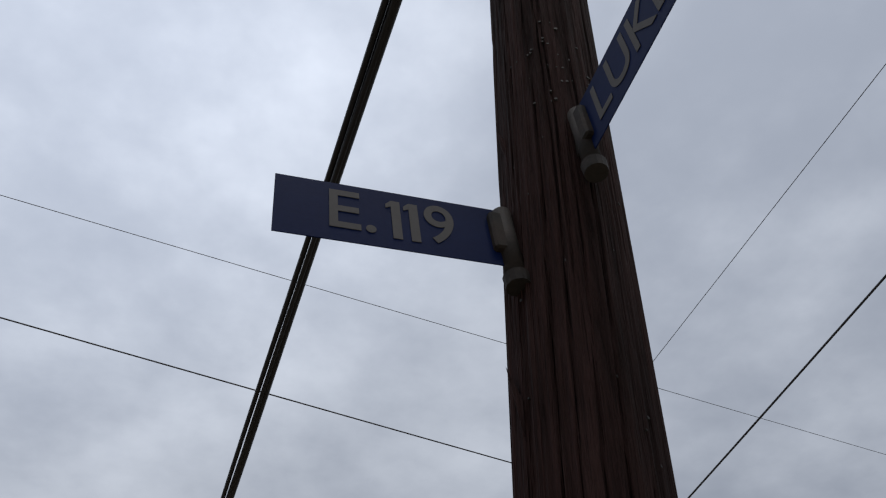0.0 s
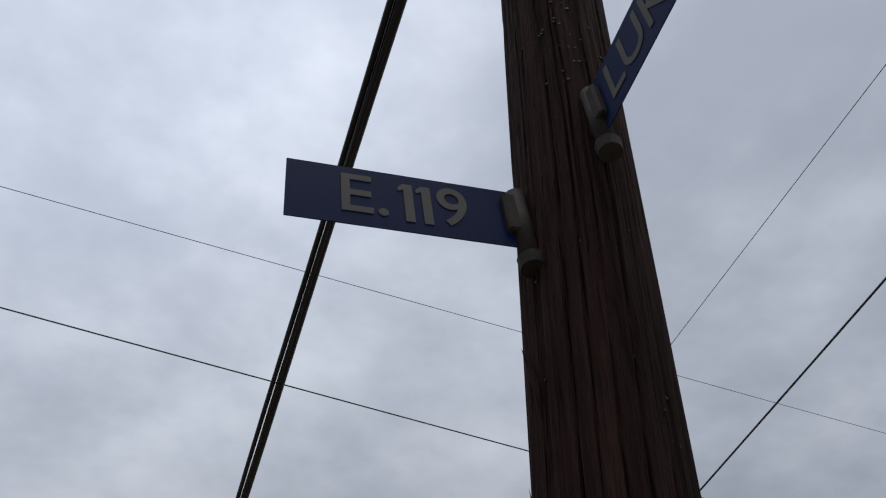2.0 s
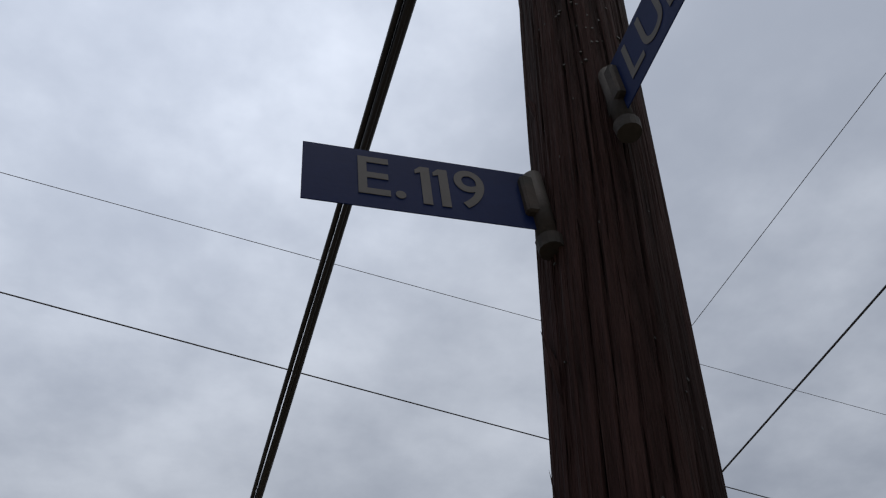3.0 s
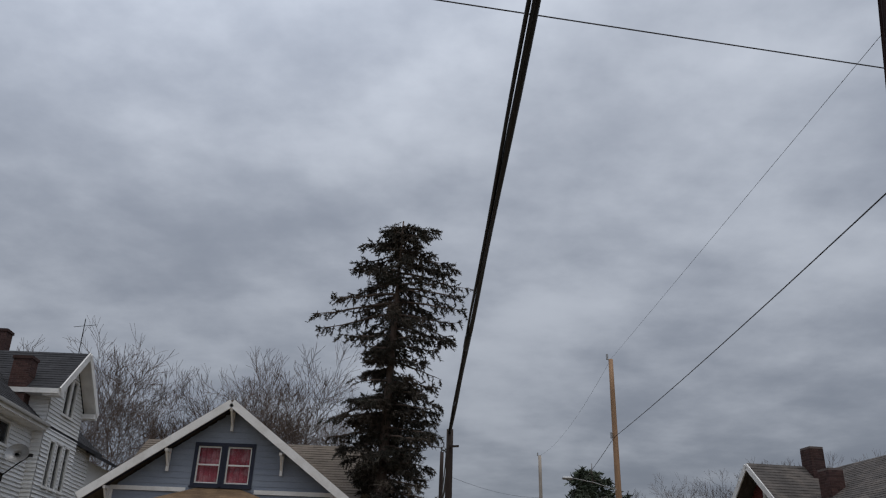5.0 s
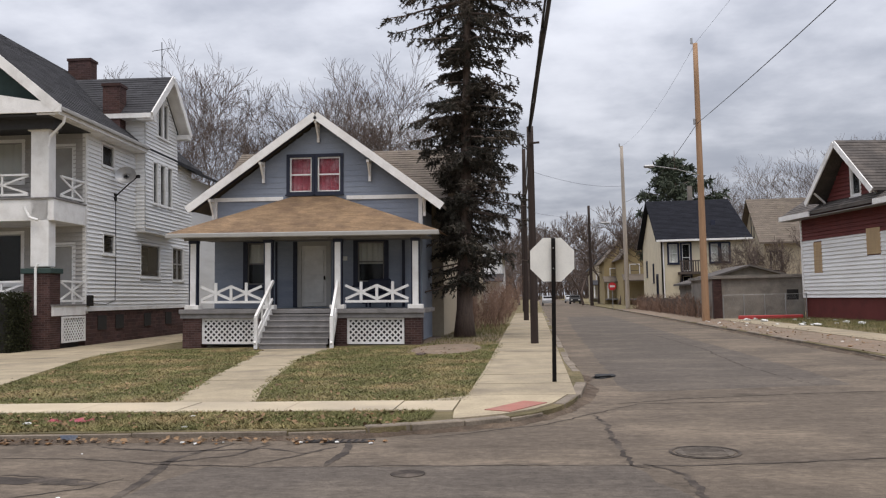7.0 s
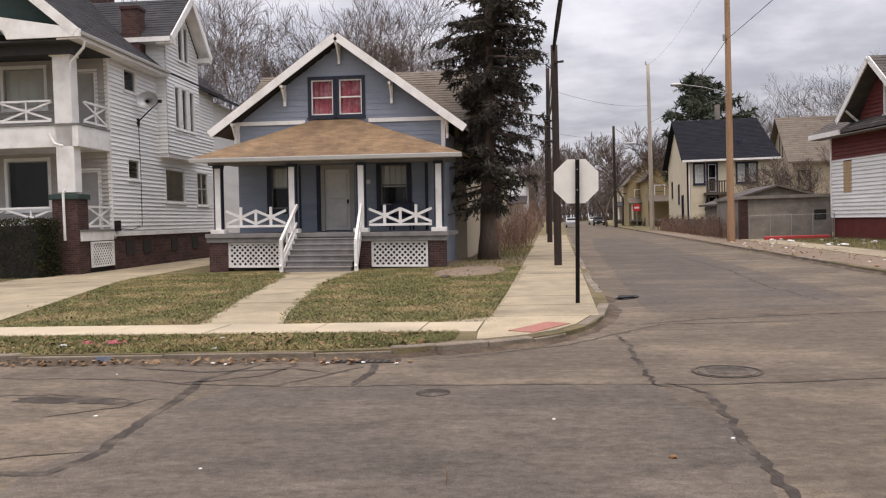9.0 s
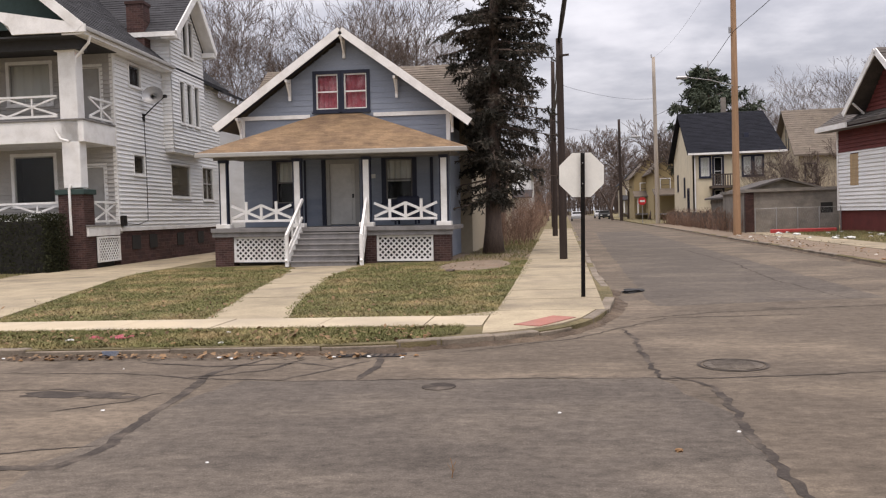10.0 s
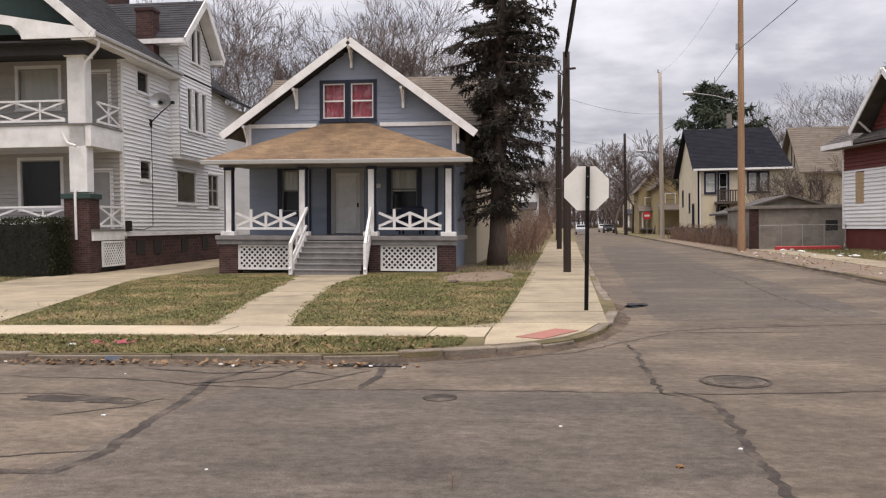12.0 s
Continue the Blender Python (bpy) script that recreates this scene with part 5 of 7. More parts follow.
def x_rail(parent, m, x0, x1, z0, panels):
    """A white porch railing of crossed braces between two rails."""
    h = 0.78
    rail = part("porch_railing", boxes((x0, x1, -0.04, 0.04, z0 + 0.08, z0 + 0.16), (x0, x1, -0.04, 0.04, z0 + h, z0 + h + 0.07), m=m), WHITE, parent)
    w = (x1 - x0) / panels
    for i in range(panels):
        a, b = x0 + i * w, x0 + (i + 1) * w
        lo, hi = z0 + 0.16, z0 + h
        for p, r, y in (((a, lo), (b, hi), 0.012), ((a, hi), (b, lo), -0.012)):
            part("brace", beam(bmesh.new(), m @ Vector((p[0], y, p[1])), m @ Vector((r[0], y, r[1])), 0.03, 0.07), WHITE, rail)
        part("picket", boxes(((a + b) / 2 - 0.03, (a + b) / 2 + 0.03, -0.02, 0.02, lo, hi), m=m), WHITE, rail)


SR = wall_frame(-0.06, 0, 0, 90)
for z in (5.25, 1.55):
    x_rail(white_house, wall_frame(0, 0.12, 0), -4.6, -0.95, z, 2)
    x_rail(white_house, wall_frame(0, 0.12, 0), -8.2, -4.6, z, 2)
    x_rail(white_house, SR, 0.65, 2.32, z, 1)
lattice(white_house, wall_frame(0.0, 0, 0, 90), 0.64, 2.36, 0.2, 1.12)
# near-black sheets paint the shade beneath the stacked porches
part("porch_base", boxes((-9, -0.1, 0.3, 0.4, -0.1, 1.15), (-0.2, -0.12, 0.4, 2.1, -0.1, 1.15)), DEEP_SHADE, white_house)
part("downspout", tube(bmesh.new(), [(0.55, -0.3, 8.0), (0.5, -0.3, 7.75), (-0.05, -0.14, 7.3), (-0.1, -0.14, 7.0)], 0.05, 8), WHITE, white_house, "white bent downspout")
part("downspout", tube(bmesh.new(), [(-0.95, -0.14, 4.9), (-0.75, -0.16, 4.55), (-0.45, -0.16, 4.45)], 0.05, 8), WHITE, white_house)
part("downspout", tube(bmesh.new(), [(-0.42, -0.2, 2.95), (-0.5, -0.2, 2.8), (-0.5, -0.2, 1.2)], 0.045, 8), WHITE, white_house)
mast = tube(bmesh.new(), [(0.45, 8.9, 11.7), (0.45, 8.9, 13.4)], 0.02, 6)
tube(mast, [(0.0, 8.9, 13.0), (0.95, 8.95, 13.15)], 0.012, 4)
part("aerial", mast, DARK_STEEL, white_house)
# satellite dish on a bent arm
dish = thing("satellite_dish", "grey satellite dish on a bracket with a hanging cable", "satellite dish", white_house.matrix_world @ pose(0.0, 4.9, 5.82, 0, 0, 0))
bm = bmesh.new()
rings = []
for i in range(5):
    r = 0.42 * i / 4
    rings.append([bm.verts.new((r * math.cos(a), 0.28 * (i / 4) ** 2 * -0.55, r * 0.9 * math.sin(a))) for a in (2 * math.pi * k / 18 for k in range(18))])
for a, b in zip(rings[1:], rings[2:]):
    for k in range(18):
        bm.faces.new((a[k], a[(k + 1) % 18], b[(k + 1) % 18], b[k]))
bm.faces.new(rings[1])
bmesh.ops.remove_doubles(bm, verts=bm.verts, dist=1e-5)
bmesh.ops.delete(bm, geom=[v for v in bm.verts if not v.link_faces], context="VERTS")
pl = part("reflector", bm, STEEL, dish, smooth=True)
pl.matrix_basis = pose(0.55, -0.15, 0.80, -18, 0, 8)
part("arm", tube(bmesh.new(), [(0.0, 0, 0), (0.5, 0, 0.45), (1.0, -0.12, 0.80)], 0.028, 6), DARK_STEEL, dish)
part("receiver", boxes((0.95, 1.08, -0.2, -0.06, 0.74, 0.86)), DARK_STEEL, dish)
part("mount", boxes((-0.02, 0.06, -0.1, 0.1, -0.15, 0.15)), DARK_STEEL, dish)
part("cable", tube(bmesh.new(), [(0.05, 0, 0.0), (0.05, 0.02, -2.4), (0.05, -0.05, -4.15), (0.05, -0.9, -4.3), (0.05, -2.2, -4.25)], 0.014, 5), CABLE, dish)
part("meter_box", boxes((0.03, 0.18, -2.5, -2.2, -4.35, -3.95), bevel=0.02), DARK_STEEL, dish)


def leafy_box(name, x0, x1, y0, y1, z1, count, material, label, category, seed=1, size=0.07):
    """A clipped hedge: a dense skin of small leaves over a box coloured as inner shade."""
    r = np.random.default_rng(seed)
    u = r.random((count, 3))
    face = r.integers(0, 5, count)
    p = np.stack([x0 + u[:, 0] * (x1 - x0), y0 + u[:, 1] * (y1 - y0), u[:, 2] * z1], 1)
    inset = r.random(count) ** 2 * 0.22
    p[face < 2, 1] = y0 + inset[face < 2]
    p[face == 2, 2] = z1 - inset[face == 2] + r.normal(0, 0.03, (face == 2).sum())
    p[face == 3, 0] = x1 - inset[face == 3]
    p[face == 4, 0] = x0 + inset[face == 4]
    p += r.normal(0, 0.02, p.shape)
    a, b = r.normal(0, 1, (count, 3)), r.normal(0, 1, (count, 3))
    a /= np.linalg.norm(a, axis=1)[:, None]
    b /= np.linalg.norm(b, axis=1)[:, None]
    verts = np.stack([p - a * size * 0.6, p + b * size * 0.35, p + a * size * 0.6, p - b * size * 0.35], 1).reshape(-1, 3)
    faces = [(4 * i, 4 * i + 1, 4 * i + 2, 4 * i + 3) for i in range(count)]
    hold = thing(name, label, category, pose(0, 0, LOT))
    mesh_part("leaves", verts, faces, material, hold)
    # dark box added for the shade between the leaves
    part("inner_growth", boxes((x0 + 0.2, x1 - 0.2, y0 + 0.2, y1 - 0.2, 0, z1 - 0.2)), DEEP_SHADE, hold)
    return hold


leafy_box("hedge", -24.5, -16.85, 25.2, 26.45, 1.95, 16000, HEDGE, "clipped dark evergreen hedge before the white house", "hedge", 3)


# ---- trees ----
def tubes_mesh(segs, sides=3):
    """Vertices and faces of many short tapered tubes (p, q, r0, r1)."""
    P = np.array([s[0] for s in segs])
    Q = np.array([s[1] for s in segs])
    r0 = np.array([s[2] for s in segs])
    r1 = np.array([s[3] for s in segs])
    d = Q - P
    d /= np.linalg.norm(d, axis=1)[:, None] + 1e-9
    s = np.cross(d, np.array([0.31, 0.87, 0.38]))
    s /= np.linalg.norm(s, axis=1)[:, None] + 1e-9
    u = np.cross(s, d)
    rows = []
    for base, rad in ((P, r0), (Q, r1)):
        for k in range(sides):
            a = 2 * math.pi * k / sides
            rows.append(base + (s * math.cos(a) + u * math.sin(a)) * rad[:, None])
    verts = np.stack(rows, 1).reshape(-1, 3)
    faces = []
    for i in range(len(segs)):
        o = i * 2 * sides
        for k in range(sides):
            faces.append((o + k, o + (k + 1) % sides, o + sides + (k + 1) % sides, o + sides + k))
    return verts, faces


def bare_tree_segments(seed, height, spread=0.55, levels=6, trunk=0.28, fork=0.22):
    r = random.Random(seed)
    segs = []

    def grow(p, d, length, rad, level):
        n = 3 if level < 3 else 2
        for i in range(n):
            j = Vector((r.gauss(0, 1), r.gauss(0, 1), r.gauss(0, 1))) * 0.17
            d = (d + j + Vector((0, 0, 0.05))).normalized()
            q = p + d * (length / n)
            r1 = rad * (0.86 if level < 3 else 0.75)
            segs.append((tuple(p), tuple(q), rad, r1))
            p, rad = q, r1
            if level and level < levels and i < n - 1 and r.random() < 0.75:
                side = Vector((r.gauss(0, 1), r.gauss(0, 1), r.gauss(0.2, 0.6))).normalized()
                grow(p, (d * 0.6 + side * spread).normalized(), length * r.uniform(0.55, 0.8), rad * 0.6, level + 1)
        if level < levels:
            for _ in range(r.choice((2, 2, 3))):
                side = Vector((r.gauss(0, 1), r.gauss(0, 1), r.gauss(0.15, 0.5))).normalized()
                grow(p, (d + side * spread).normalized(), length * r.uniform(0.62, 0.85), rad * 0.72, level + 1)

    grow(Vector((0, 0, 0)), Vector((r.gauss(0, 0.05), r.gauss(0, 0.05), 1)).normalized(), height * fork, trunk, 0)
    top = max(s[1][2] for s in segs)
    k = height / top
    return [(tuple(c * k for c in a), tuple(c * k for c in b), r0, r1) for a, b, r0, r1 in segs]


def bare_tree(seed, height, label, twig=0.011, **kw):
    hold = thing("bare_tree", label, "tree", I4, "bare trees")
    segs = bare_tree_segments(seed, height, **kw)
    segs = [(a, b, max(r0 * 0.8, twig), max(r1 * 0.8, twig)) for a, b, r0, r1 in segs]
    big = [s for s in segs if s[2] > 0.09]
    small = [s for s in segs if s[2] <= 0.09]
    mesh_part("trunk", *tubes_mesh(big, 7), TWIG, hold, smooth=True)
    mesh_part("crown", *tubes_mesh(small, 3), TWIG, hold)
    return hold


tree_a = bare_tree(11, 17.0, "tall leafless tree with a dense twiggy crown", twig=0.009, levels=7)
tree_a.matrix_world = pose(-21.5, 50, LOT)
tree_b = bare_tree(23, 16.5, "leafless tree with upright spreading limbs", spread=0.5, twig=0.009, levels=7)
tree_b.matrix_world = pose(-15.5, 49, LOT, 0, 0, 40)
for src, x, y, turn, s in ((tree_a, -10.5, 51, 140, 0.95), (tree_b, -7.0, 50, 220, 0.96), (tree_a, -26, 56, 60, 1.05), (tree_b, -19.5, 60, 300, 1.05), (tree_b, -4.5, 60, 100, 0.9),
                           (tree_b, 28.5, 92, 15, 0.95), (tree_a, 24, 98, 200, 0.9), (tree_b, 33, 88, 120, 1.0), (tree_a, 38, 84, 30, 1.0), (tree_a, 30, 90, 77, 1.0), (tree_b, 36, 96, 250, 1.1), (tree_a, 26.5, 101, 310, 1.0), (tree_b, 41, 92, 190, 1.1)):
    copy_thing(src, pose(x, y, LOT, 0, 0, turn) @ Matrix.Scale(s, 4))
tree_c = bare_tree(37, 13.5, "bare street tree far down the road", twig=0.024, trunk=0.24)
tree_c.matrix_world = pose(6.6, 118, LOT)
for x, y, turn, s in ((9.5, 128, 50, 1.05), (11.0, 112, 120, 1.0), (3.5, 165, 90, 1.15), (8.0, 150, 200, 1.1), (-2.5, 130, 240, 0.95), (-3.2, 105, 280, 0.85), (0.5, 210, 10, 1.2), (5.0, 230, 80, 1.3), (-3.5, 170, 33, 1.1), (12.5, 98, 77, 0.8), (19.5, 66, 33, 0.42), (21.5, 70, 133, 0.5), (23.5, 66, 233, 0.45), (18.3, 70, 10, 0.45)):
    copy_thing(tree_c, pose(x, y, LOT, 0, 0, turn) @ Matrix.Scale(s, 4))


def needle_tree(name, label, base, height, lean, limbs, material, seed, twigs=15, needles=20, droop=0.35, trunk_r=0.30, needle=0.13, twig_len=0.55):
    """A conifer: tapered trunk, limbs that sag and lift at the tip, hanging twigs set with needles."""
    r = random.Random(seed)
    g = np.random.default_rng(seed)
    hold = thing(name, label, "tree", pose(*base))
    axis = [Vector((lean[0] * (t ** 1.2), lean[1] * t, height * t)) for t in (i / 16 for i in range(17))]
    bm = tube(bmesh.new(), axis, [trunk_r * (1 - i / 16.6) * (1.35 if i == 0 else 1) + 0.02 for i in range(17)], 12)
    part("trunk", bm, BARK, hold, "dark rough bark trunk", smooth=True)
    segs, cent, dirs = [], [], []

    def on_axis(z):
        t = max(0, min(1, z / height))
        return Vector((lean[0] * (t ** 1.2), lean[1] * t, z))

    for z, length, ang, dense in limbs:
        p = on_axis(z)
        out = Vector((math.cos(ang), math.sin(ang), 0))
        n = 7
        rad = 0.018 + 0.014 * length
        prev = p
        for i in range(1, n + 1):
            t = i / n
            q = p + out * (length * t) + Vector((r.gauss(0, 0.05), r.gauss(0, 0.05), 0.12 * length * t - droop * length * (t ** 1.5) * (1.25 - 0.55 * t)))
            segs.append((tuple(prev), tuple(q), rad * (1 - 0.85 * (i - 1) / n), rad * (1 - 0.85 * t)))
            if dense > 0:
                for _ in range(max(1, int(twigs * dense / n * (0.5 + 0.8 * t)))):
                    a = prev.lerp(q, r.random())
                    side = Vector((-out.y, out.x, 0)) * r.choice((-1, 1))
                    d = (out * r.uniform(0.1, 0.7) + side * r.uniform(0.2, 0.9) + Vector((0, 0, r.uniform(-1.1, 0.05)))).normalized()
                    ln = twig_len * r.uniform(0.5, 1.25) * (1.15 - 0.35 * t)
                    b = a + d * ln
                    segs.append((tuple(a), tuple(b), 0.009, 0.004))
                    cent.append((tuple(a), tuple(b)))
            prev = q
    A = np.array([c[0] for c in cent])
    Bq = np.array([c[1] for c in cent])
    k = needles
    t = g.random((len(A), k))
    pos = (A[:, None] + (Bq - A)[:, None] * t[..., None]).reshape(-1, 3)
    ax = np.repeat((Bq - A) / (np.linalg.norm(Bq - A, axis=1)[:, None] + 1e-9), k, 0)
    d = ax * 0.8 + g.normal(0, 0.55, ax.shape)
    d /= np.linalg.norm(d, axis=1)[:, None]
    w = np.cross(d, g.normal(0, 1, d.shape))
    w /= np.linalg.norm(w, axis=1)[:, None] + 1e-9
    ln = needle * (0.6 + 0.8 * g.random(len(pos)))[:, None]
    wd = needle * 0.19
    verts = np.stack([pos - w * wd, pos + w * wd, pos + d * ln + w * wd * 0.3, pos + d * ln - w * wd * 0.3], 1).reshape(-1, 3)
    mesh_part("needles", verts, [(4 * i, 4 * i + 1, 4 * i + 2, 4 * i + 3) for i in range(len(pos))], material, hold, "dark drooping needles")
    mesh_part("branchwork", *tubes_mesh(segs, 4), BARK, hold)
    return hold


def reach(z, side):
    """Half-width of the ragged spruce crown at a height, towards -x or +x."""
    left = [(2.2, 1.7), (3.3, 1.3), (4.5, 0.9), (5.7, 0.8), (6.6, 1.5), (7.5, 1.4), (8.1, 2.1), (8.6, 1.6), (9.2, 1.1), (10.1, 0.9), (10.8, 1.2), (11.2, 2.4), (11.8, 2.8), (12.5, 2.5), (13.2, 2.3), (13.7, 1.6), (14.4, 1.4), (15.3, 1.2), (16.0, 0.3)]
    right = [(2.2, 1.3), (3.3, 1.6), (4.3, 1.9), (5.35, 2.0), (6.4, 1.7), (7.3, 2.4), (8.0, 2.2), (8.8, 1.7), (9.7, 1.5), (10.3, 1.6), (11.0, 1.9), (12.0, 2.5), (13.0, 2.0), (13.4, 2.5), (14.4, 2.2), (15.3, 1.5), (16.0, 0.7)]
    prof = left if side < 0 else right
    for (a, va), (b, vb) in zip(prof, prof[1:]):
        if a <= z <= b:
            return va + (vb - va) * (z - a) / (b - a)
    return prof[-1][1] if z > 16 else prof[0][1]


r = random.Random(9)
limbs = []
z = 2.0
while z < 16.0:
    for k in range(6 if z < 9.5 else 4):
        ang = r.uniform(0, 2 * math.pi)
        c = math.cos(ang)
        f = 0.5 + 0.5 * c
        ln = (reach(z, -1) * (1 - f) + reach(z, 1) * f) * r.uniform(0.5, 1.22)
        limbs.append((z + r.uniform(-0.1, 0.1) + 0.1 * ln, ln, ang, 1.0))
    if r.random() < 0.55:
        limbs.append((z, r.uniform(1.6, 2.6), r.uniform(0, 6.28), 0.12))
    z += 0.30 if z < 9.5 else 0.40
limbs = [(z, ln, a, dn * (0.45 if z < 3.2 else 0.75 if z < 6 else 1.0)) for z, ln, a, dn in limbs]
limbs += [(12.6, 3.2, math.pi * 1.02, 0.9), (12.2, 3.0, math.pi * 0.95, 0.9), (13.9, 2.8, 0.1, 0.8), (12.7, 2.8, -0.2, 0.8), (15.9, 1.6, -0.3, 1.0), (13.0, 2.7, math.pi * 1.1, 1.0), (13.5, 2.3, math.pi * 0.9, 1.0), (14.6, 1.8, math.pi, 1.0), (15.2, 1.5, math.pi * 1.1, 1.0), (14.7, 2.4, 0.2, 1.0), (13.3, 2.7, -0.1, 1.0), (11.6, 2.2, 0.1, 1.0)]
needle_tree("spruce_tree", "tall ragged old spruce leaning over the pavement", (-2.63, 30.8, LOT), 16.2, (0.55, 0.0), limbs, NEEDLE, 5, twigs=30, needles=24, needle=0.11, twig_len=0.48, droop=0.42)

r = random.Random(19)
limbs = []
z = 4.0
while z < 13.2:
    for k in range(5):
        limbs.append((z + r.uniform(-0.2, 0.2), (5.7 - 0.36 * abs(z - 8)) * r.uniform(0.6, 1.05) * (1 if z < 10.5 else 0.55), r.uniform(0, 6.28), 1.0))
    z += 0.8
needle_tree("pine_tree", "broad green pine rising behind the cream house", (15.9, 96, LOT), 17.5, (0.2, 0), [(z * 1.28, l, a, dn) for z, l, a, dn in limbs], PINE, 8, twigs=26, needles=12, droop=-0.12, trunk_r=0.3, needle=0.5, twig_len=1.1)


def brush(name, x0, x1, y0, y1, height, count, label, seed, parent_kind="stuff", material=SHRUB):
    g = random.Random(seed)
    segs = []
    for _ in range(count):
        x, y = g.uniform(x0, x1), g.uniform(y0, y1)
        p = Vector((x, y, LOT))
        d = Vector((g.gauss(0, 0.3), g.gauss(0, 0.3), 1)).normalized()
        h = height * g.uniform(0.4, 1.0)
        for i in range(4):
            q = p + d * h / 4
            segs.append((tuple(p), tuple(q), 0.014 * (1 - i * 0.2), 0.014 * (0.8 - i * 0.2) + 0.002))
            for _k in range(2):
                s = (d + Vector((g.gauss(0, 0.6), g.gauss(0, 0.6), g.gauss(0, 0.3)))).normalized()
                segs.append((tuple(q), tuple(q + s * h * 0.2), 0.007, 0.004))
            p = q
            d = (d + Vector((g.gauss(0, 0.15), g.gauss(0, 0.15), 0))).normalized()
    ob = mesh_part(name, *tubes_mesh(segs, 3), material)
    return tagged(ob, label, "bushes", kind=parent_kind)


brush("brush", -3.8, -1.6, 37, 52, 1.9, 230, "leafless reddish-brown bushes beside the pavement", 1)
brush("brush", -3.6, -1.8, 52, 90, 3.2, 260, "leafless reddish-brown bushes beside the pavement", 2)
brush("brush", 8.95, 10.6, 47, 80, 1.35, 900, "tangled dry brush along the fence", 3)
brush("brush", 13.5, 21, 62, 76, 5.0, 420, "tangled leafless bushes behind the garage", 4, material=TWIG)
def far_woods(seed):
    g = random.Random(seed)
    segs = []
    for _ in range(900):
        p = Vector((g.uniform(-70, 90), g.uniform(270, 320), 0))
        d = Vector((g.gauss(0, 0.12), 0, 1)).normalized()
        h = g.uniform(9, 17)
        for i in range(5):
            q = p + d * h / 5
            segs.append((tuple(p), tuple(q), 0.2 * (1 - i * 0.18), 0.2 * (0.82 - i * 0.18) + 0.02))
            for _k in range(4):
                s = (d + Vector((g.gauss(0, 0.8), g.gauss(0, 0.5), g.gauss(0.1, 0.4)))).normalized()
                segs.append((tuple(q), tuple(q + s * h * 0.22), 0.09, 0.04))
            p = q
            d = (d + Vector((g.gauss(0, 0.15), 0, 0))).normalized()
    return tagged(mesh_part("far_woods", *tubes_mesh(segs, 3), TWIG), "leafless woods closing the end of the street", "woods", kind="stuff")


far_woods(6)
brush("brush", -9, -4, 44, 47, 2.6, 160, "leafless bushes in the back yard", 5)

# ---- red and white boarded-up house ----
red_house = thing("boarded_house", "maroon and white boarded-up house with brick foundation", "house", pose(14.0, 45.5, LOT, 0, 0, -79))
RB = [(1.2, 1.95, 2.3, 3.85), (5.8, 6.85, 3.0, 4.2), (7.4, 8.15, 2.3, 3.85), (10.2, 11.0, 2.3, 3.85)]
part("side_wall", wall_with_holes(bmesh.new(), I4, 0, 16, 1.05, 5.5, RB, 0.2, 0.03), MAROON, red_house)
part("white_clapboard", siding(bmesh.new(), I4, lambda z: (0, 16), 1.05, 4.0, 0.19, RB), SIDING, red_house, "white lapped clapboards")
part("red_clapboard", siding(bmesh.new(), I4, lambda z: (0, 16), 4.0, 5.5, 0.19, RB), MAROON, red_house, "maroon shingled upper wall")
found = part("foundation", boxes((0, 16, 0.05, 0.3, -0.1, 1.05)), MAROON, red_house, "red painted brick foundation")
part("end_wall", boxes((0, 0.2, 0.25, 9, -0.1, 5.5), (15.8, 16, 0.25, 9, -0.1, 5.5)), SIDING, red_house)
for a, b, c, d in RB:
    part("plywood_board", boxes((a, b, -0.04, 0.0, c, d)), PLYWOOD, red_house, "bare plywood board over a window")
part("corner_board", boxes((-0.06, 0.08, -0.05, 0.02, 1.05, 5.5)), WHITE, red_house)
for y0, y1, z0, z1 in ((-0.65, 4.4, 5.35, 8.6), (9.6, 4.4, 5.35, 8.6)):
    a, b, c, d = (-0.9, y0, z0), (17, y0, z0), (17, y1, z1), (-0.9, y1, z1)
    roof = part("roof", slab(bmesh.new(), a, b, c, d, 0.14), ROOF_DARK, red_house)
    part("shingles", shingles(bmesh.new(), a, b, c, d, 0.22, 0.5), ROOF_DARK, roof)
part("eave_fascia", boxes((-0.95, 2.1, -0.74, -0.66, 5.12, 5.36)), WHITE, red_house)
part("eave_fascia", boxes((7.5, 17, -0.74, -0.66, 5.12, 5.36)), WHITE, red_house)
part("soffit", boxes((-0.9, 17, -0.66, 0.0, 5.1, 5.14)), GREY_DECK, red_house)
GX, GZ0, GZ1 = 4.8, 5.6, 8.35
bm = bmesh.new()
siding(bm, wall_frame(0, -0.02, 0), lambda z: (GX - (8.2 - z) * 0.88, GX + (8.2 - z) * 0.88), 5.4, 8.1, 0.19, [(4.75, 5.6, 5.75, 7.25)])
part("gable_shingles", bm, MAROON, red_house, "maroon gable wall")
window(red_house, wall_frame(0, 0.0, 0), 4.85, 5.5, 5.85, 7.15, WHITE, WHITE, 0.12, rail=False)
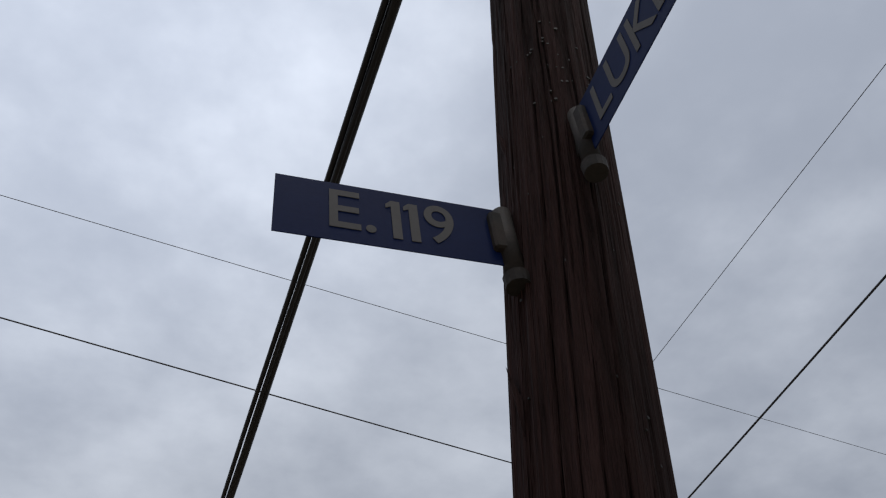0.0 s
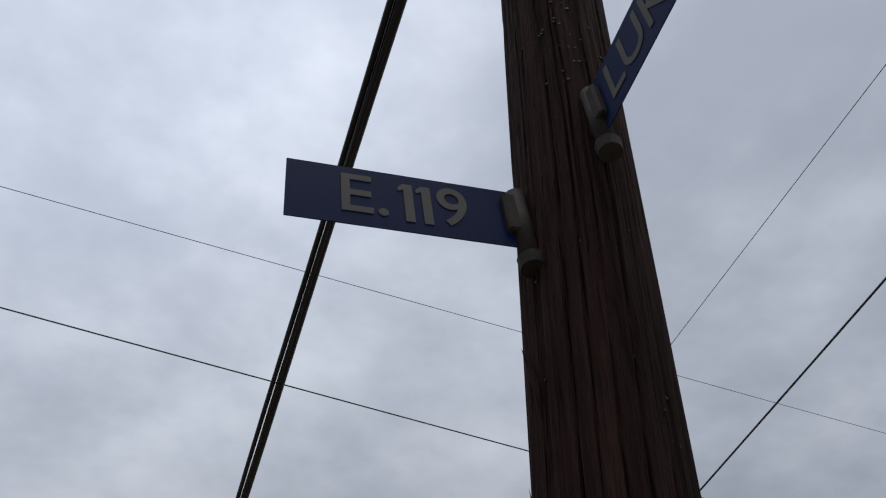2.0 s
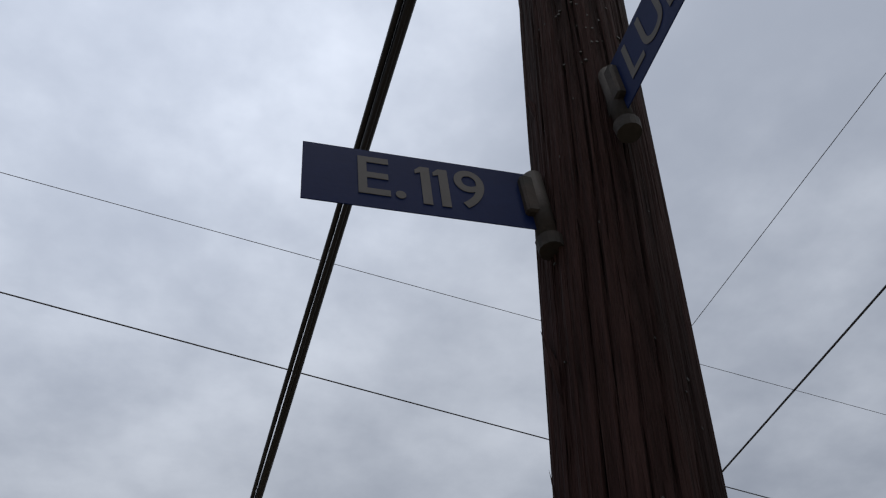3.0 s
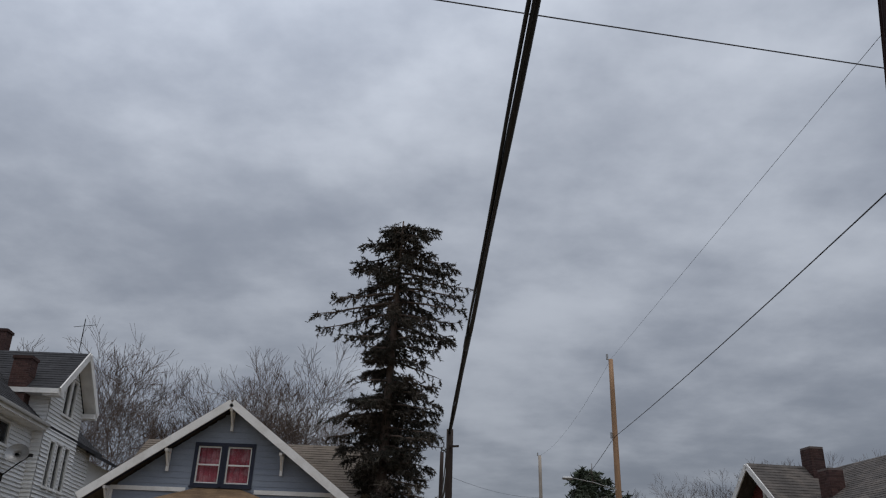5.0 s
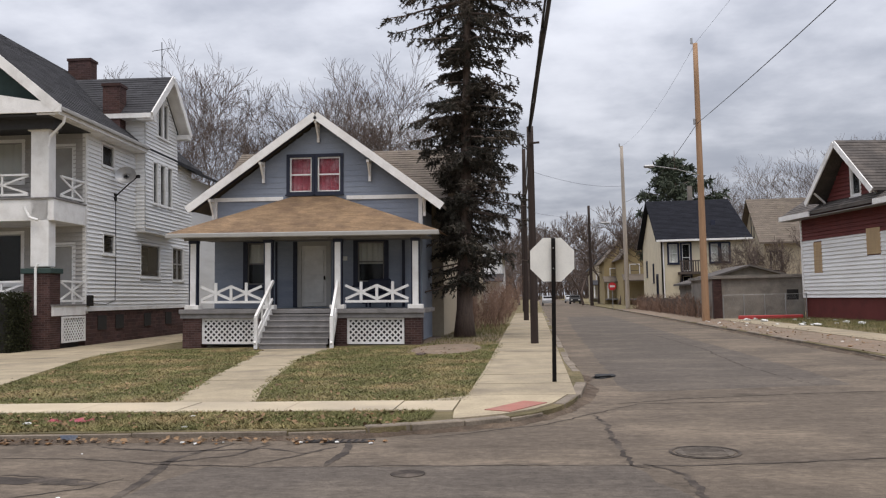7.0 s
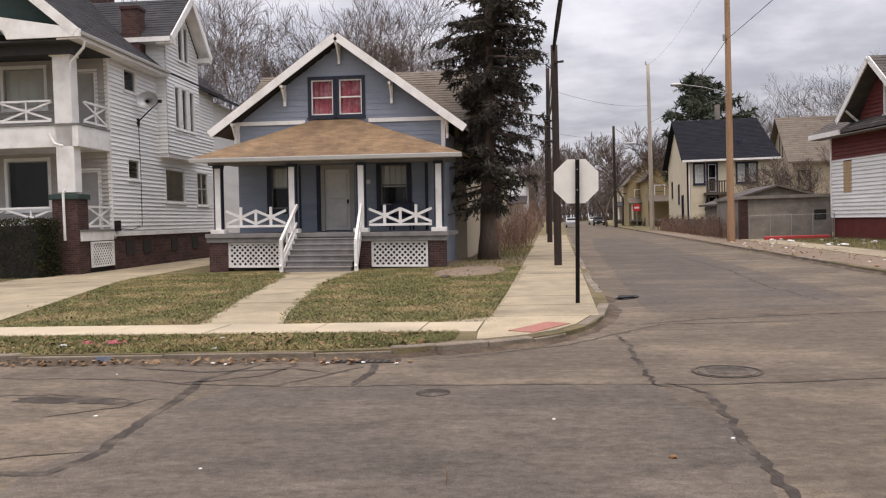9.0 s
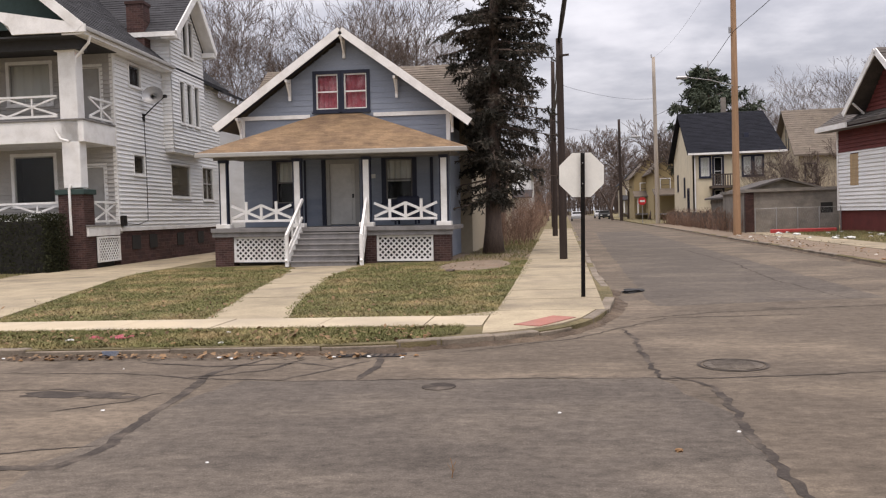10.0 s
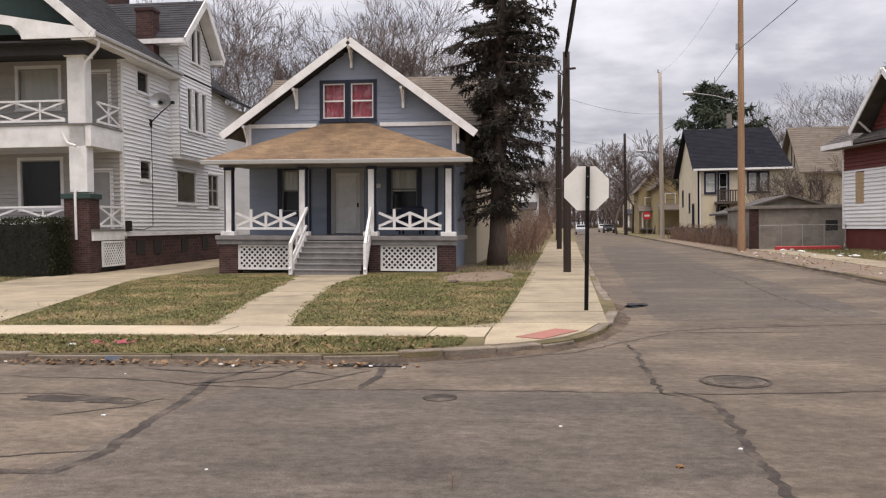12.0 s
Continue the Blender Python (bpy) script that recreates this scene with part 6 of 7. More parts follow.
for s in (-1, 1):
    a, b, c, d = (GX + s * 2.75, -0.75, 5.85), (GX + s * 2.75, 4.4, 5.85), (GX, 4.4, GZ1 + 0.1), (GX, -0.75, GZ1 + 0.1)
    roof = part("gable_roof", slab(bmesh.new(), a, b, c, d, 0.12), ROOF_DARK, red_house)
    part("shingles", shingles(bmesh.new(), a, b, c, d, 0.22, 0.5), ROOF_DARK, roof)
    part("rake_board", beam(bmesh.new(), (GX + s * 2.8, -0.8, 5.72), (GX, -0.8, GZ1 - 0.04), 0.06, 0.26), WHITE, red_house, "white rake board")
    part("eave_bracket", beam(bmesh.new(), (GX + s * 2.1, -0.03, 5.6), (GX + s * 2.1, -0.7, 6.2), 0.08, 0.08), WHITE, red_house)
part("belt_board", boxes((2.9, 6.9, -0.07, -0.03, 5.35, 5.6)), WHITE, red_house)
for cx, cy, z1 in ((5.1, 2.6, 9.3), (7.7, 1.6, 7.85)):
    ch = part("chimney", boxes((cx - 0.4, cx + 0.4, cy - 0.35, cy + 0.35, 5.5, z1)), MORTAR, red_house)
    part("bricks", bricks(bmesh.new(), I4, cx - 0.4, cx + 0.4, cy - 0.35, cy + 0.35, 6.6, z1 - 0.1, 0.12, 0.3), BRICK, ch)
part("porch_post", boxes((9.7, 9.85, -0.5, -0.35, 4.2, 5.2)), WHITE, red_house)
part("porch_hood", slab(bmesh.new(), (9.2, -1.1, 4.0), (13, -1.1, 4.0), (13, 0.0, 4.25), (9.2, 0.0, 4.25), 0.1), WHITE, red_house)

# ---- cream house with a charcoal roof ----
cream = thing("cream_house", "cream stucco house with a steep charcoal roof and small balcony", "house", pose(10.7, 72, LOT, 0, 0, 0))
CW = [(0.55, 1.40, 3.9, 5.6), (1.62, 2.42, 3.15, 5.6), (3.98, 4.72, 3.9, 5.55), (4.86, 5.60, 3.9, 5.55), (1.62, 2.42, 0.6, 2.9)]
part("front_wall", wall_with_holes(bmesh.new(), I4, 0, 6.9, 0, 6.0, CW, 0.25), CREAM, cream)
L = wall_frame(0, 0, 0, -90)
LW = [(-9.5, -8.9, 3.0, 4.4), (-5.2, -4.6, 2.4, 4.0), (-3.2, -2.2, 0.9, 3.0)]
M = Matrix(((0, 1, 0, 0), (-1, 0, 0, 0), (0, 0, 1, 0), (0, 0, 0, 1)))
part("gable_wall", wall_with_holes(bmesh.new(), M, -12, 0, 0, 6.0, LW, 0.25), CREAM, cream)
part("back_wall", boxes((6.65, 6.9, 0.25, 12, 0, 6.0), (0.25, 6.65, 11.75, 12, 0, 6.0)), CREAM, cream)
bm = bmesh.new()
prism(bm, [(0, 6.0), (-12, 6.0), (-6, 9.7)], 0.0, 0.2, M @ pose(0, 0, 0, 90) @ Matrix.Scale(-1, 4, (0, 0, 1)))
part("gable", bm, CREAM, cream)
for i, (a, b, c, d) in enumerate(CW):
    window(cream, I4, a + 0.08, b - 0.08, c + 0.08, d - 0.08, NAVY, WHITE, 0.16, cover=BLIND if i in (0, 2, 3) else None)
for a, b, c, d in LW:
    window(cream, M, a + 0.05, b - 0.05, c + 0.05, d - 0.05, NAVY, NAVY, 0.14)
for y0, y1 in ((-0.5, 6.0), (12.5, 6.0)):
    a, b, c, d = (-0.5, y0, 5.9), (7.4, y0, 5.9), (7.0, y1, 9.85), (-0.4, y1, 9.85)
    roof = part("roof", slab(bmesh.new(), a, b, c, d, 0.15), ROOF_BLACK, cream)
    part("shingles", shingles(bmesh.new(), a, b, c, d, 0.25, 0.6), ROOF_BLACK, roof)
part("gutter", boxes((-0.45, 7.4, -0.6, -0.48, 5.74, 5.9)), WHITE, cream)
part("downspout", boxes((0.1, 0.2, -0.1, -0.01, 0, 5.74)), WHITE, cream)
part("chimney", boxes((3.5, 3.9, 6.2, 6.6, 9.0, 11.2)), BLOCK, cream)
part("vent_pipe", boxes((4.5, 4.85, 1.6, 1.9, 6.5, 7.6)), NAVY, cream)
bal = part("balcony", boxes((1.3, 3.25, -1.1, -0.01, 2.95, 3.15)), SIDE_WOOD, cream, "weathered wooden balcony")
for i in range(10):
    xx = 1.34 + i * 0.2
    part("baluster", boxes((xx, xx + 0.1, -1.1, -1.05, 3.15, 4.0)), SIDE_WOOD, bal)
part("top_rail", boxes((1.3, 3.25, -1.14, -1.02, 4.0, 4.1)), SIDE_WOOD, bal)
for xx in (1.4, 3.15):
    part("knee_brace", beam(bmesh.new(), (xx, -0.02, 1.7), (xx, -1.0, 2.95), 0.1, 0.1), SIDE_WOOD, bal)
part("entry_steps", boxes((1.3, 2.8, -1.2, -0.02, 0, 0.5)), SIDE_WOOD, cream)

# ---- tan house behind, yellow houses farther down ----
tan_house = thing("tan_house", "tan gabled house behind the garage", "house", pose(22.3, 84, LOT))
part("body", boxes((0, 9, 0, 10, 0, 6.4)), TAN_WALL, tan_house)
bm = bmesh.new()
prism(bm, [(0, 6.4), (-8, 6.4), (-4, 10.6)], 0.0, 0.2, M @ pose(0, 0, 0, 90) @ Matrix.Scale(-1, 4, (0, 0, 1)))
part("gable", bm, TAN_WALL, tan_house)
for y0, y1 in ((-0.6, 4.0), (8.6, 4.0)):
    a, b, c, d = (-0.6, y0, 6.1), (10, y0, 6.1), (10, y1, 10.8), (-0.6, y1, 10.8)
    roof = part("roof", slab(bmesh.new(), a, b, c, d, 0.15), ROOF_BROWN, tan_house)
    part("shingles", shingles(bmesh.new(), a, b, c, d, 0.3, 0.7), ROOF_BROWN, roof)
window(tan_house, M, -4.4, -3.5, 6.9, 8.9, NAVY, DOOR, 0.1)
window(tan_house, I4, 0.6, 1.5, 3.4, 5.2, NAVY, DOOR, 0.1)


def far_house(x, y, w, d, h, ridge, wall, roof_mat, label):
    """A plain gabled house seen from afar, its gable to the near street."""
    ob = thing("far_house", label, "house", pose(x, y, LOT))
    part("body", boxes((0, w, 0, d, 0, h)), wall, ob)
    bm = prism(bmesh.new(), [(0, h), (w, h), (w / 2, ridge)], 0, 0.2, pose(0, 0.2, 0, 90))
    part("gable", bm, wall, ob)
    for s in (0, 1):
        e, k = (-0.5, 1) if s == 0 else (w + 0.5, -1)
        a, b, c, dd = (e, -0.5, h - 0.3), (e, d + 0.5, h - 0.3), (w / 2, d + 0.5, ridge + 0.1), (w / 2, -0.5, ridge + 0.1)
        part("roof", slab(bmesh.new(), a, b, c, dd, 0.15), roof_mat, ob)
    for k in range(2):
        window(ob, I4, 0.9 + k * (w - 2.9), 2.0 + k * (w - 2.9), h * 0.58, h * 0.82, WHITE, NAVY, 0.12)
    window(ob, I4, w / 2 - 0.5, w / 2 + 0.5, h + 0.4, h + 1.5, WHITE, NAVY, 0.12)
    pr = part("porch", boxes((0.1, w - 0.1, -2.4, -0.02, 0.6, 0.8)), GREY_DECK, ob)
    part("porch_roof", slab(bmesh.new(), (-0.2, -2.7, 3.1), (w + 0.2, -2.7, 3.1), (w + 0.2, -0.02, 3.9), (-0.2, -0.02, 3.9), 0.15), roof_mat, pr)
    for px in (0.2, w / 2, w - 0.4):
        part("porch_post", boxes((px, px + 0.2, -2.35, -2.15, 0.8, 2.95)), WHITE, pr)
    return ob


far_house(11.2, 108, 6.5, 10, 6.2, 10.0, YELLOW, ROOF_BROWN, "yellow gabled house down the street")
far_house(9.6, 118, 6.0, 9, 6.0, 9.6, YELLOW, ROOF_BROWN, "yellow gabled house down the street")
far_house(10.0, 150, 7, 9, 6.0, 9.6, TAN_WALL, ROOF_GREY, "tan gabled house far down the street")
far_house(-11.5, 62, 7, 11, 5.8, 9.4, TAN_WALL, ROOF_BROWN, "tan gabled house behind the spruce")
far_house(-10.5, 90, 7, 10, 5.8, 9.2, SIDING, ROOF_GREY, "white gabled house far down the street")
far_house(-35, 58, 8, 11, 6.5, 10.0, SIDING, ROOF_GREY, "white gabled house behind the yards")

# ---- block garage and fence ----
garage = thing("garage", "low grey concrete block garage with a flat roof", "garage", pose(9.7, 46.5, LOT))
part("wall_front", boxes((0, 4.6, 0, 0.2, 0, 2.15)), BLOCK, garage)
for a in (0, 4.4):
    part("wall_side", boxes((a, a + 0.2, 0.2, 7, 0, 2.15)), BLOCK, garage)
bm = bmesh.new()
for j in range(10):
    for i in range(12):
        x0 = i * 0.41 - (0.2 if j % 2 else 0)
        a, b = max(0.0, x0), min(4.6, x0 + 0.395)
        if b - a > 0.05:
            box(bm, a, b, -0.012, -0.001, 0.01 + j * 0.213, 0.01 + j * 0.213 + 0.2)
tagged(part("blockwork", bm, BLOCK, garage), kind="stuff")
part("roof", boxes((-0.15, 4.75, -0.2, 7.1, 2.15, 2.32)), BLOCK, garage)
part("brick_corner", bricks(boxes((-0.12, 0.3, -0.1, 0.25, 0, 2.14)), I4, -0.12, 0.3, -0.1, 0.25, 0, 2.12), BRICK, garage)
# dark sheet on the blockwork, coloured as the shade in an opening
part("window_hole", boxes((3.7, 4.3, -0.03, -0.013, 0.95, 1.5)), DEEP_SHADE, garage)
shed = thing("shed", "grey-brown gabled shed with a shallow roof", "shed", pose(10.6, 57, LOT))
part("body", boxes((0, 7, 0, 6, 0, 2.1)), BLOCK, shed)
part("gable", prism(bmesh.new(), [(0, 2.1), (7, 2.1), (3.5, 3.05)], 0, 0.2, pose(0, 0.2, 0, 90)), BLOCK, shed)
for e in (-0.4, 7.4):
    part("roof", slab(bmesh.new(), (e, -0.4, 2.05), (e, 6.4, 2.05), (3.5, 6.4, 3.2), (3.5, -0.4, 3.2), 0.12), ROOF_DARK, shed)
fence = thing("fence", "weathered low board fence along the side street", "fence")
r = random.Random(2)
y = 52.0
while y < 78:
    h = 1.05 + r.uniform(-0.06, 0.06)
    part("board", boxes((9.45 + r.uniform(-0.01, 0.01), 9.48, y, y + 0.13, LOT, LOT + h)), SIDE_WOOD, fence)
    y += 0.15
for yy in range(52, 79, 3):
    part("post", boxes((9.49, 9.59, yy, yy + 0.1, LOT, LOT + 1.2)), SIDE_WOOD, fence)
part("rail", boxes((9.485, 9.53, 52, 78, LOT + 0.8, LOT + 0.88)), SIDE_WOOD, fence)
wire_fence = thing("wire_fence", "sagging chain-link fence on thin steel posts", "fence")
for i in range(5):
    part("post", tube(bmesh.new(), [(9.8 + i * 1.05, 45.2, LOT), (9.8 + i * 1.05, 45.2, LOT + 1.3)], 0.025, 6), STEEL, wire_fence)
part("top_rail", tube(bmesh.new(), [(9.8, 45.2, LOT + 1.27), (14, 45.2, LOT + 1.27)], 0.01, 6), STEEL, wire_fence)
bm = bmesh.new()
for i in range(36):
    for s in (1, -1):
        x0 = 9.8 + i * 0.117
        x1 = x0 + s * 0.5
        if 9.7 < x1 < 14.1:
            tube(bm, [(x0, 45.2, LOT + 0.05), (x1, 45.2, LOT + 1.25)], 0.0022, 3, False)
tagged(part("mesh", bm, STEEL, wire_fence), kind="stuff")

# ---- road repairs, covers, litter ----
patch(rough_outline([(-3.55, 5.1), (-3.45, 7.2), (-3.2, 7.9), (0.8, 8.0), (1.2, 6.6), (1.2, 4.0), (-3.4, 4.0)], 1, 0.04))
patch(rough_outline([(1.42, 13.8), (5.2, 14.6), (5.2, 60), (2.2, 60), (1.7, 40), (1.47, 22)], 2, 0.05), 0.002)
patch(blob(-4.75, 7.3, 0.42, 0.16, 60, 0.5, 4), 0.003, TAR)
patch(blob(-4.25, 7.2, 0.25, 0.09, 40, 0.6, 9), 0.0032, TAR)
crack([(-5.0, 4.85), (-3.4, 5.05), (-3.3, 5.55), (-3.55, 6.8), (-3.65, 7.55), (-3.75, 8.4), (-3.4, 9.2)], 0.11, 1)
crack([(-6.5, 8.4), (-4.8, 8.3), (-3.9, 8.1), (-2.7, 7.9), (-1.1, 8.0), (0.9, 7.95), (1.3, 7.93), (2.9, 8.25), (6, 8.6)], 0.035, 2)
crack([(-2.1, 9.35), (-2.05, 8.6), (-2.1, 7.95)], 0.10, 3)
crack([(0.75, 11.3), (0.78, 10.2), (0.82, 9.4), (0.86, 8.6), (0.9, 8.0), (1.0, 7.85)], 0.07, 4, wobble=0.06)
crack([(0.95, 8.05), (1.25, 7.6), (1.29, 7.0), (1.27, 6.15), (1.28, 5.4), (1.24, 4.2)], 0.075, 5, wobble=0.05)
crack([(-4.9, 9.0), (-3.9, 8.7), (-3.0, 8.9), (-2.4, 8.6)], 0.05, 6)
crack([(-3.9, 8.1), (-3.2, 8.5), (-3.0, 9.1)], 0.06, 7)
crack([(-2.9, 7.9), (-2.6, 8.4), (-2.2, 9.0)], 0.05, 8)
crack([(-6.5, 7.4), (-5.0, 7.55), (-4.0, 7.3)], 0.03, 9)
crack([(0.9, 12.2), (2.1, 12.9), (3.2, 13.2), (5.2, 13.6), (7.3, 13.9)], 0.05, 10)
crack([(-1.5, 9.4), (0.0, 10.4), (1.4, 12.35), (4.0, 12.6)], 0.03, 11)
crack([(-5.0, 4.9), (-4.2, 5.3), (-3.4, 5.6)], 0.03, 12)
crack([(4.6, 14.5), (4.3, 18), (4.6, 24), (4.3, 34)], 0.05, 13)
crack([(-4.5, 6.6), (-4.0, 7.0), (-3.8, 7.4)], 0.03, 14)
cover = thing("manhole_cover", "round iron manhole cover sunk in the road", "manhole", pose(1.63, 8.62, 0))
bm = bmesh.new()
for r0, r1, z in ((0.315, 0.35, 0.006),):
    a = [bm.verts.new((r0 * math.cos(t), r0 * math.sin(t), z)) for t in (2 * math.pi * k / 40 for k in range(40))]
    b = [bm.verts.new((r1 * math.cos(t), r1 * math.sin(t), z)) for t in (2 * math.pi * k / 40 for k in range(40))]
    for k in range(40):
        bm.faces.new((a[k], b[k], b[(k + 1) % 40], a[(k + 1) % 40]))
part("rim", bm, TAR, cover)
lid = part("lid", tube(bmesh.new(), [(0, 0, -0.02), (0, 0, 0.007)], 0.285, 40), ASPHALT_NEW, cover, "worn patterned iron lid")
for k in range(-3, 4):
    part("rib", boxes((-0.2, 0.2, k * 0.07 - 0.012, k * 0.07 + 0.012, 0.006, 0.011)), ASPHALT_NEW, lid)
cover2 = thing("valve_cover", "small round iron valve cover in the road", "manhole", pose(-1.2, 7.6, 0))
part("lid", tube(bmesh.new(), [(0, 0, -0.02), (0, 0, 0.009)], 0.16, 28), TAR, cover2)
drain = thing("storm_drain", "iron storm drain grate against the kerb", "drain", pose(-2.25, 9.42, 0))
part("frame", boxes((-0.4, 0.4, -0.18, 0.02, -0.02, 0.008)), DARK_STEEL, drain)
for k in range(9):
    part("bar", boxes((-0.34 + k * 0.08, -0.30 + k * 0.08, -0.16, 0.0, 0.008, 0.014)), TAR, drain)


def crumple(name, x, y, z, size, material, label, seed, category="litter", flat=0.45):
    r = random.Random(seed)
    bm = bmesh.new()
    bmesh.ops.create_icosphere(bm, subdivisions=2, radius=size)
    for v in bm.verts:
        v.co *= r.uniform(0.55, 1.15)
        v.co.z = v.co.z * flat + size * flat * 0.6
    ob = part(name, bm, material)
    ob.matrix_world = pose(x, y, z, 0, 0, r.uniform(0, 360))
    return tagged(ob, label, category, "litter")


r = random.Random(12)
tr = crumple("torn_tyre", 1.22, 16.2, 0, 0.20, RUBBER, "torn strip of black tyre rubber on the road", 1, "debris", 0.3)
tr.scale = (1.6, 0.8, 0.8)
crumple("fallen_leaf", 0.70, 5.55, 0, 0.03, LEAF_BROWN, "curled brown leaf lying on the asphalt", 2, "leaf", 0.5)
for i, (x, y) in enumerate(((-0.08, 6.6), (1.18, 6.05), (-4.0, 6.65), (-2.4, 5.2), (-4.9, 8.6), (2.6, 6.2))):
    crumple("litter_scrap", x, y, 0, 0.012 + 0.009 * r.random(), LITTER, "small pale scrap of litter on the road", 20 + i)
for i in range(34):
    x = r.uniform(-8, -1.5)
    crumple("gutter_litter", x, 9.2 + r.uniform(-0.08, 0.07), 0.01, 0.015 + 0.025 * r.random(), r.choice((LITTER, LEAF_BROWN, LEAF_BROWN)), "scrap of litter and leaf caught in the gutter", 60 + i)
for i in range(16):
    crumple("litter_scrap", r.uniform(-8, -1.5), r.uniform(9.6, 10.9), LOT, 0.03 + 0.03 * r.random(), r.choice((LITTER, LEAF_BROWN)), "pale scrap of litter in the grass", 110 + i)
for i in range(9):
    crumple("pink_wrapper", -6.0 + r.uniform(-0.35, 0.35), 10.2 + r.uniform(-0.12, 0.15), LOT, 0.05 + 0.03 * r.random(), CURTAIN, "crumpled pinkish wrapper in the kerb strip", 140 + i)
crumple("wood_scrap", -3.0, 21.5, LOT, 0.16, BARK, "dark piece of rotten wood on the lawn", 170, "debris", 0.4)
for i in range(16):
    crumple("roadside_rubbish", r.uniform(10.2, 14.0), r.uniform(34, 44.6), LOT, 0.08 + 0.14 * r.random() ** 2, LITTER, "white rubbish dumped on the verge", 180 + i)
for i in range(26):
    crumple("verge_litter", r.uniform(7.9, 9.5), r.uniform(18, 46), LOT, 0.03 + 0.05 * r.random(), r.choice((LITTER, LEAF_BROWN, BLIND)), "small litter along the dusty verge", 220 + i)
junk = thing("red_beam", "long red plastic barrier lying before the garage", "debris", pose(12.0, 44.6, LOT))
part("beam", boxes((-1.6, 1.6, -0.1, 0.1, 0.0, 0.2), bevel=0.03), RED_JUNK, junk)


def parked_car(x, y, turn, paint, label):
    ob = thing("parked_car", label, "car", pose(x, y, 0.0, 0, 0, turn), "parked cars")
    bm = bmesh.new()
    prof = [(-2.2, 0.35), (-2.2, 0.8), (-1.9, 0.95), (-1.2, 1.0), (-0.6, 1.42), (0.9, 1.45), (1.5, 1.05), (2.1, 0.95), (2.2, 0.6), (2.2, 0.35)]
    prism(bm, prof, -0.85, 0.85, pose(0, 0, 0, 90))
    bmesh.ops.bevel(bm, geom=list(bm.edges), offset=0.06, segments=2, affect="EDGES")
    part("body", bm, paint, ob)
    part("windscreen", boxes((-1.08, -1.05, -0.7, 0.7, 1.05, 1.35)), RUBBER, ob)
    part("rear_window", boxes((0.9, 1.0, -0.7, 0.7, 1.12, 1.36)), RUBBER, ob)
    for wx in (-1.35, 1.35):
        for wy in (-0.8, 0.8):
            w = part("wheel", tube(bmesh.new(), [(wx, wy - 0.1, 0.32), (wx, wy + 0.1, 0.32)], 0.32, 16), RUBBER, ob)
            part("rim", tube(bmesh.new(), [(wx, wy - 0.11, 0.32), (wx, wy + 0.11, 0.32)], 0.18, 12), STEEL, w)
    for wy in (-0.6, 0.6):
        part("headlight", boxes((-2.24, -2.18, wy - 0.15, wy + 0.15, 0.62, 0.76)), LITTER, ob)
    return ob


parked_car(1.9, 128, 90, CAR_PAINT, "pale car parked far down the street")
parked_car(6.5, 140, 90, RUBBER, "dark car parked far down the street")
parked_car(6.4, 158, 90, CAR_PAINT, "pale car parked far down the street")

# ---- grass ----
def grass(name, regions, count, holes, label, seed, h=0.075):
    g = np.random.default_rng(seed)
    pts = []
    area = [(b - a) * (d - c) for a, b, c, d in regions]
    for (a, b, c, d), s in zip(regions, area):
        n = int(count * s / sum(area))
        p = np.stack([g.uniform(a, b, n), g.uniform(c, d, n)], 1)
        for hole in holes:
            p = p[~hole(p[:, 0], p[:, 1])]
        pts.append(p)
    p = np.concatenate(pts)
    n = len(p)
    ang = g.uniform(0, 6.283, n)
    ln = h * g.uniform(0.4, 1.3, n)
    wx, wy = np.cos(ang) * 0.009, np.sin(ang) * 0.009
    lean = g.normal(0, 0.045, (n, 2))
    z = np.full(n, LOT)
    verts = np.stack([np.stack([p[:, 0] - wx, p[:, 1] - wy, z], 1), np.stack([p[:, 0] + wx, p[:, 1] + wy, z], 1), np.stack([p[:, 0] + lean[:, 0], p[:, 1] + lean[:, 1], z + ln], 1)], 1).reshape(-1, 3)
    ob = mesh_part(name, verts, [(3 * i, 3 * i + 1, 3 * i + 2) for i in range(n)], GRASS)
    return tagged(ob, label, "grass", kind="stuff")


def on_path(x, y):
    """On the path, whose edges the grass overgrows unevenly."""
    l = np.interp(y, [q[1] for q in PATH_L], [q[0] for q in PATH_L])
    r = np.interp(y, [q[1] for q in PATH_R], [q[0] for q in PATH_R])
    w = 0.05 * np.sin(y * 3.1) + 0.04 * np.sin(y * 7.7 + 1)
    return (x > l + 0.07 + w) & (x < r - 0.07 + w) & (y < 25.6)


def on_drive(x, y):
    rx = np.interp(y, [12.0, 23.0, 44.0], [-9.2, -12.9, -14.9])
    lx = np.interp(y, [12.0, 24.0, 44.0], [-12.9, -17.2, -17.4])
    return (x < rx + 0.03) & (x > lx - 0.03)


def on_house(x, y):
    return ((x > -11.8) & (x < -3.5) & (y > 26.5)) | ((x > -9.0) & (x < -6.4) & (y > 24.8))


def on_bare(x, y):
    return ((x + 2.6) / 1.0) ** 2 + ((y - 24.2) / 2.4) ** 2 < 1


def past_kerb(x, y):
    return y < np.interp(x, [-60, -6.6, -2.9, -2.0, -1.5, -1.0], [9.40, 9.45, 9.60, 9.80, 10.15, 10.55]) + 0.03 * np.sin(x * 5.3) + 0.03 * np.sin(x * 12.1)


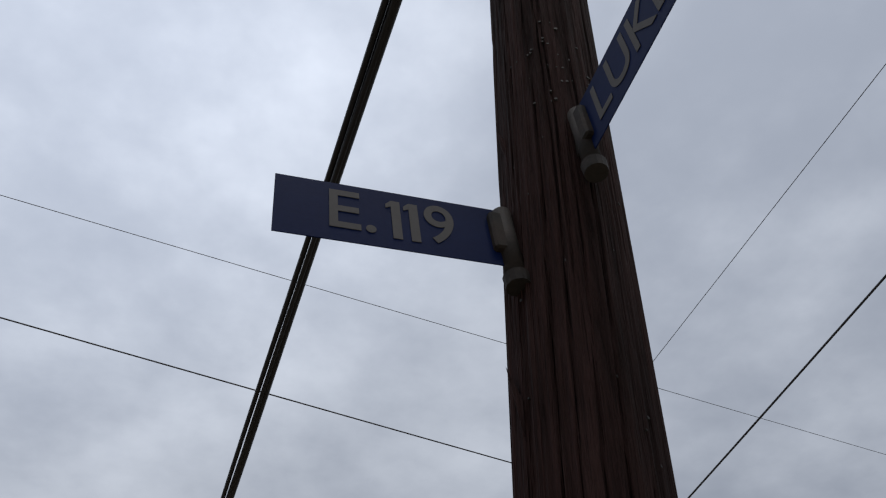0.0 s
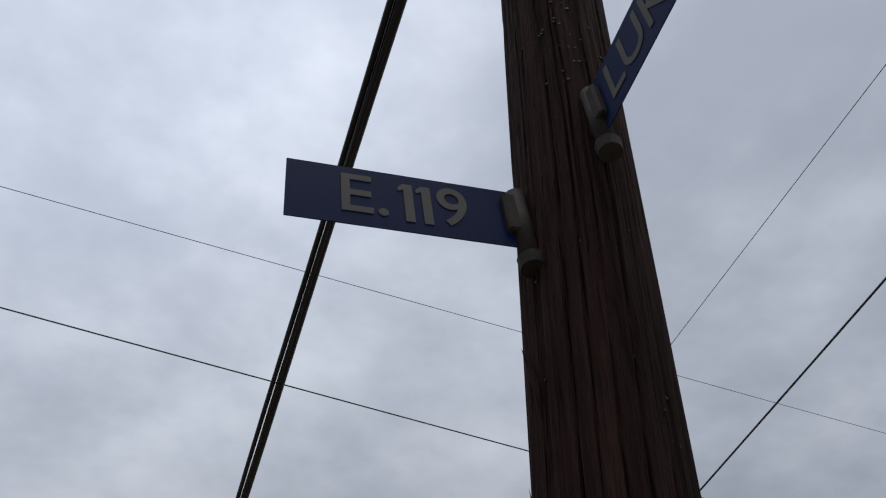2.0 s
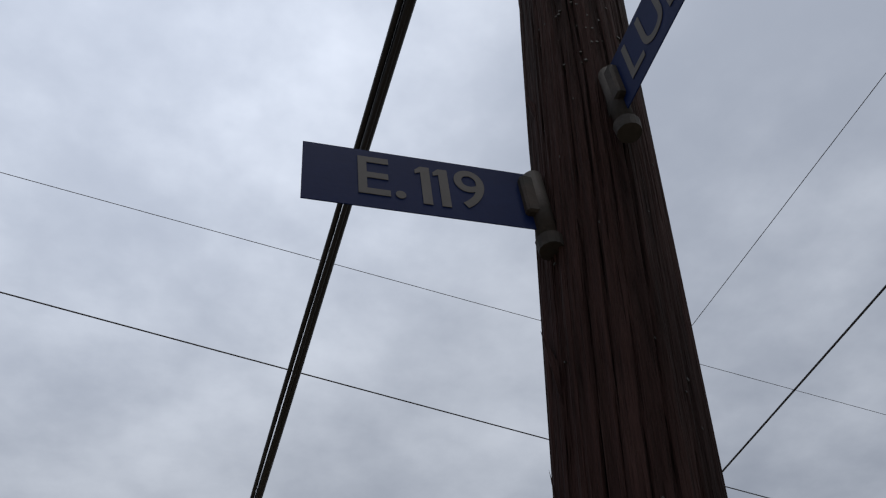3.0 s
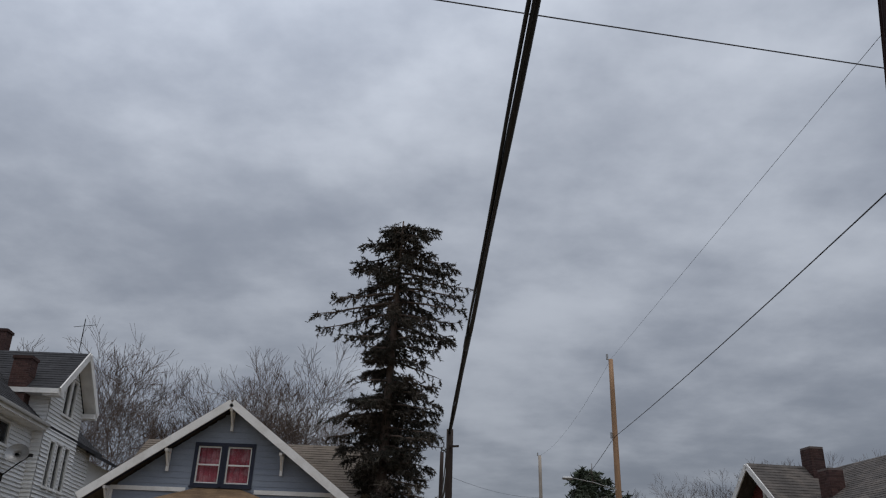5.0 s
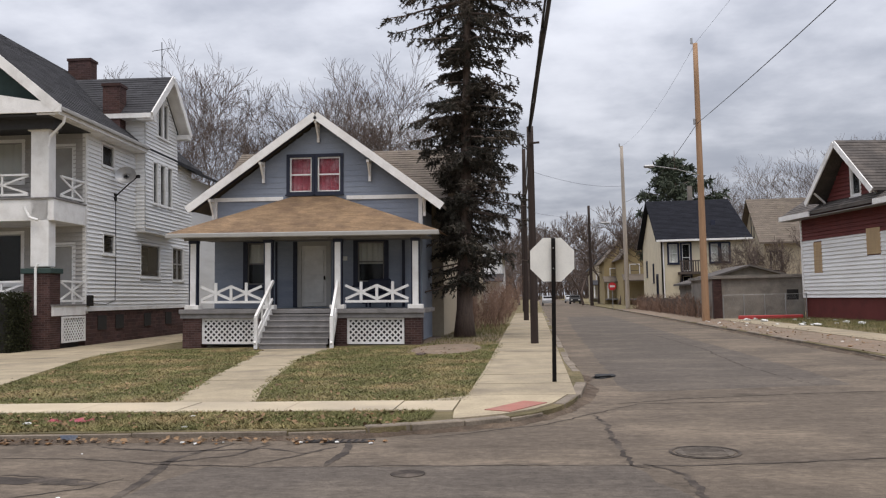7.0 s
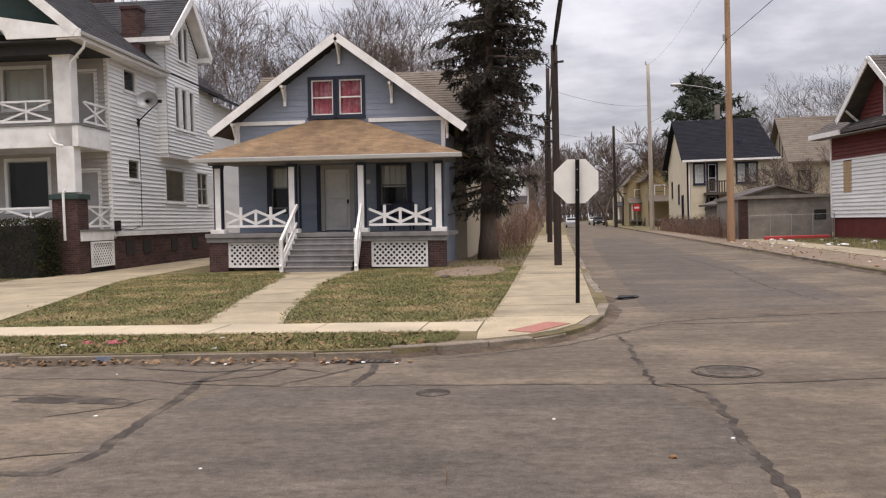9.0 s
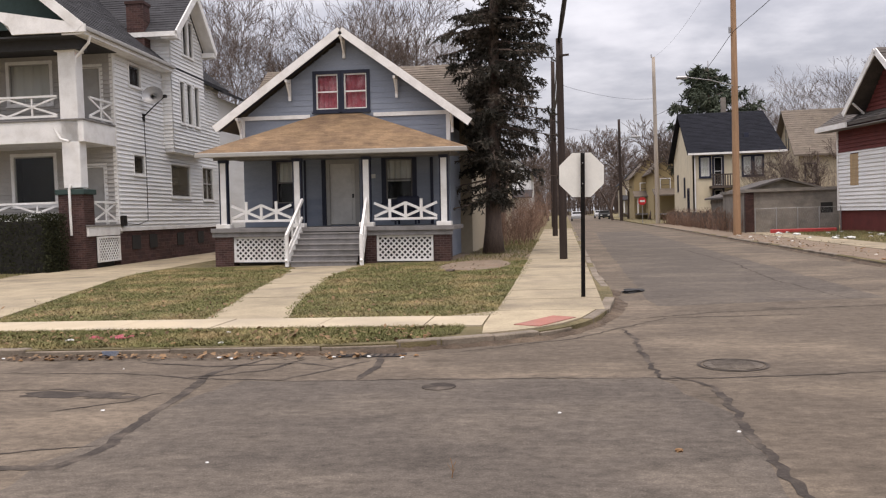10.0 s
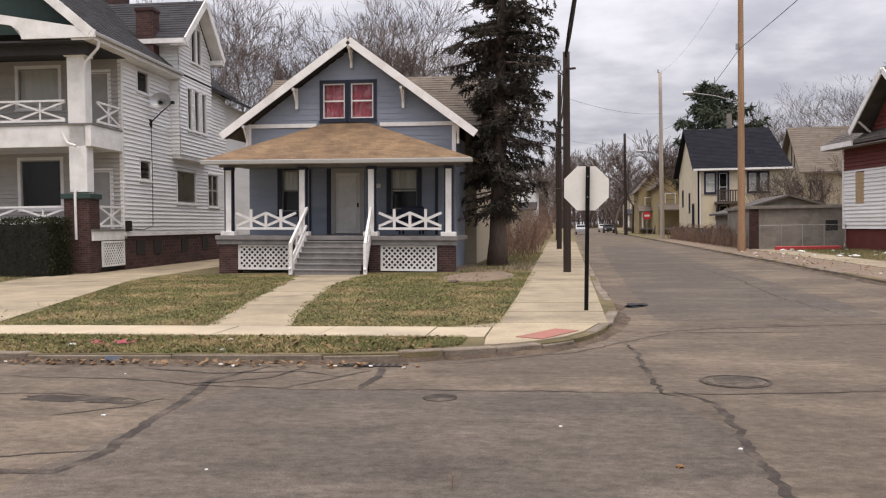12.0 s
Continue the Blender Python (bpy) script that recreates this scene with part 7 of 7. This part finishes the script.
grass("grass", [(-13, -1.02, 11.98, 26)], 190000, [on_path, on_drive, on_house, on_bare], "short patchy winter grass of the front lawn", 1, 0.036)
grass("grass", [(-12, -1.35, 9.40, 11.03)], 52000, [past_kerb], "ragged winter grass in the kerb strip", 2, 0.042)
grass("grass", [(-21, -12.9, 12.05, 25)], 14000, [on_drive], "short winter grass before the hedge", 3)
grass("grass", [(-3.6, -1.3, 26, 44), (11.1, 20, 24, 45)], 26000, [on_house, on_bare], "rough winter grass on the verges", 4, 0.11)


def leaf_litter(regions, count, seed):
    g = np.random.default_rng(seed)
    p = np.concatenate([np.stack([g.uniform(a, b, int(count * w)), g.uniform(c, d, int(count * w)), np.full(int(count * w), z)], 1) for a, b, c, d, z, w in regions])
    p = p[~on_path(p[:, 0], p[:, 1]) | (p[:, 1] < 12)]
    n = len(p)
    a = g.uniform(0, 6.283, n)
    s = g.uniform(0.018, 0.045, n)
    u = np.stack([np.cos(a) * s, np.sin(a) * s, g.normal(0, 0.3, n) * s], 1)
    v = np.stack([-np.sin(a) * s * 0.6, np.cos(a) * s * 0.6, g.normal(0, 0.3, n) * s], 1)
    p[:, 2] += 0.012 + g.random(n) * 0.03
    verts = np.stack([p - u, p + v, p + u, p - v], 1).reshape(-1, 3)
    ob = mesh_part("leaf_litter", verts, [(4 * i, 4 * i + 1, 4 * i + 2, 4 * i + 3) for i in range(n)], LEAF_DRY)
    return tagged(ob, "dry brown leaves scattered in grass and gutter", "leaves", kind="stuff")


leaf_litter([(-11, -1.2, 12.1, 25, LOT, 0.45), (-9, -1.6, 9.7, 10.95, LOT, 0.25), (-12, -2.2, 9.12, 9.30, 0.02, 0.12), (7.7, 10, 18, 44, LOT, 0.18)], 2600, 3)

# a blue survey mark on the kerb, and a dead weed stem in the road
mark = thing("paint_mark", "faded blue paint mark sprayed across the kerb", "paint mark", pose(-5.45, 9.34, 0), kind="structure")
part("stroke", boxes((-0.12, 0.10, -0.046, -0.042, 0.02, 0.09)), BLUE_MARK, mark)
weed = thing("weed_stem", "thin dead weed stem sprouting from a road crack", "weed", pose(-0.72, 4.95, 0))
part("stem", tube(bmesh.new(), [(0, 0, -0.01), (0.01, 0, 0.06), (-0.005, 0.01, 0.12)], [0.003, 0.0025, 0.0015], 5), LEAF_BROWN, weed)
for dx, dz in ((0.03, 0.09), (-0.028, 0.075), (0.022, 0.05)):
    part("twig", tube(bmesh.new(), [(0.004, 0, dz - 0.03), (dx, 0.008, dz + 0.015)], [0.0018, 0.001], 4), LEAF_BROWN, weed)
